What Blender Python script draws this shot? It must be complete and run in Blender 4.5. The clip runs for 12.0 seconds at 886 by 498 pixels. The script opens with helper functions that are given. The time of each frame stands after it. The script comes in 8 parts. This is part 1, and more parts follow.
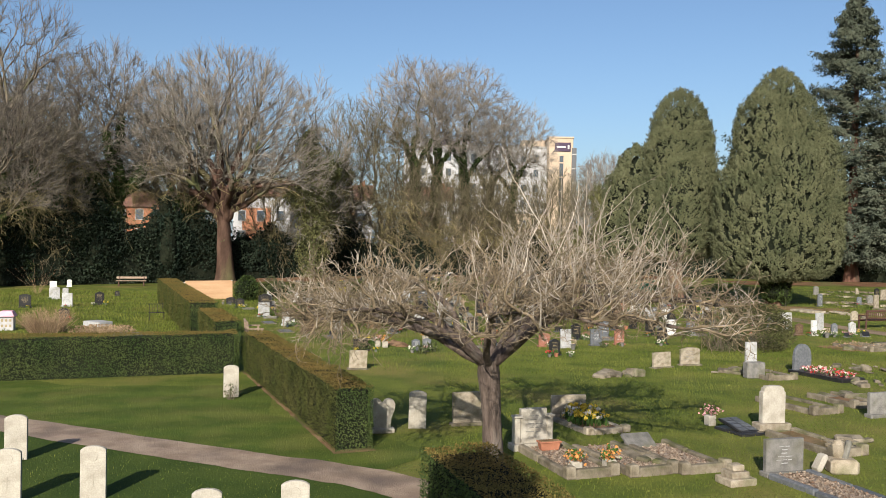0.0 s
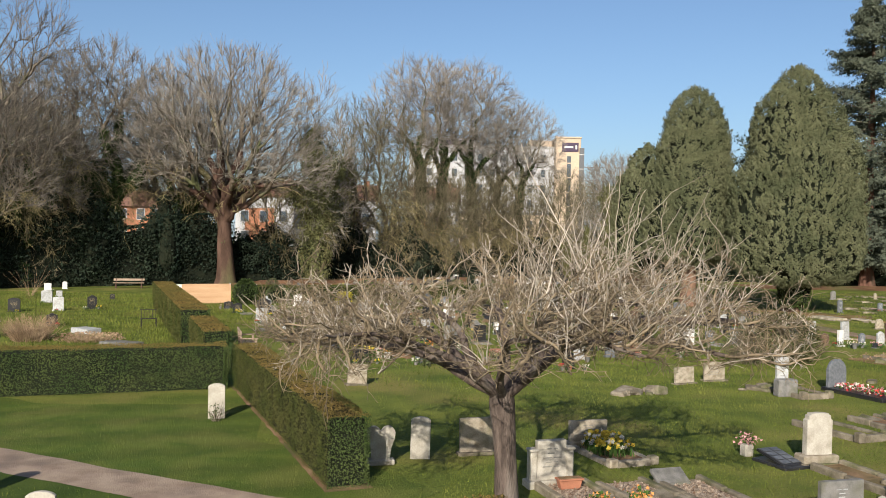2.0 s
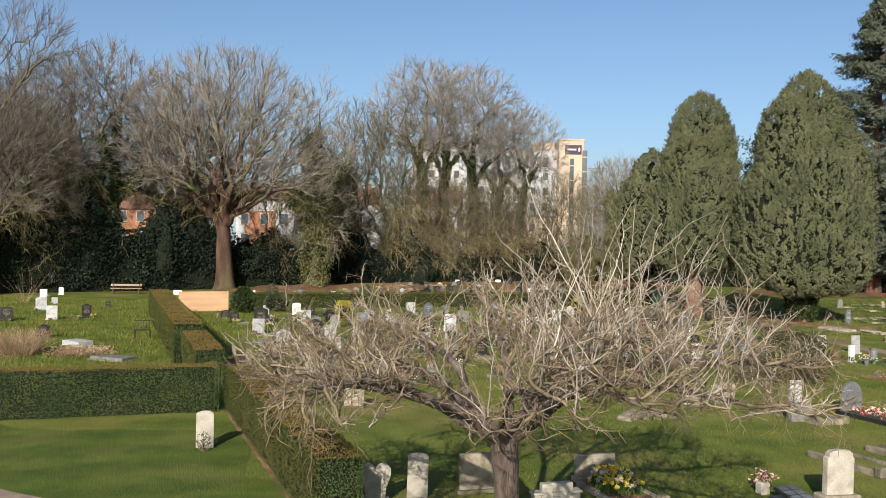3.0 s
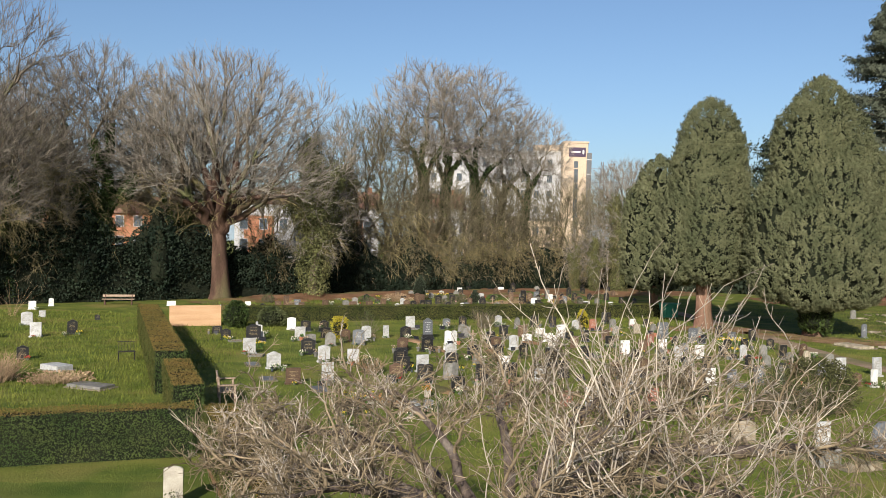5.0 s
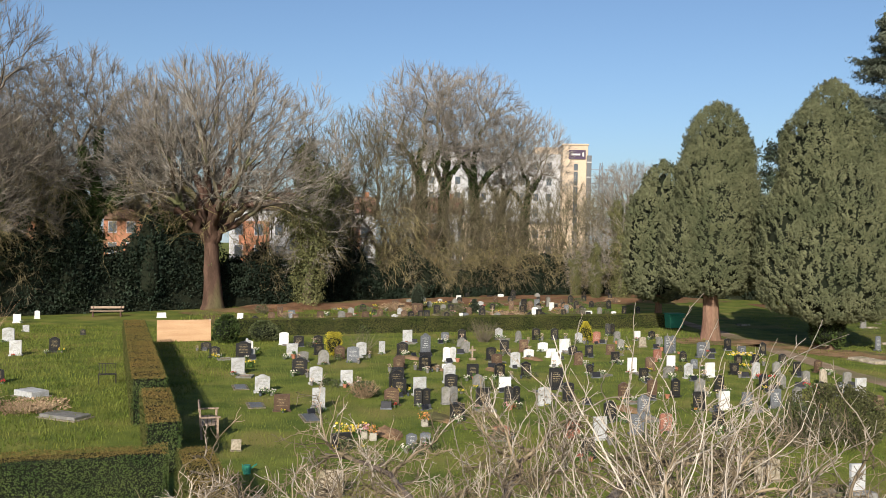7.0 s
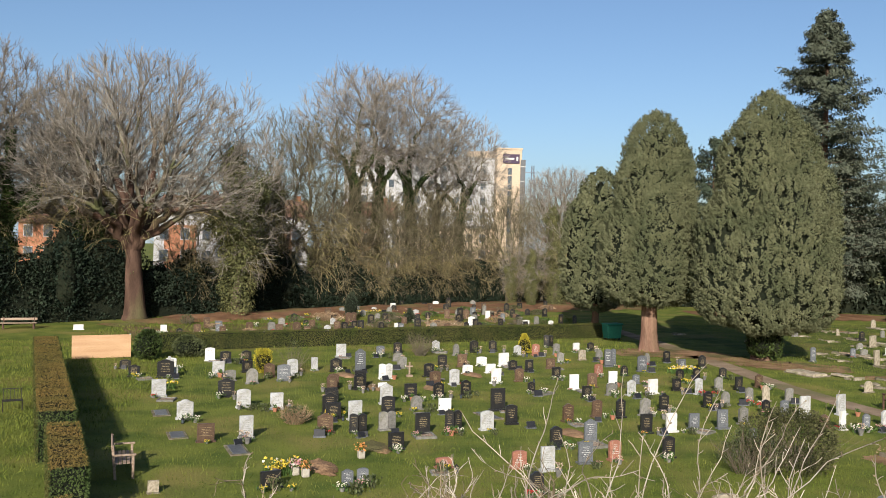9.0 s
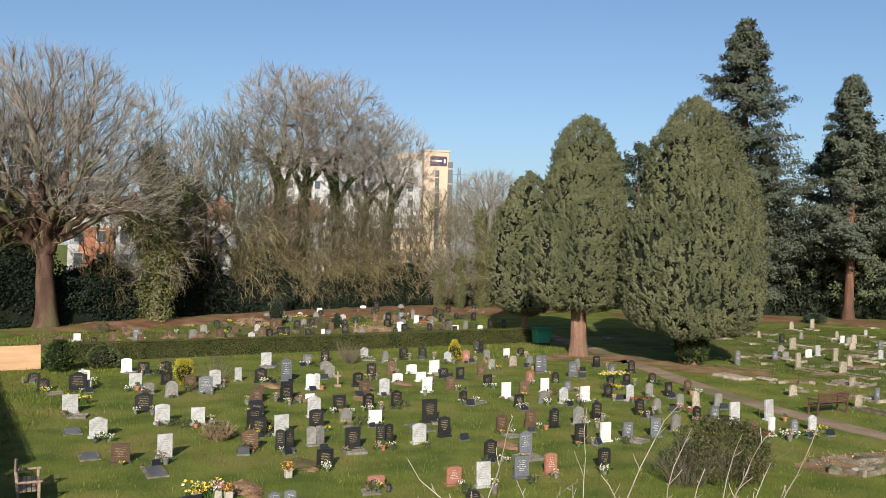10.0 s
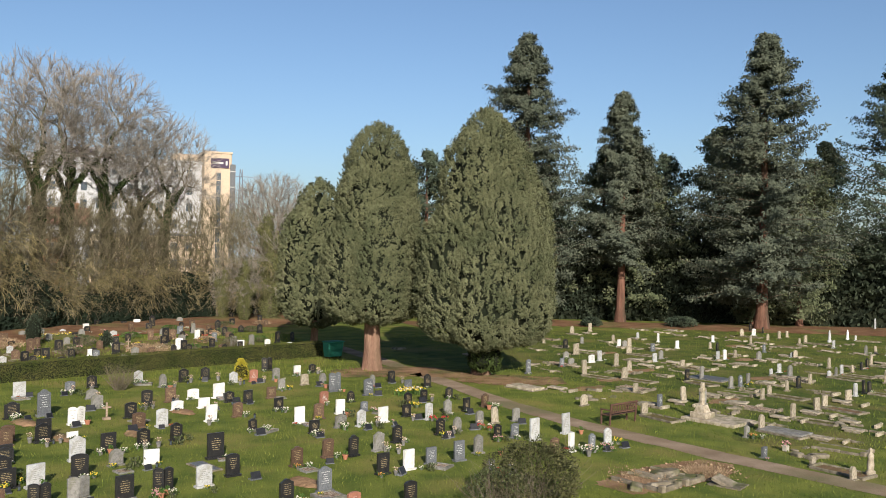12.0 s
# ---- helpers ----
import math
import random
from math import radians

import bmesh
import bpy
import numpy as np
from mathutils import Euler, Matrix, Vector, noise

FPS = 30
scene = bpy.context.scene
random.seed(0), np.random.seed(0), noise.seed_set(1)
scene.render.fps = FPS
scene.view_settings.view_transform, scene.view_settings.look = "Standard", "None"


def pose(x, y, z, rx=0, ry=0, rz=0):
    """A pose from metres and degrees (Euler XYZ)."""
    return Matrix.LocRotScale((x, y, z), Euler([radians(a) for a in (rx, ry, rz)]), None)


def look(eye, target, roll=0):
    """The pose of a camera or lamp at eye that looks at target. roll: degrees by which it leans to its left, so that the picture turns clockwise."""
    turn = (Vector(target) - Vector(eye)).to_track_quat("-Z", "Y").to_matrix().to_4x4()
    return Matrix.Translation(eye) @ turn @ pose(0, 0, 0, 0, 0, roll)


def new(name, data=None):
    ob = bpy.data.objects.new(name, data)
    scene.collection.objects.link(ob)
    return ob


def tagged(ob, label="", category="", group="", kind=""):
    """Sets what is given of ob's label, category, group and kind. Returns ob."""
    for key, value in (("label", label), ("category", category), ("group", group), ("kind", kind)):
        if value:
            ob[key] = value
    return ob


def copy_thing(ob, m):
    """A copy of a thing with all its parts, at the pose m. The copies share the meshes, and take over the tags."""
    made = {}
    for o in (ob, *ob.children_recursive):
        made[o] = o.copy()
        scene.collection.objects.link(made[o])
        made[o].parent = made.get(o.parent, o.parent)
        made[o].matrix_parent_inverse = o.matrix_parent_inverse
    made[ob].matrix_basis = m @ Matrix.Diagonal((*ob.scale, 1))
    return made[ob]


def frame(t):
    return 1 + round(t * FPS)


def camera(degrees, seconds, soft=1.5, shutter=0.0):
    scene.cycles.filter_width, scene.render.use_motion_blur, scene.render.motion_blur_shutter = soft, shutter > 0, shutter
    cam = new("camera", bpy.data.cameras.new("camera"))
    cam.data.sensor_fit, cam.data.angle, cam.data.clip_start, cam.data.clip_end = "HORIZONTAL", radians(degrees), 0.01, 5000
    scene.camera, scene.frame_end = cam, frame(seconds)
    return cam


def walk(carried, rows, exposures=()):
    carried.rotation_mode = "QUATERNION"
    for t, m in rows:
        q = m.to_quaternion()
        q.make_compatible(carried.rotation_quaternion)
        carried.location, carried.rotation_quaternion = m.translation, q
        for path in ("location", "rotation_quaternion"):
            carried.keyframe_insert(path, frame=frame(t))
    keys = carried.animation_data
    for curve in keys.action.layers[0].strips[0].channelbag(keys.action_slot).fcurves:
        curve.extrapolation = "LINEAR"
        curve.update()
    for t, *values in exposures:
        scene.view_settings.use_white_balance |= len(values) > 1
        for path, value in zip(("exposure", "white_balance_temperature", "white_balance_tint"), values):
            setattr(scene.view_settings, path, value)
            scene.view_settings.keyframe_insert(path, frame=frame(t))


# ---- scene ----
cam = camera(54.7, 12.0, soft=0.8)
PATH = [
    (0, (0.23, -0.373, 4.063), (0.205, 1.627, 4.043), 0.9),
    (0.5, (0.223, 0.134, 4.054), (0.195, 2.134, 4.035), 1.0),
    (1, (0.213, 0.618, 4.028), (0.18, 2.618, 4.009), 1.0),
    (1.5, (0.193, 1.099, 4.051), (0.158, 3.099, 4.033), 1.1),
    (2, (0.183, 1.573, 4.224), (0.145, 3.573, 4.204), 1.1),
    (2.5, (0.193, 2.031, 4.432), (0.152, 4.031, 4.413), 1.1),
    (3, (0.207, 2.496, 4.695), (0.164, 4.496, 4.675), 1.3),
    (3.2, (0.232, 2.681, 4.751), (0.185, 4.68, 4.736), 1.5),
    (5, (0.328, 4.404, 5.433), (0.277, 6.403, 5.412), 1.3),
    (5.5, (0.305, 4.928, 5.624), (0.252, 6.927, 5.601), 1.3),
    (6, (0.353, 5.355, 5.712), (0.296, 7.354, 5.692), 1.3),
    (6.5, (0.323, 5.832, 5.821), (0.265, 7.831, 5.802), 1.2),
    (8.3, (0.214, 7.373, 6.437), (0.246, 9.373, 6.418), 1.2),
    (8.5, (0.119, 7.554, 6.428), (0.17, 9.553, 6.412), 1.3),
    (9, (0.054, 8.008, 6.537), (0.164, 10.005, 6.524), 1.3),
    (9.5, (-0.014, 8.499, 6.658), (0.162, 10.491, 6.647), 1.3),
    (10, (-0.048, 8.96, 6.743), (0.233, 10.941, 6.737), 1.3),
    (10.5, (-0.073, 9.522, 6.912), (0.326, 11.482, 6.91), 1.3),
    (11, (-0.047, 9.996, 7.024), (0.468, 11.929, 7.027), 1.2),
    (11.5, (-0.043, 10.654, 7.136), (0.596, 12.549, 7.142), 1.2),
    (12, (0.047, 11.249, 7.193), (0.81, 13.098, 7.205), 1.1),
]
walk(cam, [(t, look(eye, target, roll)) for t, eye, target, roll in PATH], exposures=[(0, 0.55), (12, 0.55)])

# ---- light ----
SUN_AZ = math.atan2(-0.98, -0.2)          # heading of the sun, from +x
SUN_EL = radians(26)
sun_way = Vector((math.cos(SUN_AZ) * math.cos(SUN_EL), math.sin(SUN_AZ) * math.cos(SUN_EL), math.sin(SUN_EL)))
world = bpy.data.worlds.new("sky")
scene.world = world
world.use_nodes = True
wn = world.node_tree
sky = wn.nodes.new("ShaderNodeTexSky")
sky.sky_type, sky.sun_disc = "NISHITA", False
sky.sun_elevation, sky.sun_rotation = SUN_EL, math.pi / 2 - SUN_AZ
sky.air_density, sky.dust_density, sky.ozone_density = 0.95, 1.6, 3.7
wn.nodes["Background"].inputs[1].default_value = 0.09
wn.links.new(sky.outputs[0], wn.nodes["Background"].inputs[0])
lamp = bpy.data.lights.new("sun", "SUN")
lamp.energy, lamp.angle, lamp.color = 5.0, radians(0.6), (1.0, 0.93, 0.82)
sun = new("sun", lamp)
sun.matrix_world = look(sun_way * 100, (0, 0, 0))


# ---- materials ----
def shader(name, rough=0.8, metal=0.0, spec=0.3):
    m = bpy.data.materials.new(name)
    m.use_nodes = True
    b = m.node_tree.nodes["Principled BSDF"]
    b.inputs["Roughness"].default_value = rough
    b.inputs["Metallic"].default_value = metal
    b.inputs["Specular IOR Level"].default_value = spec
    return m, m.node_tree, b


def surface(name, c1, c2, scale=8.0, fine=60.0, c3=None, rough=0.8, bump=0.3, spec=0.3, metal=0.0, space="Object",
            vary=0.0, leafy=0.0, dist=0.02, stretch=(1, 1, 1)):
    """Two colours mixed by coarse noise, darkened and lightened by fine noise, with relief; c3 gives stains."""
    m, nt, b = shader(name, rough, metal, spec)
    N, L = nt.nodes, nt.links
    if space == "World":
        co = N.new("ShaderNodeNewGeometry").outputs["Position"]
    else:
        co = N.new("ShaderNodeTexCoord").outputs["Object"]
    mp = N.new("ShaderNodeMapping")
    mp.inputs["Scale"].default_value = stretch
    L.new(co, mp.inputs[0])
    co = mp.outputs[0]
    n1, n2 = N.new("ShaderNodeTexNoise"), N.new("ShaderNodeTexNoise")
    for n, s, d in ((n1, scale, 5), (n2, fine, 3)):
        n.inputs["Scale"].default_value, n.inputs["Detail"].default_value = s, d
        L.new(co, n.inputs["Vector"])
    r = N.new("ShaderNodeValToRGB")
    r.color_ramp.elements[0].position, r.color_ramp.elements[1].position = 0.36, 0.64
    r.color_ramp.elements[0].color, r.color_ramp.elements[1].color = (*c1, 1), (*c2, 1)
    L.new(n1.outputs["Fac"], r.inputs[0])
    col = r.outputs[0]
    if c3:
        n3 = N.new("ShaderNodeTexNoise")
        n3.inputs["Scale"].default_value, n3.inputs["Detail"].default_value = scale * 0.37, 6
        L.new(co, n3.inputs["Vector"])
        r3 = N.new("ShaderNodeValToRGB")
        r3.color_ramp.elements[0].position, r3.color_ramp.elements[1].position = 0.5, 0.66
        L.new(n3.outputs["Fac"], r3.inputs[0])
        mx = N.new("ShaderNodeMix")
        mx.data_type = "RGBA"
        L.new(r3.outputs[0], mx.inputs[0])
        L.new(col, mx.inputs[6])
        mx.inputs[7].default_value = (*c3, 1)
        col = mx.outputs[2]
    hsv = N.new("ShaderNodeHueSaturation")
    mr = N.new("ShaderNodeMapRange")
    mr.inputs["To Min"].default_value, mr.inputs["To Max"].default_value = 0.72, 1.28
    L.new(n2.outputs["Fac"], mr.inputs[0])
    val = mr.outputs[0]
    if vary or leafy:
        if leafy:
            src = N.new("ShaderNodeNewGeometry").outputs["Random Per Island"]
        else:
            src = N.new("ShaderNodeObjectInfo").outputs["Random"]
        mv = N.new("ShaderNodeMapRange")
        a = leafy or vary
        mv.inputs["To Min"].default_value, mv.inputs["To Max"].default_value = 1 - a, 1 + a
        L.new(src, mv.inputs[0])
        mu = N.new("ShaderNodeMath")
        mu.operation = "MULTIPLY"
        L.new(val, mu.inputs[0]), L.new(mv.outputs[0], mu.inputs[1])
        val = mu.outputs[0]
    L.new(val, hsv.inputs["Value"])
    L.new(col, hsv.inputs["Color"])
    L.new(hsv.outputs[0], b.inputs["Base Color"])
    if bump:
        bp = N.new("ShaderNodeBump")
        bp.inputs["Strength"].default_value, bp.inputs["Distance"].default_value = bump, dist
        L.new(n2.outputs["Fac"], bp.inputs["Height"])
        L.new(bp.outputs[0], b.inputs["Normal"])
    return m


def foliage(name, c1, c2, scale=0.6, fine=9.0, leafy=0.45, rough=0.7, through_light=0.25):
    """Leaves: colour by clump and by leaf, and some light let through."""
    m = surface(name, c1, c2, scale, fine, rough=rough, bump=0, leafy=leafy, spec=0.14)
    nt = m.node_tree
    b = nt.nodes["Principled BSDF"]
    t = nt.nodes.new("ShaderNodeBsdfTranslucent")
    src = b.inputs["Base Color"].links[0].from_socket
    nt.links.new(src, t.inputs[0])
    mx = nt.nodes.new("ShaderNodeMixShader")
    mx.inputs[0].default_value = through_light
    nt.links.new(b.outputs[0], mx.inputs[1]), nt.links.new(t.outputs[0], mx.inputs[2])
    nt.links.new(mx.outputs[0], nt.nodes["Material Output"].inputs[0])
    return m


def plain(name, c, rough=0.6, metal=0.0, spec=0.4):
    return surface(name, tuple(v * 0.9 for v in c), tuple(v * 1.08 for v in c), 6, 80, rough=rough, bump=0.08, spec=spec, metal=metal)


M = {}
M["grass"] = surface("grass", (0.066, 0.092, 0.015), (0.135, 0.15, 0.028), 0.7, 14, (0.17, 0.15, 0.042), 0.9, 0.7, 0.15, space="World", dist=0.05)
M["grass_deep"] = surface("deep_green_rough_grass", (0.042, 0.064, 0.011), (0.085, 0.1, 0.02), 0.7, 9, (0.125, 0.11, 0.034), 0.9, 0.8, 0.15, space="World", dist=0.06)
M["lawn"] = surface("mown_lawn", (0.054, 0.083, 0.012), (0.082, 0.106, 0.018), 1.6, 30, (0.105, 0.116, 0.026), 0.9, 1.0, 0.15, space="World", dist=0.03)
def add_stripes(m, turn, scale, low, high):
    """Mowing bands over a lawn's colour."""
    nt = m.node_tree
    b = nt.nodes["Principled BSDF"]
    src = b.inputs["Base Color"].links[0].from_socket
    g, mp, w = nt.nodes.new("ShaderNodeNewGeometry"), nt.nodes.new("ShaderNodeMapping"), nt.nodes.new("ShaderNodeTexWave")
    mp.inputs["Rotation"].default_value = (0, 0, turn)
    w.bands_direction = "Y"
    w.inputs["Scale"].default_value, w.inputs["Distortion"].default_value, w.inputs["Detail"].default_value = scale, 1.2, 2
    r, h = nt.nodes.new("ShaderNodeMapRange"), nt.nodes.new("ShaderNodeHueSaturation")
    r.inputs["To Min"].default_value, r.inputs["To Max"].default_value = low, high
    nt.links.new(g.outputs["Position"], mp.inputs[0]), nt.links.new(mp.outputs[0], w.inputs["Vector"])
    nt.links.new(w.outputs["Fac"], r.inputs[0]), nt.links.new(r.outputs[0], h.inputs["Value"])
    nt.links.new(src, h.inputs["Color"]), nt.links.new(h.outputs[0], b.inputs["Base Color"])


add_stripes(M["lawn"], -0.35, 0.2, 0.9, 1.12)
M["lawn_dark"] = surface("dark_lawn", (0.03, 0.053, 0.008), (0.054, 0.078, 0.013), 0.8, 22, None, 0.9, 0.6, 0.15, space="World", dist=0.03)
M["rough"] = surface("rough_plot_ground", (0.07, 0.076, 0.02), (0.12, 0.092, 0.044), 0.45, 9, (0.155, 0.095, 0.058), 0.95, 0.8, 0.1, space="World", dist=0.06)
M["blade"] = foliage("grass_blade", (0.075, 0.105, 0.016), (0.15, 0.16, 0.034), 0.6, 4, 0.35, 0.9, 0.14)
M["litter"] = surface("leaf_litter", (0.125, 0.066, 0.036), (0.2, 0.112, 0.063), 0.5, 12, (0.13, 0.12, 0.045), 0.95, 1.0, 0.1, space="World", dist=0.08)
M["tarmac"] = surface("worn_tarmac", (0.23, 0.165, 0.12), (0.34, 0.258, 0.19), 1.8, 55, (0.15, 0.112, 0.09), 0.9, 0.9, 0.25, space="World", dist=0.02)
M["track"] = surface("worn_gravel_track", (0.19, 0.135, 0.09), (0.275, 0.205, 0.145), 0.8, 30, (0.15, 0.13, 0.07), 0.95, 0.7, 0.1, space="World", dist=0.03)
M["soil"] = surface("bare_soil", (0.17, 0.1, 0.055), (0.27, 0.17, 0.1), 1.2, 18, (0.1, 0.09, 0.04), 0.95, 0.9, 0.1, space="World", dist=0.05)
M["bark"] = surface("grey_brown_bark", (0.11, 0.085, 0.06), (0.2, 0.165, 0.125), 1.2, 16, (0.1, 0.105, 0.05), 0.9, 0.8, 0.15, dist=0.03)
M["twig"] = surface("grey_twig", (0.17, 0.147, 0.122), (0.32, 0.285, 0.24), 0.5, 6, None, 0.85, 0, 0.2, leafy=0.35)
M["twig_dark"] = surface("dark_grey_twig", (0.105, 0.09, 0.074), (0.225, 0.195, 0.16), 0.5, 6, None, 0.85, 0, 0.2, leafy=0.4)
M["twig_olive"] = surface("olive_grey_twig", (0.105, 0.09, 0.056), (0.21, 0.18, 0.112), 0.5, 6, None, 0.85, 0, 0.2, leafy=0.35)
M["twig_green"] = surface("yellow_green_twig", (0.17, 0.14, 0.068), (0.3, 0.25, 0.125), 0.5, 6, None, 0.85, 0, 0.2, leafy=0.35)
M["lime_bark"] = surface("reddish_ridged_bark", (0.056, 0.034, 0.025), (0.12, 0.073, 0.054), 1.2, 14, (0.09, 0.08, 0.04), 0.95, 0.9, 0.1, dist=0.05, stretch=(1, 1, 0.3))
# darker copy of the red bark below: crown shade is put into its colour
M["redwood_bark"] = surface("red_bark_painted_shade", (0.085, 0.044, 0.031), (0.17, 0.088, 0.062), 2.5, 20, (0.07, 0.05, 0.035), 0.95, 1.0, 0.1, dist=0.05, stretch=(1, 1, 0.15))
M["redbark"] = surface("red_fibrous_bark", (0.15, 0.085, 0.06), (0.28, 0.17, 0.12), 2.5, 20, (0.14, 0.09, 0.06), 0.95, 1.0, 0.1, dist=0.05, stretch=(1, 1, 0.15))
M["cherry_bark"] = surface("banded_cherry_bark", (0.06, 0.044, 0.036), (0.135, 0.102, 0.083), 3, 14, (0.18, 0.15, 0.125), 0.8, 1.0, 0.25, dist=0.03, stretch=(4, 4, 0.7))
M["cherry_twig"] = surface("silver_cherry_twig", (0.225, 0.187, 0.145), (0.43, 0.375, 0.31), 1.5, 20, None, 0.7, 0.3, 0.3, leafy=0.3, dist=0.005)
M["cherry_twig_dark"] = surface("brown_cherry_twig", (0.12, 0.091, 0.055), (0.25, 0.192, 0.125), 1.5, 20, None, 0.7, 0.3, 0.3, leafy=0.35, dist=0.005)
M["ivy"] = foliage("ivy_leaf", (0.028, 0.045, 0.014), (0.06, 0.085, 0.024), 0.4, 5, 0.5, 0.5, 0.15)
M["ivy_olive"] = foliage("olive_ivy_leaf", (0.105, 0.112, 0.045), (0.17, 0.165, 0.07), 0.4, 5, 0.5, 0.6, 0.2)
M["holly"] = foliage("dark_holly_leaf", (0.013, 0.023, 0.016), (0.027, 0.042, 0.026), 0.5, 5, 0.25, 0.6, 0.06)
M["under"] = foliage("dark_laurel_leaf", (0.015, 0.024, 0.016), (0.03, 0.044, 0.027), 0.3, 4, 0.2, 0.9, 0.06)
# near-black fill for cores: the shade between leaves is put into this colour
M["core"] = surface("inner_shade_colour", (0.01, 0.013, 0.008), (0.018, 0.021, 0.012), 1, 10, None, 0.95, 0.6, 0.1, dist=0.1)
M["cypress"] = foliage("cypress_spray", (0.094, 0.104, 0.054), (0.15, 0.154, 0.084), 0.55, 5, 0.17, 0.9, 0.15)
M["redwood"] = foliage("redwood_needle", (0.062, 0.074, 0.053), (0.108, 0.12, 0.084), 0.35, 5, 0.25, 0.9, 0.15)
M["conifer_olive"] = foliage("olive_conifer_needle", (0.07, 0.085, 0.045), (0.125, 0.138, 0.075), 0.35, 5, 0.25, 0.9, 0.12)
M["pine_dark"] = foliage("dark_conifer_needle", (0.034, 0.048, 0.032), (0.066, 0.082, 0.052), 0.3, 5, 0.25, 0.9, 0.12)
M["yew"] = foliage("yew_leaf", (0.042, 0.068, 0.018), (0.078, 0.1, 0.03), 1.2, 14, 0.15, 0.75, 0.12)
M["yew_top"] = foliage("clipped_yew_top", (0.2, 0.138, 0.043), (0.15, 0.122, 0.036), 0.9, 10, 0.14, 0.8, 0.2)
M["yew_side"] = foliage("olive_yew_side", (0.06, 0.074, 0.018), (0.1, 0.098, 0.03), 1.0, 12, 0.14, 0.8, 0.2)
M["gold_leaf"] = foliage("golden_leaf", (0.33, 0.27, 0.028), (0.44, 0.38, 0.045), 2, 20, 0.3, 0.7, 0.25)
M["bush_leaf"] = foliage("small_olive_leaf", (0.065, 0.08, 0.032), (0.1, 0.11, 0.05), 1.2, 12, 0.45, 0.6, 0.15)
M["bush_dark"] = foliage("dark_olive_small_leaf", (0.05, 0.054, 0.022), (0.095, 0.092, 0.04), 1.5, 12, 0.4, 0.8, 0.12)
M["dry"] = surface("dry_bracken", (0.22, 0.145, 0.09), (0.34, 0.245, 0.155), 1.5, 14, None, 0.95, 0, 0.1, leafy=0.35)
# stone
M["black"] = surface("polished_black_granite", (0.012, 0.012, 0.013), (0.022, 0.021, 0.021), 14, 120, None, 0.28, 0.03, 0.5, vary=0.25)
M["slate"] = surface("blue_grey_granite", (0.075, 0.08, 0.088), (0.125, 0.13, 0.138), 14, 120, None, 0.45, 0.05, 0.4, vary=0.25)
M["grey"] = surface("weathered_grey_stone", (0.12, 0.115, 0.105), (0.2, 0.19, 0.175), 6, 70, (0.12, 0.115, 0.08), 0.75, 0.2, 0.3, vary=0.2)
M["pale_grey"] = surface("pale_grey_granite", (0.3, 0.3, 0.3), (0.42, 0.42, 0.41), 8, 90, (0.26, 0.25, 0.22), 0.6, 0.1, 0.35, vary=0.12)
M["white"] = surface("white_marble", (0.52, 0.51, 0.485), (0.62, 0.61, 0.585), 5, 60, (0.45, 0.43, 0.38), 0.5, 0.05, 0.4, vary=0.06)
M["red"] = surface("red_granite", (0.2, 0.085, 0.055), (0.29, 0.125, 0.085), 10, 110, None, 0.5, 0.06, 0.4, vary=0.15)
M["brown"] = surface("dark_brown_granite", (0.07, 0.042, 0.028), (0.12, 0.075, 0.05), 12, 120, None, 0.35, 0.04, 0.45, vary=0.25)
M["sandstone"] = surface("lichened_sandstone", (0.22, 0.18, 0.125), (0.37, 0.32, 0.25), 5, 50, (0.17, 0.155, 0.095), 0.9, 0.5, 0.2, vary=0.18)
M["portland"] = surface("portland_stone", (0.33, 0.3, 0.245), (0.43, 0.395, 0.335), 4, 45, (0.21, 0.185, 0.14), 0.85, 0.25, 0.2, vary=0.08)
M["kerb"] = surface("mossy_kerb_stone", (0.12, 0.1, 0.07), (0.235, 0.2, 0.15), 4, 40, (0.085, 0.088, 0.036), 0.9, 0.6, 0.2, vary=0.2)
M["gravel"] = surface("pale_gravel", (0.22, 0.155, 0.11), (0.46, 0.38, 0.3), 35, 90, (0.2, 0.12, 0.075), 0.9, 1.0, 0.2, dist=0.03)
M["gilt"] = plain("gilt_lettering", (0.3, 0.235, 0.13), 0.5)
M["whitepaint"] = plain("white_lettering", (0.5, 0.5, 0.48), 0.6)
M["faded"] = plain("faded_lettering", (0.2, 0.19, 0.17), 0.8)
M["wood_dark"] = surface("dark_stained_wood", (0.05, 0.026, 0.018), (0.1, 0.052, 0.036), 4, 50, None, 0.6, 0.3, 0.3, stretch=(0.3, 3, 3))
M["wood_grey"] = surface("weathered_teak", (0.2, 0.145, 0.1), (0.32, 0.24, 0.18), 4, 50, None, 0.8, 0.3, 0.2, stretch=(0.3, 3, 3))
M["ply"] = surface("plywood_sheet", (0.37, 0.22, 0.12), (0.45, 0.29, 0.165), 1.2, 30, None, 0.8, 0.1, 0.25, stretch=(0.4, 1, 3))
M["green_plastic"] = plain("green_plastic", (0.02, 0.16, 0.11), 0.5)
M["terracotta"] = plain("terracotta", (0.34, 0.14, 0.08), 0.8)
M["iron"] = plain("dark_iron", (0.03, 0.028, 0.026), 0.5, 0.6)
M["pink"] = plain("pink_paint", (0.7, 0.35, 0.42), 0.6)
M["render_white"] = surface("white_render", (0.36, 0.355, 0.355), (0.43, 0.425, 0.425), 0.4, 6, None, 0.9, 0.1, 0.2)
M["render_tan"] = surface("buff_cladding", (0.43, 0.335, 0.245), (0.5, 0.395, 0.29), 0.3, 5, None, 0.85, 0.1, 0.2)
M["brick"] = surface("orange_brick", (0.26, 0.11, 0.06), (0.36, 0.17, 0.1), 2, 12, None, 0.9, 0.3, 0.2)
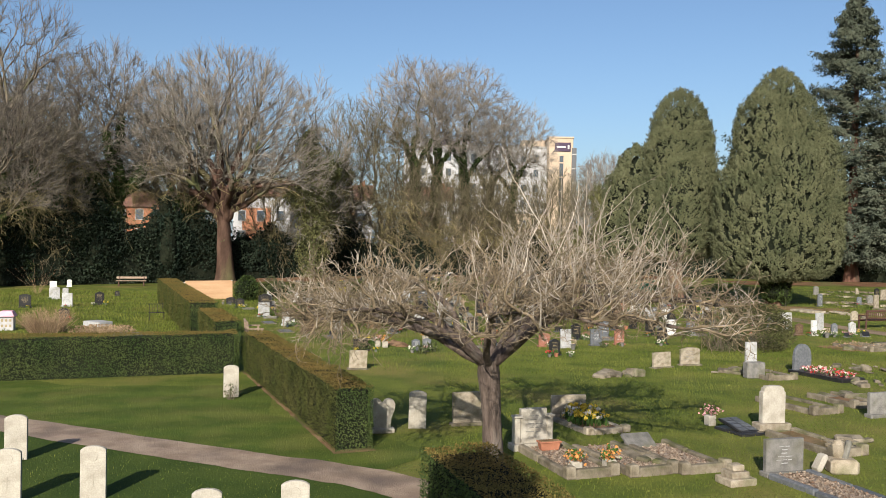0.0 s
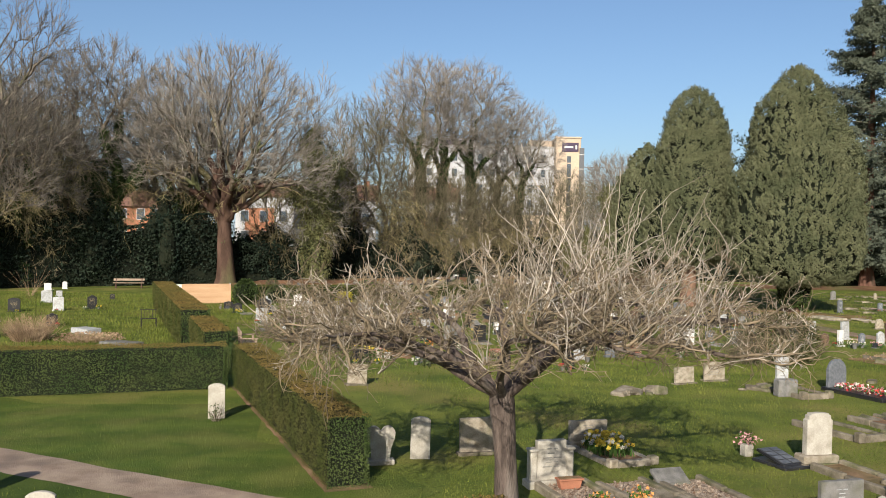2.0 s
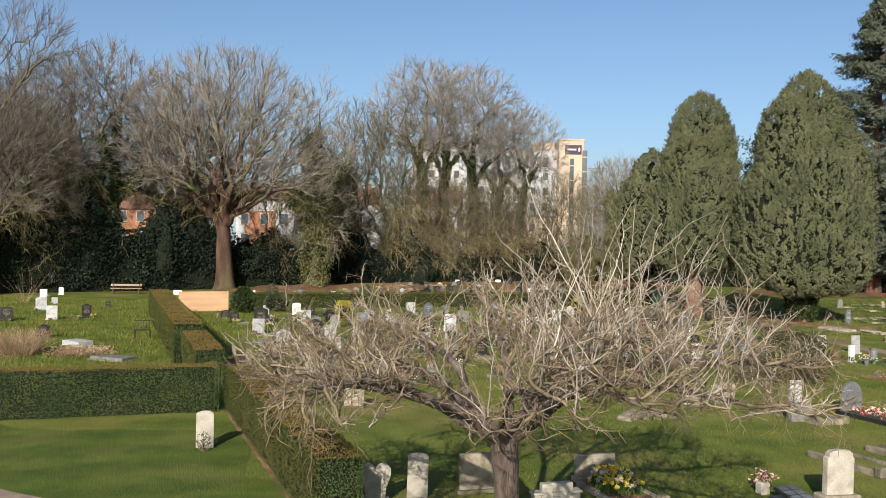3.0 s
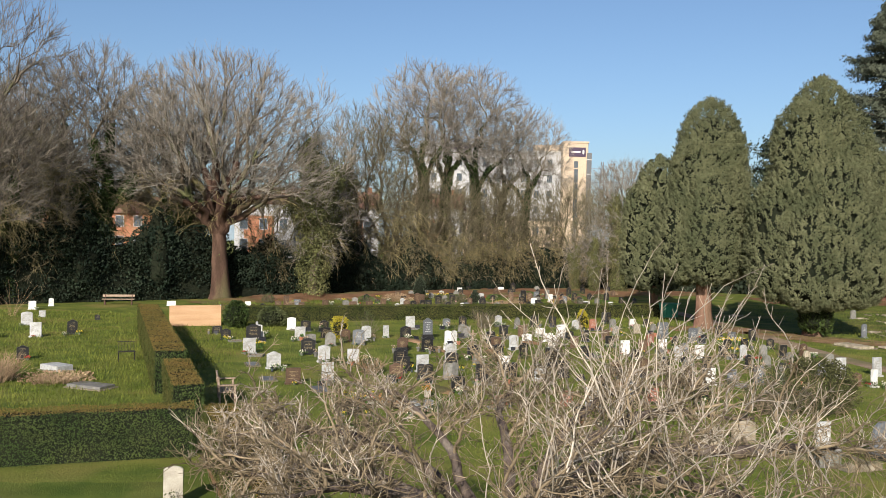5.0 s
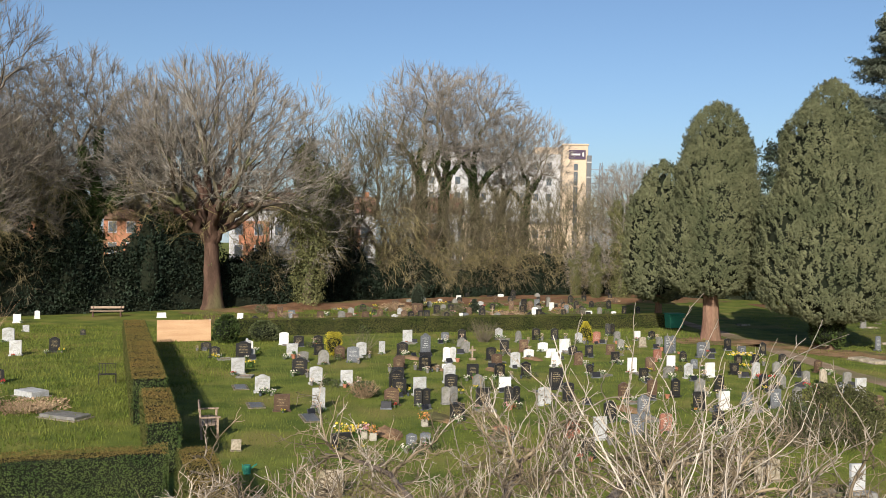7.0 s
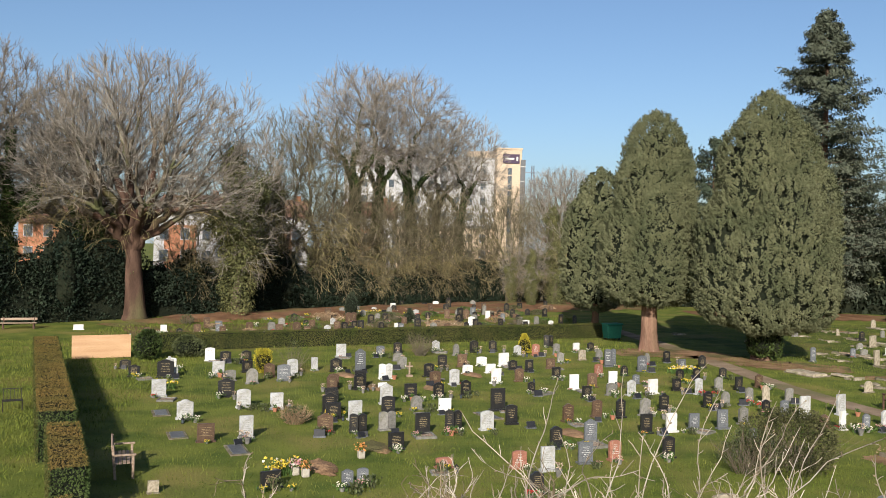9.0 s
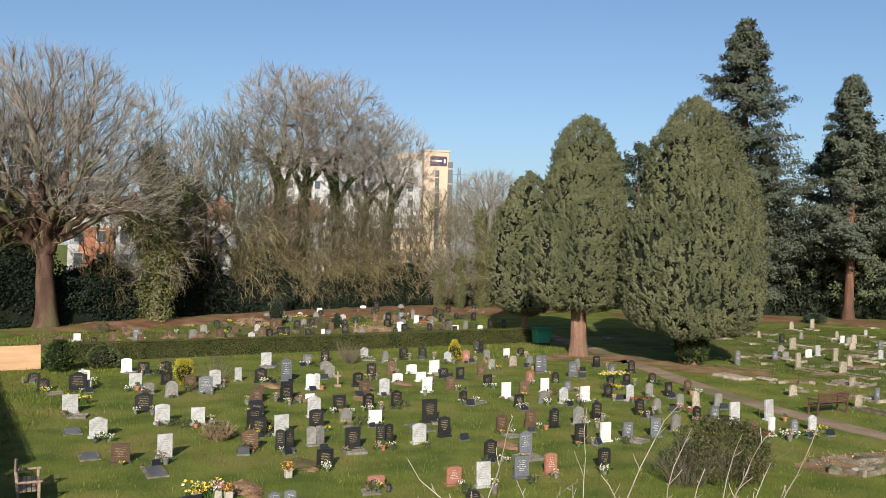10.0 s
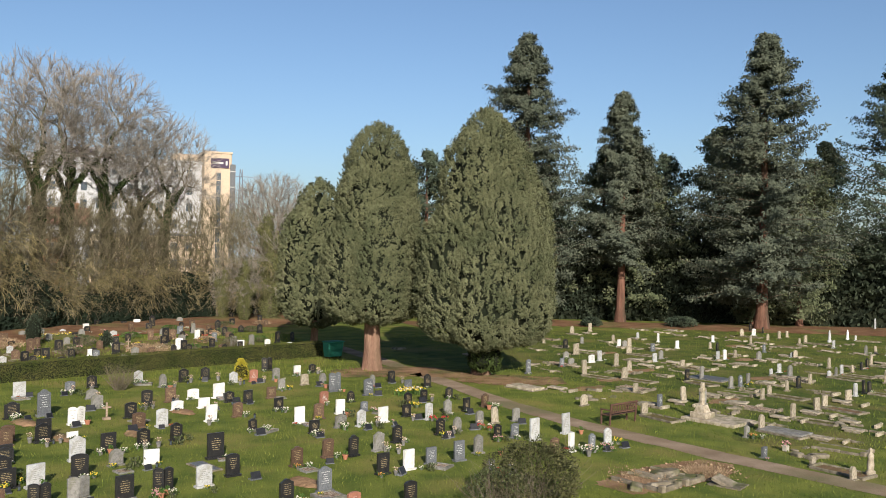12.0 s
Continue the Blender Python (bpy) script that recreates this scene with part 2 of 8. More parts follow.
M["rooftile"] = surface("brown_roof_tile", (0.14, 0.08, 0.06), (0.22, 0.12, 0.08), 2, 12, None, 0.9, 0.3, 0.2)
M["glass"] = plain("dark_window_glass", (0.06, 0.075, 0.09), 0.12, 0.0, 0.6)
M["purple"] = plain("dark_purple_sign", (0.035, 0.015, 0.045), 0.5)
M["steel"] = plain("galvanised_steel", (0.16, 0.18, 0.21), 0.5, 0.3)
# aerial haze over the far woodland is painted as this pale blue-grey
M["distance"] = surface("woodland_haze_colour", (0.17, 0.22, 0.26), (0.21, 0.26, 0.3), 0.02, 0.2, None, 1.0, 0, 0.0, space="World")
for n_, c_ in dict(fw=(0.6, 0.55, 0.46), fy=(0.62, 0.46, 0.06), fp=(0.52, 0.27, 0.27), fr=(0.42, 0.05, 0.045), fo=(0.58, 0.26, 0.08)).items():
    M[n_] = surface("petal_" + n_, tuple(v * 0.85 for v in c_), c_, 20, 60, None, 0.8, 0, 0.2, leafy=0.2)
M["faded_petal"] = surface("faded_petal", (0.3, 0.2, 0.14), (0.5, 0.4, 0.3), 20, 60, None, 0.85, 0, 0.2, leafy=0.5)
M["stem"] = foliage("flower_leaf", (0.05, 0.1, 0.02), (0.09, 0.15, 0.04), 3, 20, 0.3)


# ---- building helpers ----
def link_mesh(name, me, material, parent=None, label="", smooth=False):
    me.materials.append(M[material] if isinstance(material, str) else material)
    if smooth:
        me.polygons.foreach_set("use_smooth", [True] * len(me.polygons))
    ob = new(name, me)
    if parent:
        ob.parent = parent
    if label:
        ob["label"] = label
    return ob


def part(name, bm, material, parent=None, label="", smooth=False):
    me = bpy.data.meshes.new(name)
    bm.to_mesh(me)
    bm.free()
    return link_mesh(name, me, material, parent, label, smooth)


def thing(name, label, category, group="", kind="", at=None):
    e = new(name)
    e.empty_display_size = 0.2
    if at is not None:
        e.matrix_basis = at
    return tagged(e, label, category, group, kind)


def box(bm, cx, cy, cz, sx, sy, sz, bevel=0.0, turn=0.0, tilt=(0, 0)):
    """A bevelled block, centred."""
    m = Matrix.Translation((cx, cy, cz)) @ Matrix.Rotation(turn, 4, "Z") @ Matrix.Rotation(tilt[0], 4, "X") @ Matrix.Rotation(tilt[1], 4, "Y")
    r = bmesh.ops.create_cube(bm, size=1.0, matrix=m @ Matrix.Diagonal((sx, sy, sz, 1)))
    if bevel:
        es = {e for v in r["verts"] for e in v.link_edges}
        bmesh.ops.bevel(bm, geom=list(es), offset=bevel, segments=1, affect="EDGES", profile=0.7)
    return bm


def block(*a, **k):
    return box(bmesh.new(), *a, **k)


def mesh_np(name, verts, faces, sides):
    """A mesh from an array of corners and an array of faces of equal corner count."""
    me = bpy.data.meshes.new(name)
    verts = np.asarray(verts, dtype=np.float32).reshape(-1, 3)
    faces = np.asarray(faces, dtype=np.int32).reshape(-1, sides)
    me.vertices.add(len(verts))
    me.vertices.foreach_set("co", verts.ravel())
    me.loops.add(faces.size)
    me.loops.foreach_set("vertex_index", faces.ravel())
    me.polygons.add(len(faces))
    me.polygons.foreach_set("loop_start", np.arange(0, faces.size, sides, dtype=np.int32))
    me.update(calc_edges=True)
    return me


def unit(a):
    return a / np.maximum(np.linalg.norm(a, axis=-1, keepdims=True), 1e-9)


def tubes(levels, sides=3):
    """Tapered tubes along polylines: levels is a list of (points N x k x 3, radii N x k)."""
    V, F, base = [], [], 0
    for P, R in levels:
        n, k, _ = P.shape
        T = np.gradient(P, axis=1)
        T = unit(T)
        ref = np.zeros_like(T)
        ref[..., 0] = 1
        ref[np.abs(T[..., 0]) > 0.85] = (0, 1, 0)
        A = unit(np.cross(T, ref))
        B = np.cross(T, A)
        ang = np.arange(sides) * 2 * np.pi / sides
        ring = A[:, :, None, :] * np.cos(ang)[None, None, :, None] + B[:, :, None, :] * np.sin(ang)[None, None, :, None]
        pts = P[:, :, None, :] + ring * R[:, :, None, None]
        V.append(pts.reshape(-1, 3))
        idx = base + np.arange(n * k * sides).reshape(n, k, sides)
        a, b = idx[:, :-1, :], idx[:, 1:, :]
        F.append(np.stack([a, np.roll(a, -1, 2), np.roll(b, -1, 2), b], -1).reshape(-1, 4))
        base += n * k * sides
    return np.concatenate(V), np.concatenate(F)


def grow(rng, P, D, L, k, wander, up):
    """Polylines from P along D, of length L, that wander and bend up (or down)."""
    pts, d = [P], unit(D)
    step = (L / (k - 1))[:, None]
    for i in range(k - 1):
        d = d + rng.normal(0, wander, d.shape)
        d[:, 2] += up
        d = unit(d)
        P = P + d * step
        pts.append(P)
    return np.stack(pts, 1)


def sprout(rng, pts, n, lo, hi, spread):
    """Starts and headings of n side shoots on each polyline."""
    N, k, _ = pts.shape
    u = (lo + (hi - lo) * (np.arange(n)[None, :] + rng.random((N, n))) / n) * (k - 1)
    i = np.minimum(u.astype(int), k - 2)
    f = (u - i)[..., None]
    rows = np.arange(N)[:, None]
    p = pts[rows, i] * (1 - f) + pts[rows, i + 1] * f
    t = unit(pts[rows, i + 1] - pts[rows, i])
    q = rng.normal(0, 1, t.shape)
    q = unit(q - (q * t).sum(-1, keepdims=True) * t)
    a = spread * (0.7 + 0.6 * rng.random((N, n, 1)))
    d = np.cos(a) * t + np.sin(a) * q
    return p.reshape(-1, 3), d.reshape(-1, 3), (u / (k - 1)).ravel(), np.repeat(np.arange(N), n)


def taper(n, k, r0, r1):
    r0 = np.broadcast_to(np.asarray(r0, dtype=float), (n,))
    return r0[:, None] * (1 - np.linspace(0, 1, k))[None] + r1 * np.linspace(0, 1, k)[None]


def leaves(rng, P, size, out=None, tilt=0.6, slim=0.55, fold=0.25):
    """One folded four-cornered leaf or spray at each point; out: the way that each leans."""
    n = len(P)
    s = size * (0.6 + 0.8 * rng.random((n, 1)))
    a = rng.normal(0, 1, (n, 3))
    if out is not None:
        a = unit(a) * tilt + out
    a = unit(a)
    b = unit(np.cross(a, rng.normal(0, 1, (n, 3))))
    c = np.cross(a, b)
    v = np.stack([P - a * s * 0.5, P + b * s * slim * 0.5 + c * s * fold * 0.3, P + a * s * 0.5, P - b * s * slim * 0.5 + c * s * fold * 0.3], 1)
    f = np.arange(n * 4).reshape(n, 4)
    return v.reshape(-1, 3), f


def scales(rng, P, out, size, jitter=0.5, slim=0.6):
    """One small four-cornered leaf at each point, its face turned roughly along out."""
    n = len(P)
    s = size * (0.6 + 0.8 * rng.random((n, 1)))
    c = unit(unit(out) + rng.normal(0, jitter, (n, 3)))
    a = unit(np.cross(c, rng.normal(0, 1, (n, 3))))
    b = np.cross(c, a)
    lift = c * s * 0.12
    v = np.stack([P - a * s * 0.5, P + b * s * slim * 0.5 + lift, P + a * s * 0.5, P - b * s * slim * 0.5 + lift], 1)
    return v.reshape(-1, 3), np.arange(n * 4).reshape(n, 4)


def strip(points, width):
    """Left and right edge points of a band along a line."""
    p = np.array(points, dtype=float)
    t = unit(np.gradient(p, axis=0))
    n = np.stack([-t[:, 1], t[:, 0]], 1) * width / 2
    return p + n, p - n


def smooth_line(points, n):
    p = np.array(points, dtype=float)
    t = np.linspace(0, len(p) - 1, n)
    out = np.stack([np.interp(t, np.arange(len(p)), p[:, i]) for i in range(p.shape[1])], 1)
    for _ in range(3):
        out[1:-1] = (out[:-2] + 2 * out[1:-1] + out[2:]) / 4
    return out


# ---- ground ----
GRID = radians(20)
UX, UY = math.cos(GRID), math.sin(GRID)


def ground_sheet():
    bm = bmesh.new()
    bmesh.ops.create_grid(bm, x_segments=8, y_segments=8, size=3000)
    tagged(part("ground", bm, "grass"), "rough green cemetery grass reaching to the horizon", "ground", kind="structure")


def patch(name, line, width, material, z, label, category, seed=0, rough_edge=0.6, n=90, cols=6, mound=0.0):
    """An irregular sheet along a line, with an uneven edge."""
    p = smooth_line(line, n)
    a, b = strip(p, 1.0)
    w = np.array(width if isinstance(width, (list, tuple)) else (width,), dtype=float)
    w = np.interp(np.linspace(0, 1, n), np.linspace(0, 1, len(w)), w)
    V, F = [], []
    for i in range(n):
        e1 = w[i] / 2 + rough_edge * noise.noise((i * 0.31, seed, 0)) + rough_edge * 0.4 * noise.noise((i * 1.3, seed, 4))
        e2 = w[i] / 2 + rough_edge * noise.noise((i * 0.31, seed, 9)) + rough_edge * 0.4 * noise.noise((i * 1.3, seed, 7))
        side = a[i] - p[i]
        side = side / np.linalg.norm(side)
        for j in range(cols + 1):
            s = j / cols
            q = p[i] + side * (e1 * (1 - s) - e2 * s)
            V.append((q[0], q[1], z + mound * math.sin(math.pi * s) * min(1.0, 8 * i / n, 8 * (n - 1 - i) / n) * (0.7 + 0.5 * noise.noise((i * 0.2, j * 0.5, seed)))))
    for i in range(n - 1):
        for j in range(cols):
            k = i * (cols + 1) + j
            F.append((k, k + 1, k + cols + 2, k + cols + 1))
    return tagged(link_mesh(name, mesh_np(name, V, F, 4), material, smooth=True), label, category, kind="structure")


PATH_LAWN = [(-34, 28.8), (-16, 20.9), (-9.5, 17.85), (-6.4, 16.4), (-3.46, 15.1), (-1.44, 14.3), (-0.2, 13.4), (1.2, 12.1), (3, 10.6), (9, 6), (26, -6)]
PATH_LONG = [(17.4, 75), (18.2, 66), (18.6, 58), (18.9, 48), (19.6, 43.3), (21.6, 35.9), (23.6, 30), (27, 20)]


def grass_blades(name, x0, x1, y0, y1, n, h, seed, label):
    """Upright blades over a rectangle, clear of the paths."""
    rng = np.random.default_rng(seed)
    c = rng.random((n, 2)) * (x1 - x0, y1 - y0) + (x0, y0)
    for line in (PATH_LAWN, PATH_LONG):
        q = smooth_line(line, 120)
        d = np.min(np.hypot(c[:, None, 0] - q[None, :, 0], c[:, None, 1] - q[None, :, 1]), axis=1)
        c = c[d > 0.62 + 0.1 * rng.random(len(c))]
    n = len(c)
    P = np.concatenate([c, np.zeros((n, 1))], 1)
    lean = rng.normal(0, 0.45, (n, 3))
    lean[:, 2] = 1
    hh = h * (0.5 + rng.random((n, 1)))
    tip = P + unit(lean) * hh
    az = rng.random(n) * 2 * np.pi
    side = np.stack([np.cos(az), np.sin(az), np.zeros(n)], 1) * hh * 0.11
    V = np.stack([P - side, P + side, tip], 1)
    tagged(link_mesh(name, mesh_np(name, V, np.arange(n * 3), 3), "blade"), label, "grass", kind="stuff")


ground_sheet()
patch("lawn", [(-30, 13.5), (-16, 18.6), (-4.2, 20.6)], [7, 6.5, 5], "lawn", 0.006, "close-mown striped lawn within the hedges", "lawn", 1, 0.2)
patch("lawn_edge", [(-14, 22.6), (-6.2, 18.5), (-2.6, 16.4), (-0.7, 15.0)], [3.4, 3.6, 3.2, 2.2], "lawn", 0.0075, "close-mown lawn beside the footpath", "lawn", 9, 0.12)
patch("bare_soil_hedge_foot", [(-1.58, 15.85), (-3.68, 20.8), (-5.75, 25.6)], 0.84, "soil", 0.01, "narrow strip of bare earth under a hedge", "soil", 10, 0.05)
patch("path", PATH_LAWN, 1.12, "tarmac", 0.012,
      "worn pinkish-grey tarmac footpath through the lawn", "path", 2, 0.1)
patch("lawn_dark", [(-30, 20.5), (-12, 13.5), (2, 6.5), (18, -4.5)], 10.4, "lawn_dark", 0.005, "darker lawn south of the footpath", "lawn", 8, 0.2)
patch("path_long", PATH_LONG, 1.3, "track", 0.012,
      "narrow worn gravel path between grave rows", "path", 3, 0.15)
patch("leaf_litter_bank", [(-21, 71.5), (-13, 80.5), (0, 91.5), (12, 98), (26, 106)], [2.5, 6, 11, 14, 16], "litter", 0.03,
      "brown fallen-leaf bank under the bare trees", "leaf litter", 4, 2.6, 120, 12, 0.45)
patch("rough_ground", [(-17.5, 65.5), (-3, 71), (12, 77)], [11, 14, 14], "rough", 0.008, "rough mixed grass and dead leaves among rear graves", "ground", 12, 1.2, 90, 6, 0.0)
patch("leaf_litter_pines", [(30, 92), (46, 92), (62, 83), (80, 74), (110, 60)], [9, 8, 9, 12, 14], "litter", 0.03,
      "rusty needle litter beneath tall conifers", "leaf litter", 5, 1.4, 120, 8, 0.25)
patch("bare_soil_tree_foot", [(13.6, 60.4), (16.5, 60.6), (19, 60), (20.6, 57.2)], [3, 4.6, 4, 2], "soil", 0.02, "bare earth around a tree foot", "soil", 6, 0.5)
patch("bare_soil_conifer_foot", [(20.2, 57), (22.4, 55.4), (25.5, 54.2)], [3, 4.2, 2.6], "soil", 0.025, "reddish bare earth below a conifer", "soil", 7, 0.5)
for i_, (x_, y_, l_) in enumerate([(-0.9, 46.6, 2.2), (6.4, 37.4, 1.6), (-1.9, 32.7, 1.9), (4, 50.5, 1.8), (-2.2, 49.8, 1.8), (1.9, 46.2, 1.4), (-0.4, 35.2, 1.8)]):
    patch("grave_earth", [(x_ - 0.34 * l_ * 0.5, y_ + 0.94 * l_ * 0.5), (x_, y_), (x_ + 0.34 * l_ * 0.5, y_ - 0.94 * l_ * 0.5)], [0.15, 0.8, 0.9, 0.6, 0.15],
          "soil", 0.02, "low mound of bare grave earth", "soil", 20 + i_, 0.2, 40, 8, 0.12)
patch("bare_soil_old_graves", [(15.2, 33.7), (17.2, 34.4), (19.6, 35.0), (20.8, 35.6)], [1.6, 2.4, 2.2, 1.2], "soil", 0.014, "pinkish bare stony earth over old graves", "soil", 31, 0.3)
patch("rough_grass", [(27, 36), (33, 47), (36, 58), (36, 70), (34, 82)], [6, 12, 22, 30, 26], "grass_deep", 0.004, "darker rough grass among old graves", "ground", 32, 1.6, 90, 10)
patch("rough_grass_edge", [(42, 40), (52, 56), (60, 70), (66, 78)], [10, 18, 24, 20], "grass_deep", 0.0045, "darker rough grass among old graves", "ground", 33, 1.6, 90, 10)
grass_blades("grass_near", 0, 17, 11, 34, 125000, 0.045, 11, "tufty unmown grass between old graves")
grass_blades("grass_lawn", -16, 1, 10.5, 27, 45000, 0.035, 12, "short mown grass blades on the lawn")
grass_blades("grass_right", 24, 70, 32, 84, 55000, 0.11, 14, "tussocky grass among old graves")
grass_blades("grass_left", -32, -10, 27, 62, 50000, 0.13, 15, "tufty grass beyond the hedge")
grass_blades("grass_rear", -20, 16, 60, 86, 24000, 0.17, 16, "rough unmown grass among rear graves")
grass_blades("grass_field", -16, 30, 26, 60, 95000, 0.08, 13, "tufty grass between rows of headstones")


# ---- hedges ----
def hedge(name, a, b, width, height, seed, side="yew", top="yew_top", far_side="yew", density=800, leaf=0.05, label="", end_b=True):
    """A clipped hedge between two ground points: a lumpy core coloured as inner shade, leaves on its faces, browner
    clipped top.
    """
    rng = np.random.default_rng(seed)
    a, b = np.array(a, dtype=float), np.array(b, dtype=float)
    ln = np.linalg.norm(b - a)
    t = (b - a) / ln
    nrm = np.array((-t[1], t[0]))
    e = thing(name, label, "hedge")

    def place(s, w, z):
        q = a[None] + t[None] * s[:, None] + nrm[None] * w[:, None]
        return np.concatenate([q, z[:, None]], 1)

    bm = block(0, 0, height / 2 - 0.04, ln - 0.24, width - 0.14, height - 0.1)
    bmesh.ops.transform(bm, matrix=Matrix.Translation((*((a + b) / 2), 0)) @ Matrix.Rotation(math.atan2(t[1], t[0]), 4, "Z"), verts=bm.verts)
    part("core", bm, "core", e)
    hw = width / 2

    def bumps(s, z, k):
        return np.array([noise.noise((x * 1.1, y * 1.3, seed + k)) for x, y in zip(s, z)]) * 0.05 + np.array([noise.noise((x * 4.3, y * 4.3, seed + k)) for x, y in zip(s, z)]) * 0.03

    for k, mat_, sgn in (("right_side", far_side, -1), ("left_side", side, 1)):
        n = int(ln * height * density)
        s, z = rng.random(n) * ln, rng.random(n) * height
        w = sgn * (hw + bumps(s, z, sgn)) + rng.normal(0, 0.025, n) - sgn * 0.04 * (1 - z / height)
        P = place(s, w, z)
        o = np.tile(np.append(nrm * sgn, 0.5), (n, 1))
        v, f = scales(rng, P, o, leaf, 0.45, 0.62)
        tagged(link_mesh(k, mesh_np(k, v, f, 4), mat_, e), kind="stuff")
    n = int(ln * width * density * 1.3)
    s, w = rng.random(n) * ln, (rng.random(n) - 0.5) * width
    P = place(s, w, height + bumps(s, w, 5) + rng.normal(0, 0.012, n))
    v, f = scales(rng, P, np.tile((0, 0, 1.0), (n, 1)), leaf * 0.85, 0.75, 0.6)
    tagged(link_mesh("clipped_top", mesh_np("clipped_top", v, f, 4), top, e, "browned clipped top"), kind="stuff")
    for k, s0, sg in (("near_end", 0.0, -1), ("far_end", ln, 1)):
        n = int(width * height * density)
        w, z = (rng.random(n) - 0.5) * width, rng.random(n) * height
        P = place(np.full(n, s0) + bumps(w, z, 7) * 0.5, w, z)
        v, f = scales(rng, P, np.tile(np.append(t * sg, 0.4), (n, 1)), leaf, 0.6, 0.6)
        tagged(link_mesh(k, mesh_np(k, v, f, 4), "yew", e), kind="stuff")
    return e


hedge("hedge", (-24, 18.98), (-6.3, 25.5), 0.9, 1.2, 1, label="clipped dark yew hedge bounding the lawn", density=1300, leaf=0.036)
hedge("hedge", (-1.62, 16.0), (-5.75, 25.6), 0.75, 1.22, 2, side="yew_side", far_side="yew", label="clipped yew hedge with browned top beside a lawn", density=2100, leaf=0.03)
hedge("hedge", (-7.15, 27.6), (-9.1, 32.4), 0.85, 1.32, 3, side="yew_side", label="short clipped yew hedge block with browned top")
hedge("hedge", (-9.55, 33.1), (-17.2, 51.5), 1.05, 1.5, 4, side="yew_side", label="long clipped yew hedge with browned top")
hedge("hedge", (-14.5, 57.6), (15.0, 69.2), 0.8, 1.0, 5, top="yew_side", far_side="yew_side", label="low clipped hedge in front of rear graves", density=800, leaf=0.055)
hedge("hedge", (0.3, 11.6), (1.25, 8.8), 1.0, 1.2, 6, label="low clipped yew hedge beside the path", density=2200, leaf=0.032)


# ---- trees ----
def clusters(rng, T, m):
    """Labels that part points into m near groups."""
    if len(T) <= m:
        return np.arange(len(T))
    c = T[rng.choice(len(T), m, replace=False)]
    for _ in range(5):
        lab = np.argmin(((T[:, None] - c[None]) ** 2).sum(-1), 1)
        c = np.stack([T[lab == j].mean(0) if np.any(lab == j) else c[j] for j in range(m)])
    return lab


def bend(rng, p, d, q, k, wander):
    """Curves from p, leaving along d, to q."""
    ln = np.linalg.norm(q - p, axis=1)[:, None]
    c = p + d * ln * 0.45
    s = np.linspace(0, 1, k)[None, :, None]
    pts = p[:, None] * (1 - s) ** 2 + c[:, None] * 2 * s * (1 - s) + q[:, None] * s ** 2
    return pts + rng.normal(0, 1, pts.shape) * wander * ln[:, None] * s * (1 - s) * 2


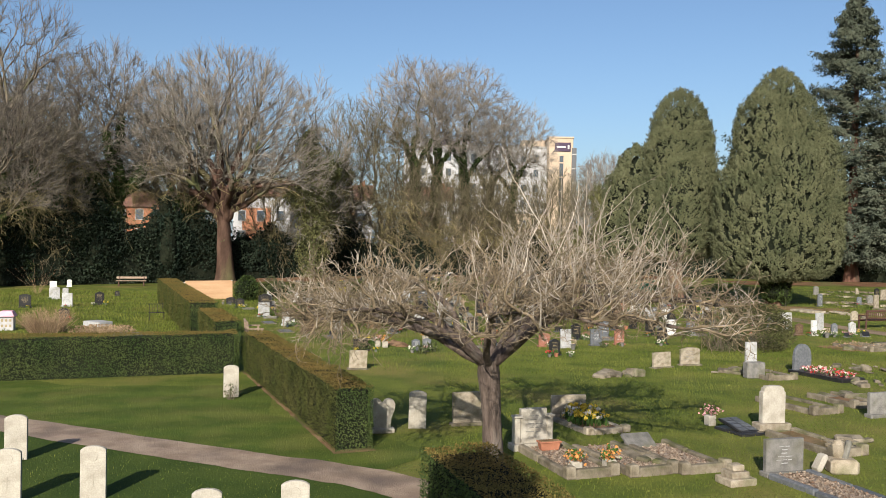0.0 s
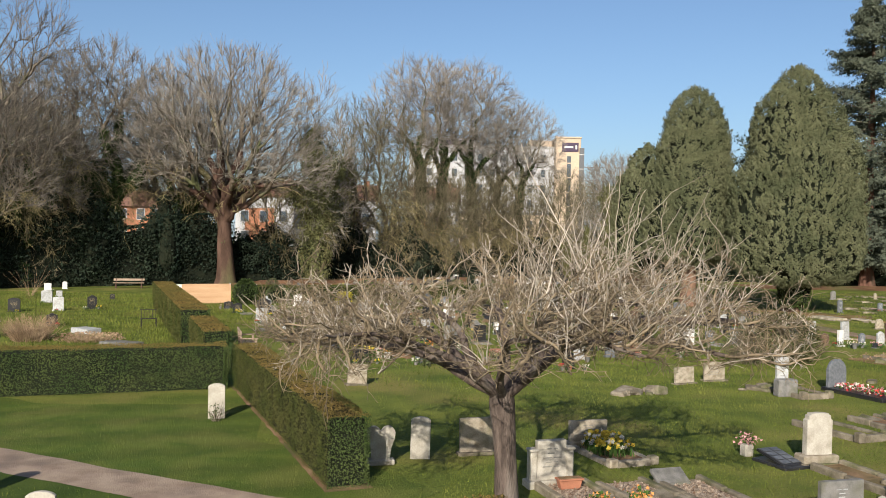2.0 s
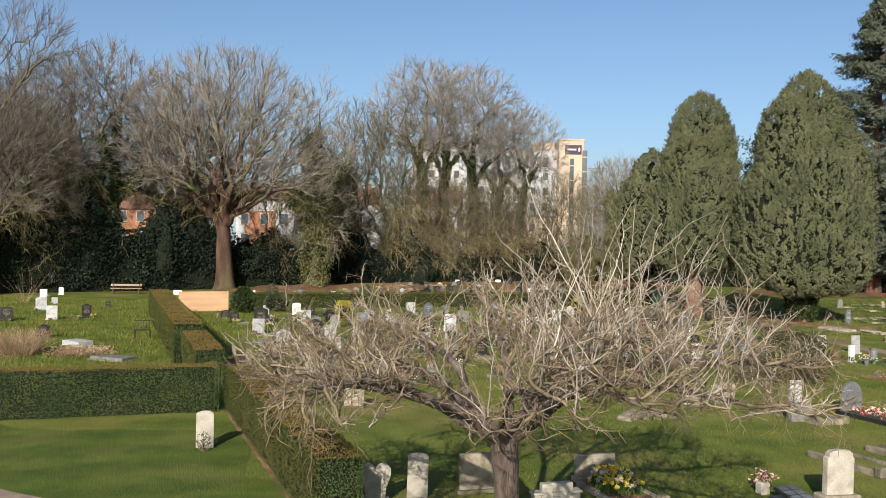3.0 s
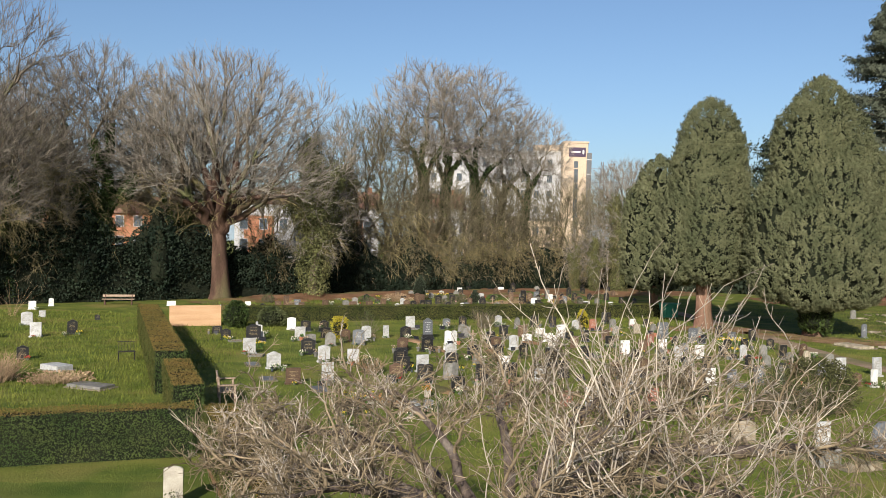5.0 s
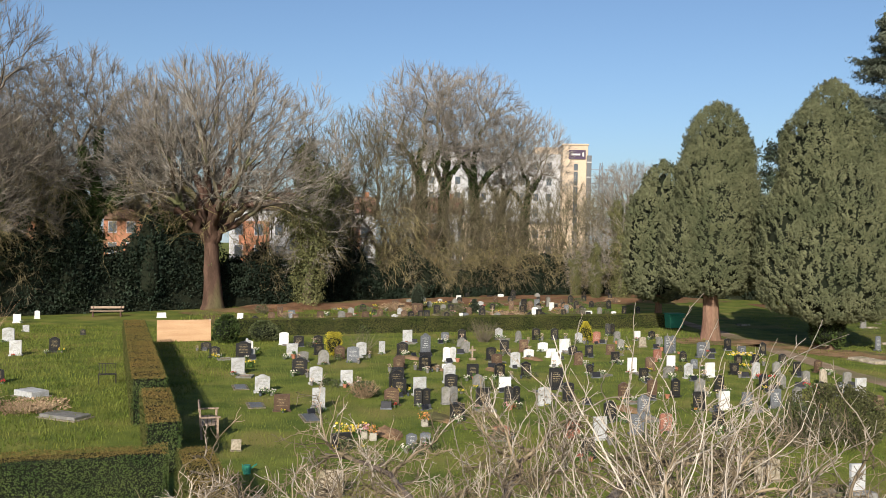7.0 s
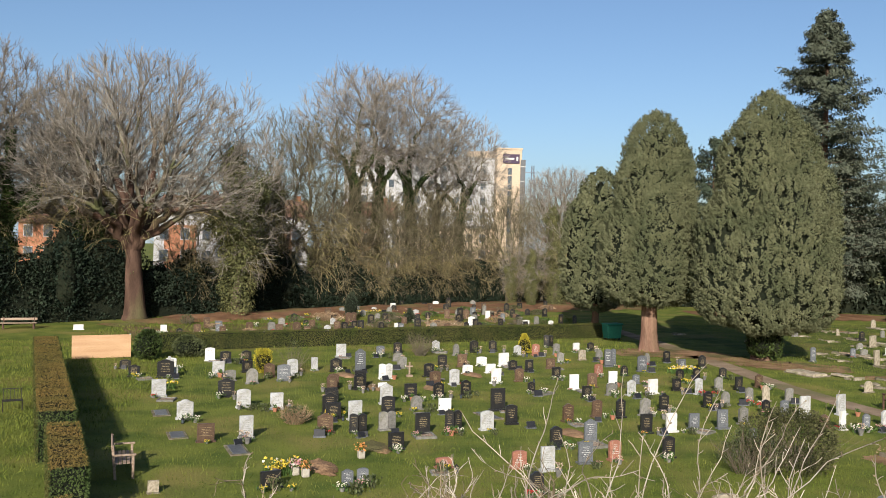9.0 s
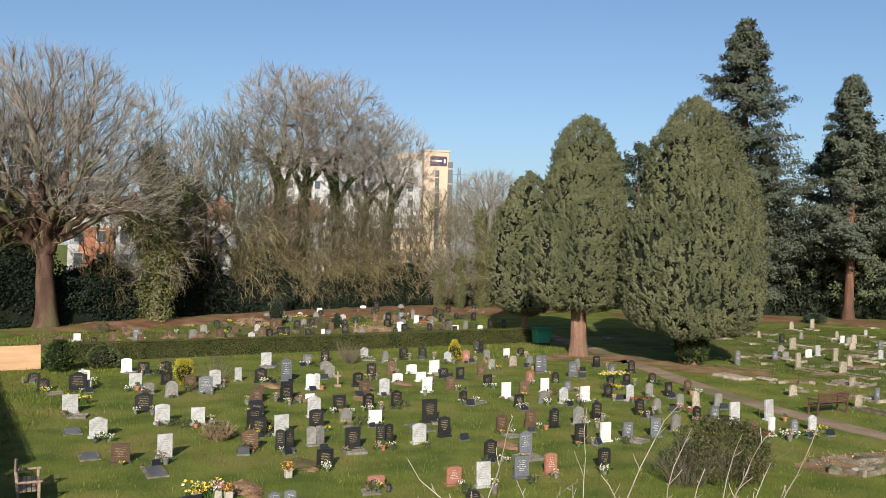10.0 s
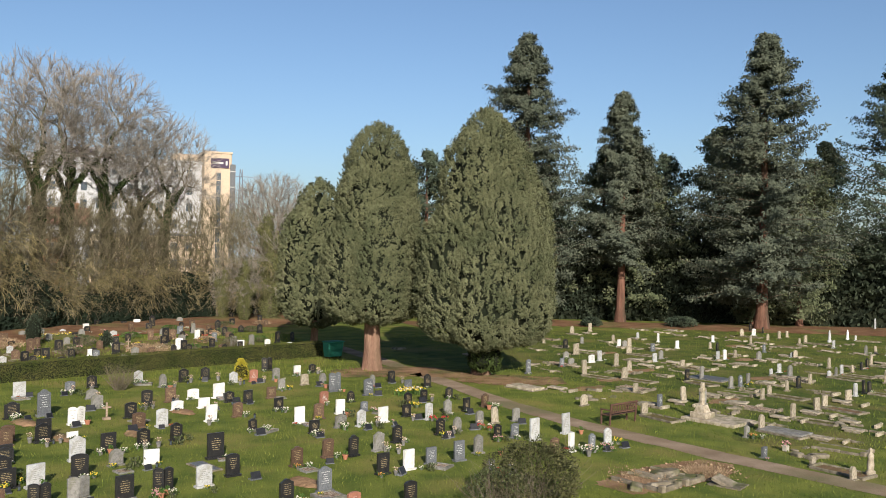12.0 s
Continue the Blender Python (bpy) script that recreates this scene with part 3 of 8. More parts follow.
def bare_tree(name, seed, H, W, fork, mid, limbs, n, trunk_r, label, ivy=0, ivy_mat="ivy", ivy_top=0.6, ivy_wide=0.5, droop=0, droop_z=(5, 9),
              bark="bark", reach=0.4, side=3, low=-0.4, lean=0.0, twig="twig", rise=1.1):
    """A leafless tree: limbs and branches that fork towards a domed crown of twigs; ivy; hanging lower shoots."""
    rng = np.random.default_rng(seed)
    e = thing(name, label, "tree")
    sin_ = rng.uniform(low, 1, n)
    az = rng.random(n) * 2 * np.pi
    fr = 1 - 0.6 * rng.random(n) ** 2.2
    fr *= 1 + 0.13 * np.array([noise.noise((math.cos(a) * 2.1, math.sin(a) * 2.1, s * 2.6 + seed)) for a, s in zip(az, sin_)])
    cos_ = np.sqrt(1 - sin_ ** 2) * fr
    T = np.stack([W / 2 * cos_ * np.cos(az) + lean, W / 2 * cos_ * np.sin(az), mid + np.where(sin_ > 0, H - mid, (mid - fork) * 1.5) * sin_ * fr], 1)
    top = fork * 1.15
    t = np.linspace(0, 1, 13)
    trunk = np.stack([0.06 * fork * np.sin(t * 3 + seed) * t + lean * 0.35 * t, 0.04 * fork * np.sin(t * 4.1 + seed) * t, -0.1 + top * t], 1)[None]
    R = taper(1, 13, trunk_r, trunk_r * 0.8)
    R[0, :3] *= (1.5, 1.2, 1.06)
    v, f = tubes([(trunk, R)], 14)
    v += np.array([noise.noise((a * 2.2, b * 2.2, c * 0.7 + seed)) for a, b, c in v])[:, None] * trunk_r * 0.3 * np.array((1, 1, 0))
    link_mesh("trunk", mesh_np("trunk", v, f, 4), bark, e, smooth=True)
    lab = clusters(rng, T, limbs)
    groups = [T[lab == j] for j in range(limbs) if np.any(lab == j)]
    tilt = np.array([g[:, 2].mean() for g in groups])
    f = np.interp(tilt, [tilt.min(), tilt.max() + 0.01], [0.8, 0.99])
    P = np.stack([np.interp(f, t, trunk[0][:, c]) for c in range(3)], 1)
    D = np.tile((0.0, 0, 1.0), (len(groups), 1))
    levels, kk = [], (9, 7, 5, 4, 3, 3)
    for lv in range(6):
        mean = np.stack([g.mean(0) for g in groups])
        last = lv == 5 or max(len(g) for g in groups) <= 1
        cut = 1.0 if last else (reach, 0.4, 0.42, 0.46, 0.48)[lv]
        Q = P + (mean - P) * cut
        if lv == 0:
            D = unit(D * rise + unit(Q - P))
        b = bend(rng, P, D, Q, kk[lv], 0.07)
        num = np.array([len(g) for g in groups], dtype=float)
        levels.append((b, num))
        if last:
            break
        dirs = unit(b[:, -1] - b[:, -2])
        new_g, src = [], []
        for i, g in enumerate(groups):
            m = 3 if lv < 4 else len(g)
            lb = clusters(rng, g, m)
            for j in range(int(lb.max()) + 1):
                if np.any(lb == j):
                    new_g.append(g[lb == j])
                    src.append(i)
        groups, P, D = new_g, b[src, -1], dirs[src]
    thick = trunk_r * 0.6 / (n / limbs) ** 0.66
    tw = []
    for lv, (b, num) in enumerate(levels):
        r = np.maximum(thick * num ** 0.66, 0.0165)
        rad = taper(len(b), b.shape[1], r, 0) * 0.35 + (r * 0.65)[:, None]
        if lv < 2:
            for q in range(len(b)):
                nm = ("limb", "branch")[lv]
                link_mesh(nm, mesh_np(nm, *tubes([(b[q:q + 1], rad[q:q + 1])], 7 - 2 * lv), 4), (bark, "bark")[lv], e, smooth=True)
        elif lv == 2:
            tagged(link_mesh("branchwork", mesh_np("branchwork", *tubes([(b, rad)], 4), 4), "bark", e, smooth=True), kind="stuff")
        else:
            tw.append((b, rad))
            p, d, u, _ = sprout(rng, b, side, 0.1, 1.0, 0.7)
            out = unit(p - np.array((lean, 0, mid - 0.3 * H)))
            s = grow(rng, p, unit(d + 0.55 * out), 0.7 * (0.25 + rng.random(len(u))), 2, 0.1, 0.03)
            tw.append((s, taper(len(s), 2, 0.015, 0.009)))
    tagged(link_mesh("twig_crown", mesh_np("twig_crown", *tubes(tw, 3), 4), twig, e, "fine bare grey-brown twigs"), kind="stuff")
    b1 = levels[0][0]
    if droop:
        pool = np.concatenate([trunk[0][3:], b1.reshape(-1, 3), levels[1][0].reshape(-1, 3)])
        pool = pool[(pool[:, 2] > droop_z[0]) & (pool[:, 2] < droop_z[1])]
        c = pool[rng.integers(0, len(pool), droop)] + rng.normal(0, 0.25, (droop, 3))
        o = np.arctan2(c[:, 1], c[:, 0]) + rng.normal(0, 0.9, droop)
        d = np.stack([np.cos(o), np.sin(o), 0.25 + 0.5 * rng.random(droop)], 1)
        h1 = grow(rng, c, d, 1.6 + 3.0 * rng.random(droop), 9, 0.12, -0.2)
        h1[:, :, 2] = np.maximum(h1[:, :, 2], 1.2)
        p, d, u, _ = sprout(rng, h1, 8, 0.15, 1.0, 0.6)
        h2 = grow(rng, p, d, 0.4 + 1.1 * rng.random(len(u)), 4, 0.16, -0.22)
        vf = tubes([(h1, taper(len(h1), 9, 0.026, 0.011)), (h2, taper(len(h2), 4, 0.012, 0.008))], 3)
        tagged(link_mesh("hanging_brush", mesh_np("hanging_brush", *vf, 4), "twig_green", e, "yellow-green hanging shoots"), kind="stuff")
    if ivy:
        segs = [trunk[0]] + [q for q in b1] + ([q for q in levels[1][0]] if ivy_top > 0.95 else [])
        A = np.concatenate([q[:-1] for q in segs])
        B = np.concatenate([q[1:] for q in segs])
        row = np.concatenate([np.full(len(q) - 1, i) for i, q in enumerate(segs)])
        keep = (B[:, 2] < H * ivy_top) & (np.hypot(B[:, 0] - lean, B[:, 1]) < W * 0.3)
        A, B, row = A[keep], B[keep], row[keep]
        wgt = np.linalg.norm(B - A, axis=1) * (1.0 if ivy_top > 0.95 else np.where(row == 0, 2.2, 0.8))
        i = rng.choice(len(A), ivy, p=wgt / wgt.sum())
        c = A[i] + (B[i] - A[i]) * rng.random((ivy, 1))
        o = unit(rng.normal(0, 1, (ivy, 3)) * (1, 1, 0.6))
        lump = np.array([noise.noise((q[0] * 0.5 + k * 3, q[1] * 0.5, q[2] * 0.45 + seed)) + 0.7 * noise.noise((q[0] * 1.3 + w[0], q[1] * 1.3 + w[1], q[2] * 1.5 + w[2] + seed))
                         for q, k, w in zip(c, row[i], o)])[:, None]
        rad = ivy_wide * np.clip(0.7 + 0.42 * lump, 0.35, 1.4) * np.clip(1.25 - 0.9 * c[:, 2:3] / (H * ivy_top), 0.5 if ivy_top > 0.95 else 0.3, 1) * (1.0 if ivy_top > 0.95 else np.where(row[i] == 0, 1.0, 0.6)[:, None])
        v, fc = scales(rng, c + o * rad * (0.65 + 0.4 * rng.random((ivy, 1))), o + np.array((0, 0, 0.35)), 0.165, 0.45, 0.8)
        tagged(link_mesh("ivy", mesh_np("ivy", v, fc, 4), ivy_mat, e, "ivy leaves on trunk and limbs"), kind="stuff")
    return e


lime = bare_tree("tree", 21, 21.2, 18.6, 5.6, 11.8, 12, 4000, 0.72, "tall bare spreading tree with a stout forked trunk", 5000, "ivy_olive", 0.55, 0.55, 40, (5, 10), "lime_bark", reach=0.46)
lime.matrix_basis = pose(-20.3, 76.4, 0, rz=30)
great = bare_tree("tree", 22, 25.5, 18, 6.5, 13, 8, 1900, 0.55, "large bare tree with heavy ivied limbs", 22000, "ivy", 0.66, 1.3, 60, (5, 11), twig="twig_dark")
great.matrix_basis = pose(-37, 67.5, 0, rz=200)
twin = bare_tree("tree", 23, 21.0, 13.0, 5.5, 12.5, 6, 1500, 0.42, "bare tree on dark ivied stems above hanging shoots", 26000, "ivy", 0.82, 1.5, 110, (5, 10), reach=0.66, rise=2.2, twig="twig_dark")
twin.matrix_basis = pose(-29.4, 73.4, 0, rz=0)
ivied = bare_tree("tree", 24, 19.6, 8.0, 4.5, 10, 4, 620, 0.36, "bare tree smothered in olive-green ivy", 34000, "ivy_olive", 1.0, 2.2, 40, (4, 10), reach=0.62, low=-0.9, rise=2.2)
ivied.matrix_basis = pose(-13.1, 80.2, 0, rz=0) @ Matrix.Scale(1.02, 4)
slender = bare_tree("tree", 25, 24.6, 13.0, 11.5, 17.0, 4, 1700, 0.36, "slender bare tree with dark ivy up its stems", 22000, "ivy", 0.84, 0.95, 45, (4, 10), reach=0.6, low=-0.5, rise=2.4)
slender.matrix_basis = pose(-4.6, 95.6, 0, rz=10)
brushy = bare_tree("tree", 26, 19, 10.5, 3, 11, 7, 1100, 0.28, "brushy bare tree with tangled greenish shoots", 2600, "ivy_olive", 0.55, 0.5, 130, (3, 10), low=-0.85, twig="twig_olive", reach=0.62)
brushy.matrix_basis = pose(-10.6, 90.2, 0, rz=200)
for src_, x_, y_, s_, r_, lab_ in [
        (slender, -1.6, 98.3, 1.0, 140, "slender bare tree with an ivied trunk"),
        (slender, 1.5, 100.6, 1.02, 255, "slender bare tree beside the leaf bank"),
        (slender, 7.4, 105, 0.87, 100, "domed bare tree on an ivied trunk"),
        (brushy, 8.8, 104.0, 0.6, 60, "bare bushy tree by the leaf bank"),
        (brushy, 3.8, 99.5, 0.64, 310, "small bare tree hung with yellow shoots"),
        (brushy, -7.6, 92.6, 1.02, 45, "brushy bare tree among taller trees"),
        (brushy, -3.0, 94.6, 0.72, 75, "small bare tree hung with yellow shoots"),
        (brushy, 2.4, 98.4, 0.68, 265, "small bare tree hung with yellow shoots"),
        (brushy, 5.8, 101.2, 0.7, 10, "small bare tree hung with yellow shoots"),
        (brushy, -5.2, 93.0, 0.6, 200, "small bare tree hung with yellow shoots"),
        (brushy, -0.9, 95.8, 0.6, 320, "small bare tree hung with yellow shoots"),
        (brushy, 4.4, 99.8, 0.58, 30, "small bare tree hung with yellow shoots"),
        (brushy, 0.2, 97.2, 0.62, 150, "small bare tree hung with yellow shoots"),
        (ivied, -11.9, 88.6, 0.86, 215, "ivy-covered tree among bare trees"),
        (ivied, 17.2, 99, 0.75, 30, "small ivied tree at the bank's end"),
        (ivied, 14.4, 97.5, 0.42, 110, "low shrubby tree covered in ivy"),
        (ivied, 12.6, 99.5, 0.36, 200, "low shrubby tree covered in ivy"),
        (ivied, 21.5, 102, 0.6, 250, "small ivied tree at the bank's end"),
        (brushy, 15.2, 100, 0.6, 200, "small bare tree at the bank's end"),
        (twin, -38.6, 69.6, 0.86, 120, "bare tree wrapped in dark ivy"),
        (twin, -33.4, 67.0, 0.72, 40, "small tree wrapped in dark ivy"),
        (brushy, 12.8, 104.6, 0.7, 130, "small bare tree on the leaf bank"),
        (twin, -34, 76, 1.0, 250, "bare tree wrapped in dark ivy"),
        (lime, -42, 80, 0.9, 100, "bare spreading tree behind the undergrowth"),
        (great, -50, 66, 0.95, 15, "bare spreading tree by the boundary"),
        (great, -34.5, 62.6, 0.62, 75, "bare tree with hanging shoots at the boundary"),
        (slender, 5, 108, 0.86, 190, "slender bare tree behind others"),
        (lime, -27, 86, 0.95, 160, "bare spreading tree behind the undergrowth"),
        (twin, -25.2, 79.4, 0.78, 290, "small ivied tree above the undergrowth"),
        (brushy, -17.5, 82.5, 0.62, 20, "small bare tree with hanging shoots"),
        (brushy, -6.2, 94.2, 0.72, 95, "small bare tree hung with yellow shoots"),
        (brushy, -33, 69, 0.78, 240, "small bare tree with hanging shoots"),
        (brushy, 11.5, 108, 0.7, 20, "small bare tree on the leaf bank"),
        (lime, 27.5, 150, 0.94, 20, "distant rounded bare tree in haze"),
        (lime, 40, 190, 0.8, 120, "distant rounded bare tree in haze")]:
    c_ = copy_thing(src_, pose(x_, y_, 0, rz=r_) @ Matrix.Scale(s_, 4))
    c_["label"] = lab_


def crown_points(rng, n, profile, z0, z1, lobes=0.18, seed=0):
    """Points near the skin of a crown whose radius by height is given."""
    z = z0 + (z1 - z0) * rng.random(n) ** 0.9
    r = np.interp((z - z0) / (z1 - z0), np.linspace(0, 1, len(profile)), profile)
    az = rng.random(n) * 2 * np.pi
    lump = np.array([noise.noise((math.cos(a) * 1.6, math.sin(a) * 1.6, h * 0.55 + seed)) + 0.6 * noise.noise((math.cos(a) * 5, math.sin(a) * 5, h * 1.3 + seed))
                     for a, h in zip(az, z)])
    r = r * (1 + lobes * lump) - np.abs(rng.normal(0, 0.16, n))
    o = np.stack([np.cos(az), np.sin(az), np.full(n, 0.5)], 1)
    return np.stack([r * np.cos(az), r * np.sin(az), z], 1), o


def crown_core(profile, z0, z1, shrink=0.84, seed=0):
    bm = bmesh.new()
    k, s = 14, 16
    rings = []
    for i in range(k):
        u = i / (k - 1)
        r = np.interp(u, np.linspace(0, 1, len(profile)), profile) * shrink + 0.02
        rings.append([bm.verts.new((r * (1 + 0.1 * noise.noise((j, i * 0.4, seed))) * math.cos(j * 2 * math.pi / s),
                                    r * math.sin(j * 2 * math.pi / s), z0 + 0.2 + (z1 - z0 - 0.5) * u)) for j in range(s)])
    for i in range(k - 1):
        for j in range(s):
            bm.faces.new((rings[i][j], rings[i][(j + 1) % s], rings[i + 1][(j + 1) % s], rings[i + 1][j]))
    bm.faces.new(rings[0][::-1]), bm.faces.new(rings[-1])
    return bm


def plume_crown(rng, plumes, per_area, seed):
    """Points on the skin of a crown built of upright overlapping plumes (x, y, foot, tip, radius)."""
    prof_u, prof_r = (0, 0.08, 0.25, 0.5, 0.75, 0.9, 0.97, 1), (0.3, 0.75, 1, 1, 0.9, 0.66, 0.36, 0.05)
    P, O = [], []
    for i, (cx, cy, z0, z1, r) in enumerate(plumes):
        n = int(per_area * 2 * math.pi * r * (z1 - z0) * 0.8)
        u, az = rng.random(n), rng.random(n) * 2 * np.pi
        rr = np.interp(u, prof_u, prof_r) * r
        lump = np.array([noise.noise((math.cos(a) * 2.2 + i * 7, math.sin(a) * 2.2, h * 9)) + 0.8 * noise.noise((math.cos(a) * 6 + i, math.sin(a) * 6, h * 24)) for a, h in zip(az, u)])
        rr = rr * (1 + 0.26 * lump) - np.abs(rng.normal(0, 0.08, n))
        q = np.stack([cx + rr * np.cos(az), cy + rr * np.sin(az), z0 + (z1 - z0) * u], 1)
        keep = np.ones(n, dtype=bool)
        for j, (dx, dy, w0, w1, s) in enumerate(plumes):
            if j != i:
                v = np.clip((q[:, 2] - w0) / (w1 - w0), 0, 1)
                inside = np.hypot(q[:, 0] - dx, q[:, 1] - dy) < np.interp(v, prof_u, prof_r) * s * 0.72
                keep &= ~(inside & (q[:, 2] > w0) & (q[:, 2] < w1))
        P.append(q[keep])
        O.append(np.stack([np.cos(az), np.sin(az), np.full(n, 0.75)], 1)[keep])
    return np.concatenate(P), np.concatenate(O)


def plumed_cypress(x, y, plumes, per_area, seed, trunk_r, trunk_h, label, size=0.21, mat="cypress"):
    rng = np.random.default_rng(seed)
    e = thing("conifer", label, "tree", at=pose(x, y, 0))
    t = grow(rng, np.array([[0, 0, -0.1]]), np.array([[0.02, 0, 1.0]]), np.array([trunk_h]), 10, 0.03, 0.2)
    r = taper(1, 10, trunk_r, trunk_r * 0.6)
    r[0, 0] *= 1.45
    r[0, 1] *= 1.15
    v, f = tubes([(t, r)], 14)
    v += np.array([noise.noise((a * 3, b * 3, c * 0.8)) for a, b, c in v])[:, None] * 0.14 * np.array((1, 1, 0))
    link_mesh("trunk", mesh_np("trunk", v, f, 4), "redbark", e, "fibrous reddish trunk", True)
    for k, (cx, cy, z0, z1, q) in enumerate(plumes):
        bm = crown_core((0.3, 1, 1, 0.98, 0.9, 0.66, 0.2), z0, z1, q * 0.74, seed + k)
        bmesh.ops.translate(bm, vec=(cx, cy, 0), verts=bm.verts)
        part("inner_plume", bm, "core", e)
    P, o = plume_crown(rng, plumes, per_area, seed)
    v, f = leaves(rng, P, size, o, 0.75, 0.5)
    tagged(link_mesh("crown", mesh_np("crown", v, f, 4), mat, e, "dense leaf sprays"), kind="stuff")
    return e


LOBE_U, LOBE_R = (0, 0.05, 0.16, 0.35, 0.6, 0.78, 0.88, 0.95, 0.985, 1), (0.25, 0.66, 0.94, 1, 0.98, 0.9, 0.74, 0.5, 0.26, 0.04)


def lobed_conifer(x, y, lobes, per_area, seed, trunk_r, trunk_h, label, size=0.1, mat="cypress", name="conifer", per=34):
    """A dense evergreen of overlapping upright lobes (x, y, foot, tip, radius), its skin built of upswept sprays of small leaves."""
    rng = np.random.default_rng(seed)
    e = thing(name, label, "tree", at=pose(x, y, 0))
    t = grow(rng, np.array([[0, 0, -0.1]]), np.array([[0.02, 0, 1.0]]), np.array([trunk_h]), 12, 0.03, 0.2)
    r = taper(1, 12, trunk_r, trunk_r * 0.72)
    r[0, :3] *= (1.35, 1.18, 1.06)
    v, f = tubes([(t, r)], 22)
    az_ = np.arctan2(v[:, 1], v[:, 0])
    v += (np.sin(az_ * 7 + v[:, 2]) * 0.05 + np.array([noise.noise((a * 3, b * 3, c * 0.8)) for a, b, c in v]) * 0.16)[:, None] * np.array((1, 1, 0)) * trunk_r * 1.6
    link_mesh("trunk", mesh_np("trunk", v, f, 4), "redbark", e, "fibrous reddish trunk", True)
    C, O = [], []
    for i, (cx, cy, z0, z1, rad) in enumerate(lobes):
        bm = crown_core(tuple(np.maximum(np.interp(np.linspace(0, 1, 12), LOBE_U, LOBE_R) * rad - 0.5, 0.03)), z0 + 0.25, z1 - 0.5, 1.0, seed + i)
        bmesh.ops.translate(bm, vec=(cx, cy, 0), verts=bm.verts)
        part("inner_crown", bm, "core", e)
        n = int(per_area * 2 * math.pi * rad * (z1 - z0) * 0.85)
        u, az = rng.random(n), rng.random(n) * 2 * np.pi
        z = z0 + (z1 - z0) * u
        lump = np.array([noise.noise((math.cos(a) * 2.6 * rad ** 0.5 + i * 5, math.sin(a) * 2.6 * rad ** 0.5, h * 0.42 + seed)) * 0.32
                         + noise.noise((math.cos(a) * 2.2 * rad + i, math.sin(a) * 2.2 * rad, h * 1.3 + seed)) * 0.24
                         + noise.noise((math.cos(a) * 4.4 * rad + i, math.sin(a) * 4.4 * rad, h * 3.0 + seed)) * 0.14 for a, h in zip(az, z)])
        q = np.interp(u, LOBE_U, LOBE_R) * rad + lump * (0.35 + 0.2 * rad) * np.clip((1 - u) * 4, 0.25, 1) - 0.22 * rng.random(n) ** 2 - 0.12
        q = np.maximum(q, 0.03)
        c = np.stack([cx + q * np.cos(az), cy + q * np.sin(az), z + 0.25 * lump], 1)
        keep = np.ones(n, dtype=bool)
        for j, (dx, dy, w0, w1, s) in enumerate(lobes):
            if j != i:
                v_ = np.clip((c[:, 2] - w0) / (w1 - w0), 0, 1)
                keep &= ~((np.hypot(c[:, 0] - dx, c[:, 1] - dy) < np.interp(v_, LOBE_U, LOBE_R) * s - 0.5) & (c[:, 2] > w0) & (c[:, 2] < w1))
        slope = np.interp(u, [0, 0.1, 0.3, 0.75, 1], [-0.7, -0.2, 0.1, 0.45, 1.3])
        C.append(c[keep])
        O.append(np.stack([np.cos(az), np.sin(az), slope], 1)[keep])
    C, O = np.concatenate(C), unit(np.concatenate(O))
    n = len(C)
    axis = unit(O * 0.75 + np.array((0, 0, 0.75)) + rng.normal(0, 0.22, (n, 3)))
    ln, wd = 0.3 + 0.34 * rng.random((n, 1)), 0.1 + 0.09 * rng.random((n, 1))
    C, O, axis, ln, wd = (np.repeat(q, per, 0) for q in (C, O, axis, ln, wd))
    g = rng.random((n * per, 1))
    off = rng.normal(0, 1, C.shape)
    off = unit(off - (off * axis).sum(-1, keepdims=True) * axis)
    P = C + axis * (g - 0.35) * ln + off * wd * np.sqrt(rng.random((n * per, 1))) * (1.25 - g)
    v, f = scales(rng, P, off * 0.75 + O * 0.75 + axis * 0.35 * g, size, 0.3, 0.6)
    tagged(link_mesh("crown", mesh_np("crown", v, f, 4), mat, e, "dense upswept sprays of scale leaves"), kind="stuff")
    return e


lobed_conifer(16.25, 61.6, [(0.15, 0, 4.2, 15.0, 2.35), (-0.75, -0.5, 3.3, 12.9, 1.95), (0.85, -0.3, 3.4, 14.0, 1.9), (-1.35, -0.2, 2.9, 9.4, 2.1), (1.2, -0.6, 3.0, 9.6, 1.9), (-0.1, -1.3, 2.9, 10.6, 2.1), (0.1, 1.2, 3.2, 11.5, 2.1)],
              20, 31, 0.52, 7.5, "rounded columnar cypress on a stout red trunk")
lobed_conifer(21.95, 58.0, [(0.25, 0.2, 5.0, 15.9, 2.2), (-1.0, -0.4, 3.2, 14.5, 2.25), (1.45, -0.1, 3.0, 14.4, 2.1), (2.45, -0.5, 2.1, 12.0, 1.9), (0.5, -1.7, 1.8, 11.2, 2.4), (-2.3, -0.5, 2.1, 9.8, 2.1),
                           (1.9, -1.6, 1.9, 8.4, 1.9), (-1.0, -1.9, 1.7, 8.6, 2.1), (0.2, 1.9, 2.2, 11.5, 2.6)],
              20, 32, 0.5, 4.0, "broad conical cypress with low foliage")


def lumpy(w, h, n, seed):
    """Random overlapping plumes that make an uneven rounded crown."""
    r = random.Random(seed)
    out = [(0, 0, 0.1 * h, h, w * 0.26)]
    for i in range(n):
        a, d = i * 2.4, w * 0.3 * math.sqrt((i + 0.7) / n)
        out.append((d * math.cos(a), d * math.sin(a), r.uniform(0, 0.22) * h, h * r.uniform(0.5, 0.95) * (1 - 0.5 * d / w), w * r.uniform(0.14, 0.24)))
    return out


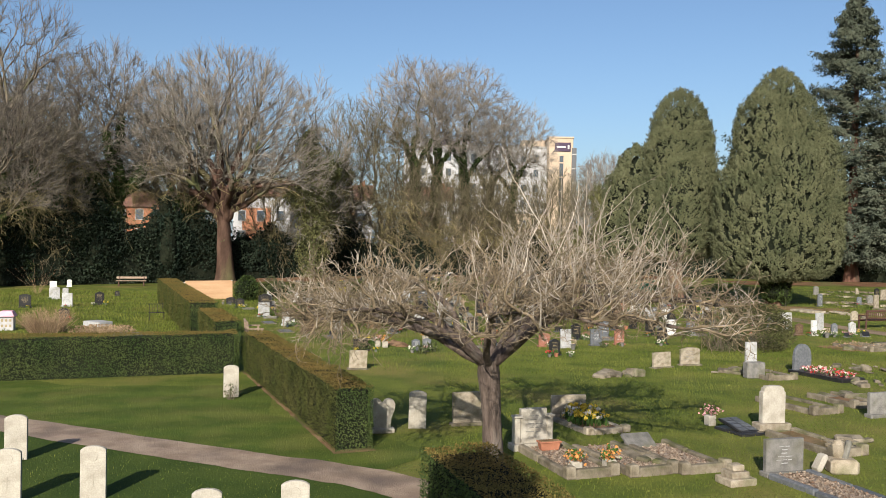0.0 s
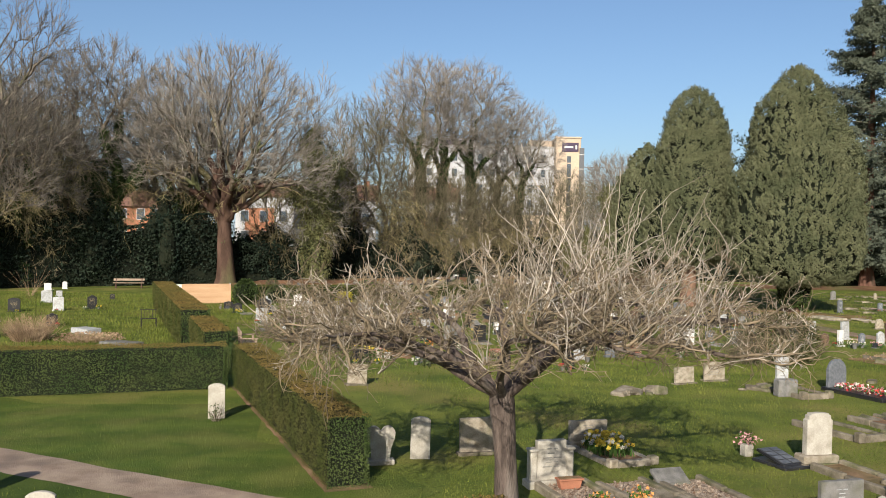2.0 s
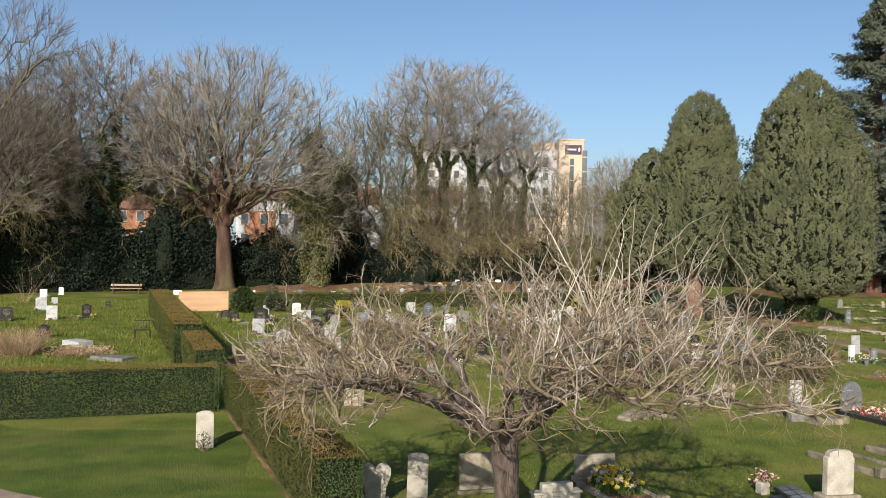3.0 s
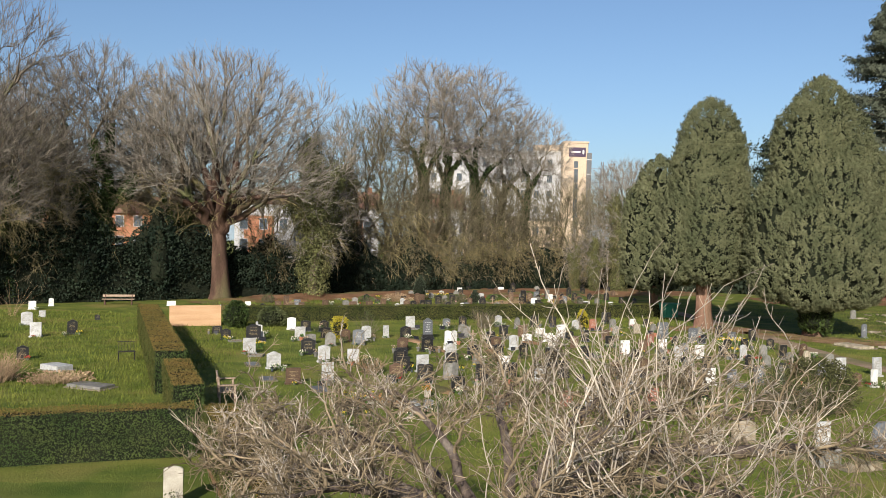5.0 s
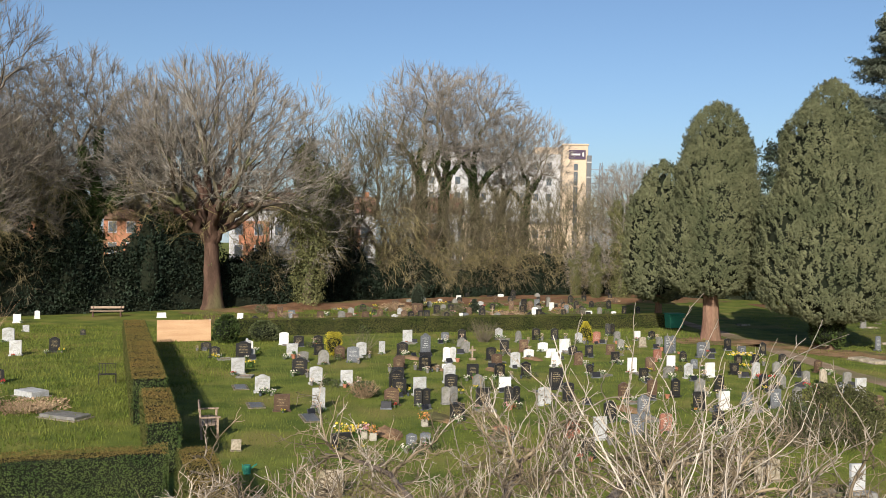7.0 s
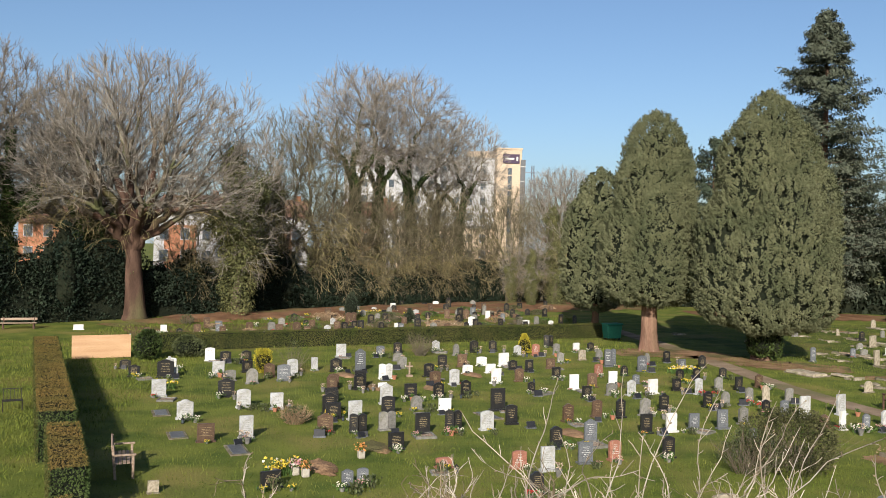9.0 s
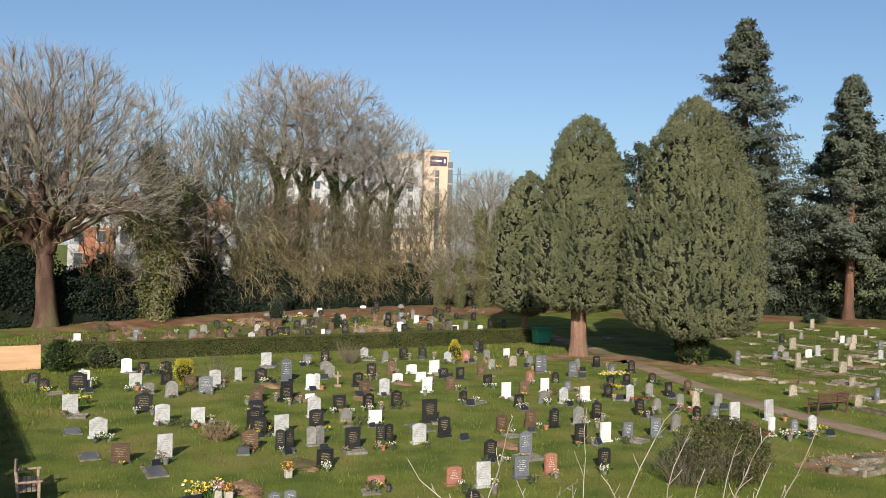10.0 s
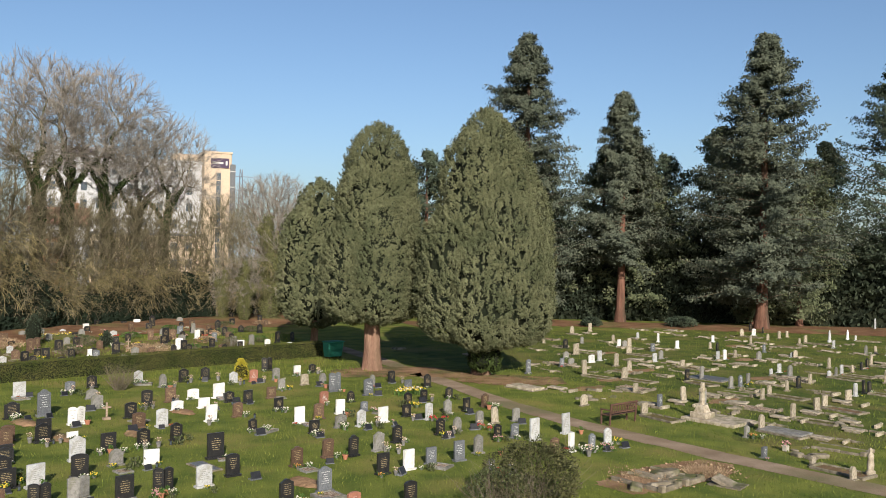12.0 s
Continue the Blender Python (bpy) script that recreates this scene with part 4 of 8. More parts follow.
def bushy_tree(name, x, y, w, h, n, per_area, seed, label, mat, size, category="tree"):
    e = plumed_cypress(x, y, lumpy(w, h, n, seed), per_area, seed, 0.05 * h ** 0.7, h * 0.5, label, size, mat)
    e.name = name
    e["category"] = category
    return e


# out-of-view tree, added only to throw shade over the low hedge by the path
bushy_tree("conifer", -2.5, -4.6, 4.2, 9.2, 9, 60, 37, "unseen dark evergreen added to shade the low hedge", "pine_dark", 0.3)
lobed_conifer(15.8, 74.5, [(0.2, 0, 2.5, 12.5, 2.0), (-1.0, -0.3, 1.8, 10.6, 1.9), (1.0, 0, 1.8, 10.0, 1.9), (0, -0.9, 1.6, 8.6, 2.1)], 13, 33, 0.3, 4, "smaller dull green cypress behind another", 0.17, per=20)
bushy_tree("shrub", 21.9, 57.6, 2.6, 3.6, 9, 190, 38, "dark ivy clump round a cypress trunk", "ivy", 0.16, "shrub")


def redwood(name, x, y, H, reach, seed, label, mat="redwood", first=0.12, whorls=70, dense=1.0, flat=0.0, needle=0.34):
    """A tall conifer: straight trunk, drooping tiers of branches, needle sprays along their side shoots."""
    rng = np.random.default_rng(seed)
    e = thing(name, label, "tree", at=pose(x, y, 0))
    t = grow(rng, np.array([[0, 0, -0.05]]), np.array([[0, 0, 1.0]]), np.array([H]), 16, 0.008, 0.15)
    r = taper(1, 16, H * 0.021, 0.05)
    r[0, 0] *= 1.4
    p, d, u, _ = sprout(rng, t, whorls, first, 0.995, 1.45)
    prof = np.interp(u, [0, first, first + 0.12, 0.45, 0.7, 0.88, 1], [0.5, 0.6, 1.0, 0.88, 0.6, 0.29, 0.03])
    bough = np.array([1.0 + 0.4 * noise.noise((math.atan2(q[1], q[0]) * 0.9, h * 6 + seed, 2)) for q, h in zip(d, u)])
    L = reach * prof * (0.5 + 0.6 * rng.random(len(u)) ** 0.7) * bough
    d[:, 2] = d[:, 2] * 0.3 + 0.18 * u + flat - 0.05
    b = grow(rng, p, d, L, 7, 0.05, 0.012)
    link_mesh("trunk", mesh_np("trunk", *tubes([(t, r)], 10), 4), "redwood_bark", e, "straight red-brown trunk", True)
    tagged(link_mesh("branchwork", mesh_np("branchwork", *tubes([(b, taper(len(b), 7, 0.06, 0.012))], 4), 4), "bark", e), kind="stuff")
    p, d, u2, k = sprout(rng, b, 12, 0.05, 1.0, 0.8)
    d[:, 2] *= 0.35
    s = grow(rng, p, d, 0.5 + L[k] * 0.34 * (1.15 - u2), 4, 0.1, -0.03)
    m = int(16 * dense)
    q, o, _, _ = sprout(rng, s, m, 0.0, 1.0, 0.7)
    q1, o1, _, _ = sprout(rng, b, int(22 * dense), 0.0, 1.0, 0.7)
    q, o = np.concatenate([q, q1]), np.concatenate([o, o1])
    q = q + rng.normal(0, 0.17, q.shape)
    rim = unit(q * np.array((1, 1, 0)) + 1e-6)
    v, f = scales(rng, q, rim * 0.9 + np.array((0, 0, 0.6)), needle, 0.5, 0.45)
    tagged(link_mesh("crown", mesh_np("crown", v, f, 4), mat, e, "tiers of needle foliage"), kind="stuff")
    return e


redwood("conifer", 44.3, 95, 31.5, 8.2, 41, "tall dark redwood with open tiers", whorls=230, first=0.06, dense=1.8, needle=0.3)
redwood("conifer", 54.2, 91, 25.3, 6.0, 42, "slender redwood with bare red lower trunk", first=0.26, whorls=150, dense=1.9, needle=0.3)
redwood("conifer", 64.4, 80.5, 30.5, 8.8, 43, "tall redwood with a red trunk and dense tiers", first=0.09, whorls=250, dense=1.8, needle=0.3)
cedar = redwood("conifer", 82.5, 80, 29, 9.5, 44, "dark spreading cedar with level branches", mat="pine_dark", first=0.1, whorls=110, flat=0.12)
broad = redwood("conifer", 61.5, 97, 19.5, 7.0, 45, "broad blue-green conifer beside redwoods", first=0.03, whorls=100, flat=0.1)
olive = redwood("conifer", 59, 95, 20, 7.5, 57, "olive-green conifer between redwoods", mat="conifer_olive", dense=0.9, first=0.03, whorls=110, flat=0.06)
dense_ = redwood("conifer", 36, 103, 19, 7.5, 47, "dark conifer behind the cypresses", mat="pine_dark", dense=0.8, first=0.03, whorls=105, flat=0.08)
for x_, y_, s_, r_, lab_ in [
        (74, 92, 1.0, 50, "dark spreading conifer beside redwoods"), (91, 72, 1.05, 100, "dark spreading conifer at the edge"),
        (50, 101, 0.95, 150, "dark conifer in the thicket"), (79, 88, 0.95, 200, "dark dense conifer beneath a cedar"),
        (57, 99, 1.0, 250, "dark dense conifer between redwoods"), (99, 62, 1.0, 300, "dark dense conifer at the edge"),
        (43, 104, 0.8, 350, "dark dense conifer behind a redwood"), (68.5, 86, 0.85, 20, "low dark conifer beneath a redwood"),
        (66, 99, 1.05, 70, "dark dense conifer behind a redwood"), (85, 92, 1.1, 120, "tall dark conifer in the thicket"),
        (72, 83, 0.8, 170, "low dark conifer beneath a redwood"), (70, 94, 1.15, 10, "tall dark conifer behind redwoods"), (77, 95, 1.1, 33, "tall dark conifer behind redwoods"), (95, 84, 1.15, 66, "tall dark conifer behind redwoods"), (62, 103, 1.0, 200, "tall dark conifer behind redwoods"), (108, 75, 1.3, 220, "tall dark conifer at the edge")]:
    c_ = copy_thing(olive if "tall" in lab_ or "between" in lab_ or "beneath" in lab_ else dense_, pose(x_, y_, 0, rz=r_) @ Matrix.Scale(s_, 4))
    c_["label"] = lab_


def undergrowth(name, line, depth, height, n, seed, mat, label, leaf=0.3):
    """A long bank of evergreen leaves over a lumpy core coloured dark as inner shade."""
    rng = np.random.default_rng(seed)
    p = smooth_line(line, 60)
    heights = np.interp(np.linspace(0, 1, 60), np.linspace(0, 1, len(height)), height)
    ht = np.array([heights[i] * (0.82 + 0.55 * noise.noise((i * 0.25, seed, 0)) + 0.4 * noise.noise((i * 0.8, seed, 3))) for i in range(60)])
    e = thing(name, label, "undergrowth", kind="stuff")
    a, b = strip(p, depth)
    V, F = [], []
    for i in range(60):
        for x, z in ((0, 0), (0.06, 0.6), (0.3, 0.93), (0.7, 0.93), (1, 0.4), (1, 0)):
            q = b[i] * (1 - x) + a[i] * x
            V.append((q[0], q[1], ht[i] * z * 0.93))
    for i in range(59):
        for j in range(5):
            F.append((i * 6 + j, i * 6 + j + 1, i * 6 + j + 7, i * 6 + j + 6))
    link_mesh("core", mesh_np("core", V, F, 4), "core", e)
    u = rng.random(n) * 58.99
    i = u.astype(int)
    f = (u - i)[:, None]
    pb, pa = b[i] * (1 - f) + b[i + 1] * f, a[i] * (1 - f) + a[i + 1] * f
    h = ht[i] * (1 - f[:, 0]) + ht[i + 1] * f[:, 0]
    s = rng.random(n)
    x = np.where(s < 0.75, 0.02 + 0.1 * (s / 0.75) ** 3, 0.1 + 0.8 * rng.random(n))
    z = np.where(s < 0.75, rng.random(n) * 0.95, 0.95) * h
    lump = np.array([noise.noise((q[0] * 0.5, q[1] * 0.5, w * 0.6)) for q, w in zip(pb, z)])
    q = pb * (1 - x[:, None]) + pa * x[:, None]
    out = unit(pb - pa)
    q = q + out * (0.3 + lump * 0.7 + rng.normal(0, 0.12, n))[:, None]
    P = np.concatenate([q, (z + lump * 0.35)[:, None]], 1)
    o = np.concatenate([out, np.full((n, 1), 0.5)], 1)
    v, fc = leaves(rng, P, leaf, o, 0.65, 0.75)
    link_mesh("foliage", mesh_np("foliage", v, fc, 4), mat, e)
    return e


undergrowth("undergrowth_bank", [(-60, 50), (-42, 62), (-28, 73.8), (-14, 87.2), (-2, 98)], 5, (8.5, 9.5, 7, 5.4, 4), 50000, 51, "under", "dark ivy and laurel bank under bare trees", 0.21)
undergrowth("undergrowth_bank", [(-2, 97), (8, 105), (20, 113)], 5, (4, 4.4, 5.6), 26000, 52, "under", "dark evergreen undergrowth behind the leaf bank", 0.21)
undergrowth("undergrowth_bank", [(22, 110), (40, 104), (58, 97), (74, 88), (92, 74), (112, 58)], 6, (12, 13, 13), 30000, 53, "pine_dark", "dark evergreen thicket behind tall conifers", 0.6)


for i_, (x_, y_, w_, h_) in enumerate([(-35, 68.5, 7, 9.5), (-30, 71.2, 5.5, 7.5), (-25.2, 75, 5.5, 7.6), (-17.8, 83, 4.5, 5.6), (-10.3, 88.6, 5, 5.8), (-4.2, 94.2, 5, 5), (-40, 63, 7, 8.5)]):
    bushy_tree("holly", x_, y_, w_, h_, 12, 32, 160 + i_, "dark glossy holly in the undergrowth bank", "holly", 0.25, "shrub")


# ---- cherry tree ----
def cherry():
    """Short trunk, limbs that fork low and level out into a wide flat crown, crooked twigs, hanging rim, upright shoots."""
    rng = np.random.default_rng(61)
    e = thing("cherry_tree", "leafless old cherry tree with silvery upright shoots", "tree", at=pose(0.92, 14.3, 0))
    t = np.array([[(0.06, 0.05, -0.08), (0.05, 0.04, 0.2), (0.03, 0.02, 0.6), (0.01, 0.0, 1.0), (-0.03, -0.04, 1.5), (-0.06, -0.08, 1.8), (-0.07, -0.1, 2.05)]])
    r = np.array([[0.27, 0.2, 0.172, 0.163, 0.168, 0.19, 0.17]])
    limbs = [  # heading, reach, height where it levels out, height at its end, radius
        (176, 3.6, 2.78, 2.72, 0.08), (196, 3.3, 2.72, 2.6, 0.075), (154, 3.5, 2.9, 2.95, 0.08), (222, 2.9, 2.85, 3.0, 0.06), (128, 3.3, 3.0, 3.3, 0.065),
        (4, 4.4, 3.2, 2.95, 0.095), (342, 3.8, 3.05, 2.75, 0.08), (24, 4.2, 3.3, 3.2, 0.085), (316, 3.0, 3.0, 2.9, 0.06), (50, 3.7, 3.25, 3.4, 0.07),
        (88, 3.4, 3.1, 3.6, 0.07), (268, 2.5, 3.05, 3.2, 0.055)]
    b1, R1 = [], []
    for az, reach, level, end, rad in limbs:
        a = radians(az)
        s = np.linspace(0, 1, 18)
        rr = reach * s
        z = np.interp(rr, [0, 0.35, 0.87, 1.5, 2.3, reach], [1.9, 2.12, level - 0.3, level - 0.07, (level + end) / 2 + 0.04, end])
        z = np.convolve(np.pad(z, 2, mode="edge"), np.ones(5) / 5, "valid")
        z[0] = 1.9
        kink = np.cumsum(rng.normal(0, 0.05, (18, 2)), 0) * s[:, None] ** 0.5
        sw = a + 0.22 * np.sin(s * 4 + az) * s
        b1.append(np.stack([-0.06 + rr * np.cos(sw) + kink[:, 0], -0.09 + rr * np.sin(sw) + kink[:, 1], z + np.cumsum(rng.normal(0, 0.018, 18)) * s], 1))
        R1.append(rad * (1 - s) ** 0.9 + 0.014)
    b1, R1 = np.stack(b1), np.stack(R1)

    def above(q, floor=2.55, rim=2.3):
        """Keep what stays over the open underside, but for the rim on the far side of the lawn path."""
        low = q[:, :, 2].min(1) > floor
        hang = ((q[:, 0, 0] < -rim * 0.75) | (q[:, 0, 0] > rim * 1.25)) & (np.hypot(q[:, 0, 0], q[:, 0, 1]) > rim)
        return q[low | hang]

    p, d, u, k = sprout(rng, b1, 13, 0.26, 1.0, 0.95)
    d[:, 2] = d[:, 2] * 0.6 + 0.16
    b2 = above(grow(rng, p, d, (1.5 - 0.6 * u) * (0.4 + 0.8 * rng.random(len(u))), 10, 0.27, 0.012))
    R2 = taper(len(b2), 10, 0.026, 0.008)
    v, f = tubes([(t, r)], 16)
    v += np.array([noise.noise((a * 6, b * 6, c * 3)) for a, b, c in v])[:, None] * 0.02
    link_mesh("trunk", mesh_np("trunk", v, f, 4), "cherry_bark", e, "banded grey-brown trunk", True)
    for i in range(len(limbs)):
        link_mesh("limb", mesh_np("limb", *tubes([(b1[i:i + 1], R1[i:i + 1])], 9), 4), "cherry_bark", e, smooth=True)
    for i in range(len(b2)):
        link_mesh("branch", mesh_np("branch", *tubes([(b2[i:i + 1], R2[i:i + 1])], 6), 4), "cherry_twig_dark", e, smooth=True)
    p, d, u, _ = sprout(rng, b2, 13, 0.06, 1.0, 1.05)
    d[:, 2] = d[:, 2] * 0.6 + 0.08
    b3 = above(grow(rng, p, d, 0.6 * (0.25 + rng.random(len(u))), 7, 0.34, 0.01))
    p, d, u, _ = sprout(rng, b3, 4, 0.15, 1.0, 0.85)
    b4 = above(grow(rng, p, d, 0.2 * (0.3 + rng.random(len(u))), 4, 0.28, 0.02))
    vf = tubes([(b3, taper(len(b3), 7, 0.008, 0.004)), (b4, taper(len(b4), 4, 0.005, 0.003))], 3)
    tagged(link_mesh("twig_crown", mesh_np("twig_crown", *vf, 4), "cherry_twig_dark", e, "crooked brown twigs"), kind="stuff")
    p, d, u, _ = sprout(rng, b1, 6, 0.55, 1.0, 0.7)
    side = (p[:, 0] < -1.7) | (np.hypot(p[:, 0], p[:, 1]) > 3.2)
    p, d, u = p[side], d[side], u[side]
    h1 = grow(rng, p, d, np.where(p[:, 0] < -1.7, 0.72, 0.7) * (0.4 + rng.random(len(u))), 9, 0.17, -0.13)
    p, d, u, _ = sprout(rng, h1, 10, 0.1, 1.0, 0.8)
    h2 = grow(rng, p, d, 0.3 * (0.4 + rng.random(len(u))), 5, 0.24, -0.05)
    vf = tubes([(h1, taper(len(h1), 9, 0.01, 0.0045)), (h2, taper(len(h2), 5, 0.005, 0.003))], 4)
    tagged(link_mesh("hanging_rim", mesh_np("hanging_rim", *vf, 4), "cherry_twig_dark", e, "hanging rim twigs"), kind="stuff")
    p, d, u, _ = sprout(rng, np.concatenate([b1[:, 5::2][:, :6], b2[:, 1::2][:, :5].repeat(1, 0)[:, [0, 1, 2, 3, 4, 4]]]), 3, 0.1, 1.0, 0.75)
    d[:, 2] = np.abs(d[:, 2]) + 0.32
    tall = 0.36 + 0.95 * np.exp(-((p[:, 0] - 1.4) / 1.8) ** 2)
    s1 = grow(rng, p, d, tall * (0.4 + 1.4 * rng.random(len(u)) ** 1.6), 11, 0.17, 0.045)
    p, d, u, _ = sprout(rng, s1, 6, 0.12, 0.95, 0.7)
    s2 = grow(rng, p, d, 0.22 * (0.25 + rng.random(len(u)) ** 2), 4, 0.14, 0.05)
    vf = tubes([(s1, taper(len(s1), 11, 0.0098, 0.0036)), (s2, taper(len(s2), 4, 0.0048, 0.003))], 3)
    tagged(link_mesh("shoot_crown", mesh_np("shoot_crown", *vf, 4), "cherry_twig", e, "silvery upright shoots"), kind="stuff")
    p, d, u, _ = sprout(rng, s1, 7, 0.2, 1.0, 0.9)
    bud = grow(rng, p, d, np.full(len(u), 0.032), 3, 0.1, 0.1)
    tagged(link_mesh("spur_growth", mesh_np("spur_growth", *tubes([(bud, np.tile((0.004, 0.008, 0.003), (len(bud), 1)))], 4), 4), "cherry_twig_dark", e), kind="stuff")


cherry()


# ---- headstones ----
def outline(shape):
    """Half-profile of a tablet one metre wide and high, from the foot up to the middle of the top."""
    if shape == "round":
        return [(0.5, 0)] + [(0.5 * math.cos(a), 0.55 + 0.45 * math.sin(a)) for a in np.linspace(0, math.pi / 2, 7)]
    if shape == "ogee":
        return [(0.5, 0), (0.5, 0.84), (0.42, 0.87), (0.3, 0.9), (0.16, 0.975), (0, 1.0)]
    if shape == "notched":
        return [(0.5, 0), (0.5, 0.83), (0.44, 0.86), (0.43, 0.94), (0.36, 0.95), (0.34, 0.985), (0, 1.0)]
    if shape == "war":
        return [(0.5, 0), (0.5, 0.925), (0.38, 0.965), (0.2, 0.992), (0, 1.0)]
    if shape == "shoulder":
        return [(0.5, 0), (0.5, 0.8), (0.4, 0.8), (0.38, 0.87), (0.26, 0.95), (0, 1.0)]
    if shape == "camber":
        return [(0.5, 0), (0.5, 0.9), (0.36, 0.955), (0.18, 0.99), (0, 1.0)]
    return [(0.5, 0), (0.5, 0.985), (0.485, 1.0), (0, 1.0)]


def tablet_bm(shape, thick, back=0.0):
    """An upright slab with softened edges, its face towards -y."""
    half = outline(shape)
    pts = [(x, z) for x, z in half] + [(-x, z) for x, z in half[-2::-1]]
    bm = bmesh.new()
    vs = [bm.verts.new((x, -thick / 2, z)) for x, z in pts]
    f = bm.faces.new(vs)
    r = bmesh.ops.extrude_face_region(bm, geom=[f])
    moved = [v for v in r["geom"] if isinstance(v, bmesh.types.BMVert)]
    bmesh.ops.translate(bm, vec=(0, thick, 0), verts=moved)
    bmesh.ops.recalc_face_normals(bm, faces=bm.faces)
    edges = [e for e in bm.edges if abs(e.verts[0].co.y - e.verts[1].co.y) < 1e-5]
    bmesh.ops.bevel(bm, geom=edges, offset=0.012, segments=1, affect="EDGES")
    return bm


def lettering_bm(seed, lines=6, y=-0.06, wide=0.7, top=0.8, low=0.3):
    """Writing too small to read: rows of short raised bars."""
    rnd = random.Random(seed)
    bm = bmesh.new()
    for i in range(lines):
        z = top - (top - low) * i / max(1, lines - 1)
        w = wide * rnd.uniform(0.35, 0.95)
        x = -w / 2
        while x < w / 2 - 0.04:
            s = min(rnd.uniform(0.08, 0.2), w / 2 - x)
            box(bm, x + s / 2, y, z, s, 0.006, rnd.choice((0.012, 0.016, 0.022)))
            x += s + 0.035
    return bm


LETTER = dict(black="gilt", brown="gilt", slate="whitepaint", grey="faded", pale_grey="faded", white="faded", red="whitepaint", sandstone="faded")
STONE = dict(black="polished black granite headstone with gilt lettering", brown="dark brown granite headstone with gilt lettering",
             slate="blue-grey granite headstone with white lettering", grey="weathered grey stone headstone on a plinth",
             pale_grey="pale grey granite headstone on a plinth", white="bright white marble headstone on a plinth",
             red="red granite headstone on a low plinth", sandstone="lichened sandstone headstone standing in grass")
protos = {}


def headstone(colour, shape):
    """Tablet, plinth and lettering, one metre wide and high, to be scaled."""
    if (colour, shape) in protos:
        return protos[colour, shape]
    e = thing("headstone", STONE[colour], "headstone", "headstones in the cemetery")
    if shape == "book":
        e["label"] = STONE[colour].replace("headstone", "open-book headstone")
        for s in (-1, 1):
            bm = tablet_bm("camber", 0.12)
            bmesh.ops.transform(bm, matrix=Matrix.Translation((s * 0.25, 0.0, 0.1)) @ Matrix.Rotation(s * 0.22, 4, "Z") @ Matrix.Diagonal((0.5, 1, 0.9, 1)), verts=bm.verts)
            part("page", bm, colour, e)
            bm = lettering_bm(7 + s, 6, -0.066, 0.7, 0.8, 0.3)
            bmesh.ops.transform(bm, matrix=Matrix.Translation((s * 0.25, 0.0, 0.1)) @ Matrix.Rotation(s * 0.22, 4, "Z") @ Matrix.Diagonal((0.5, 1, 0.9, 1)), verts=bm.verts)
            tagged(part("lettering", bm, LETTER[colour], e), kind="stuff")
    else:
        bm = tablet_bm(shape, 0.1)
        bmesh.ops.transform(bm, matrix=Matrix.Translation((0, 0, 0.08)) @ Matrix.Diagonal((0.92, 1, 0.92, 1)), verts=bm.verts)
        part("tablet", bm, colour, e)
        if colour not in ("white", "sandstone") or shape == "camber":
            tagged(part("lettering", lettering_bm(len(protos), 6, -0.053, 0.66, 0.78, 0.36), LETTER[colour], e), kind="stuff")
    part("plinth", block(0, 0, 0.04, 1.06, 0.26, 0.1, 0.012), "kerb" if colour == "sandstone" else colour, e)
    e.matrix_basis = pose(0, -60, -5)
    protos[colour, shape] = e
    return e


def flowers(kind):
    """A bunch of blossoms over leaves in a low pot."""
    if kind in protos:
        return protos[kind]
    words = dict(fw="white and cream", fy="yellow", fp="pink", fr="red", fo="orange")
    rng = np.random.default_rng(len(kind) + ord(kind[1]))
    e = thing("flower_bunch", words[kind] + " flowers in a small grave pot", "flowers", "flowers on graves")
    n = 22
    az, rr = rng.random(n) * 6.283, 0.19 * np.sqrt(rng.random(n))
    c = np.stack([rr * np.cos(az), rr * np.sin(az), 0.17 + 0.13 * rng.random(n)], 1)
    V, F = [], []
    for i, p in enumerate(c):
        s = 0.024 + 0.024 * rng.random()
        V += [p + np.array(q) * s for q in ((1, 0, 0), (0, 1, 0), (-1, 0, 0), (0, -1, 0), (0, 0, 0.8), (0, 0, -0.6))]
        F += [tuple(6 * i + k for k in t) for t in ((0, 1, 4), (1, 2, 4), (2, 3, 4), (3, 0, 4), (1, 0, 5), (2, 1, 5), (3, 2, 5), (0, 3, 5))]
    tagged(link_mesh("blossom_head", mesh_np("blossom_head", V, F, 3), kind, e), kind="stuff")
    P = np.stack([rng.normal(0, 0.12, 60), rng.normal(0, 0.12, 60), 0.05 + 0.2 * rng.random(60)], 1)
    v, f = leaves(rng, P, 0.14, np.tile((0, 0, 1.0), (60, 1)), 0.8, 0.3)
    tagged(link_mesh("leaf_tuft", mesh_np("leaf_tuft", v, f, 4), "stem", e), kind="stuff")
    bm = bmesh.new()
    bmesh.ops.create_cone(bm, cap_ends=True, segments=10, radius1=0.07, radius2=0.1, depth=0.14, matrix=Matrix.Translation((0, 0, 0.07)))
    part("pot", bm, "grey", e)
    e.matrix_basis = pose(0, -60, -5)
    protos[kind] = e
    return e


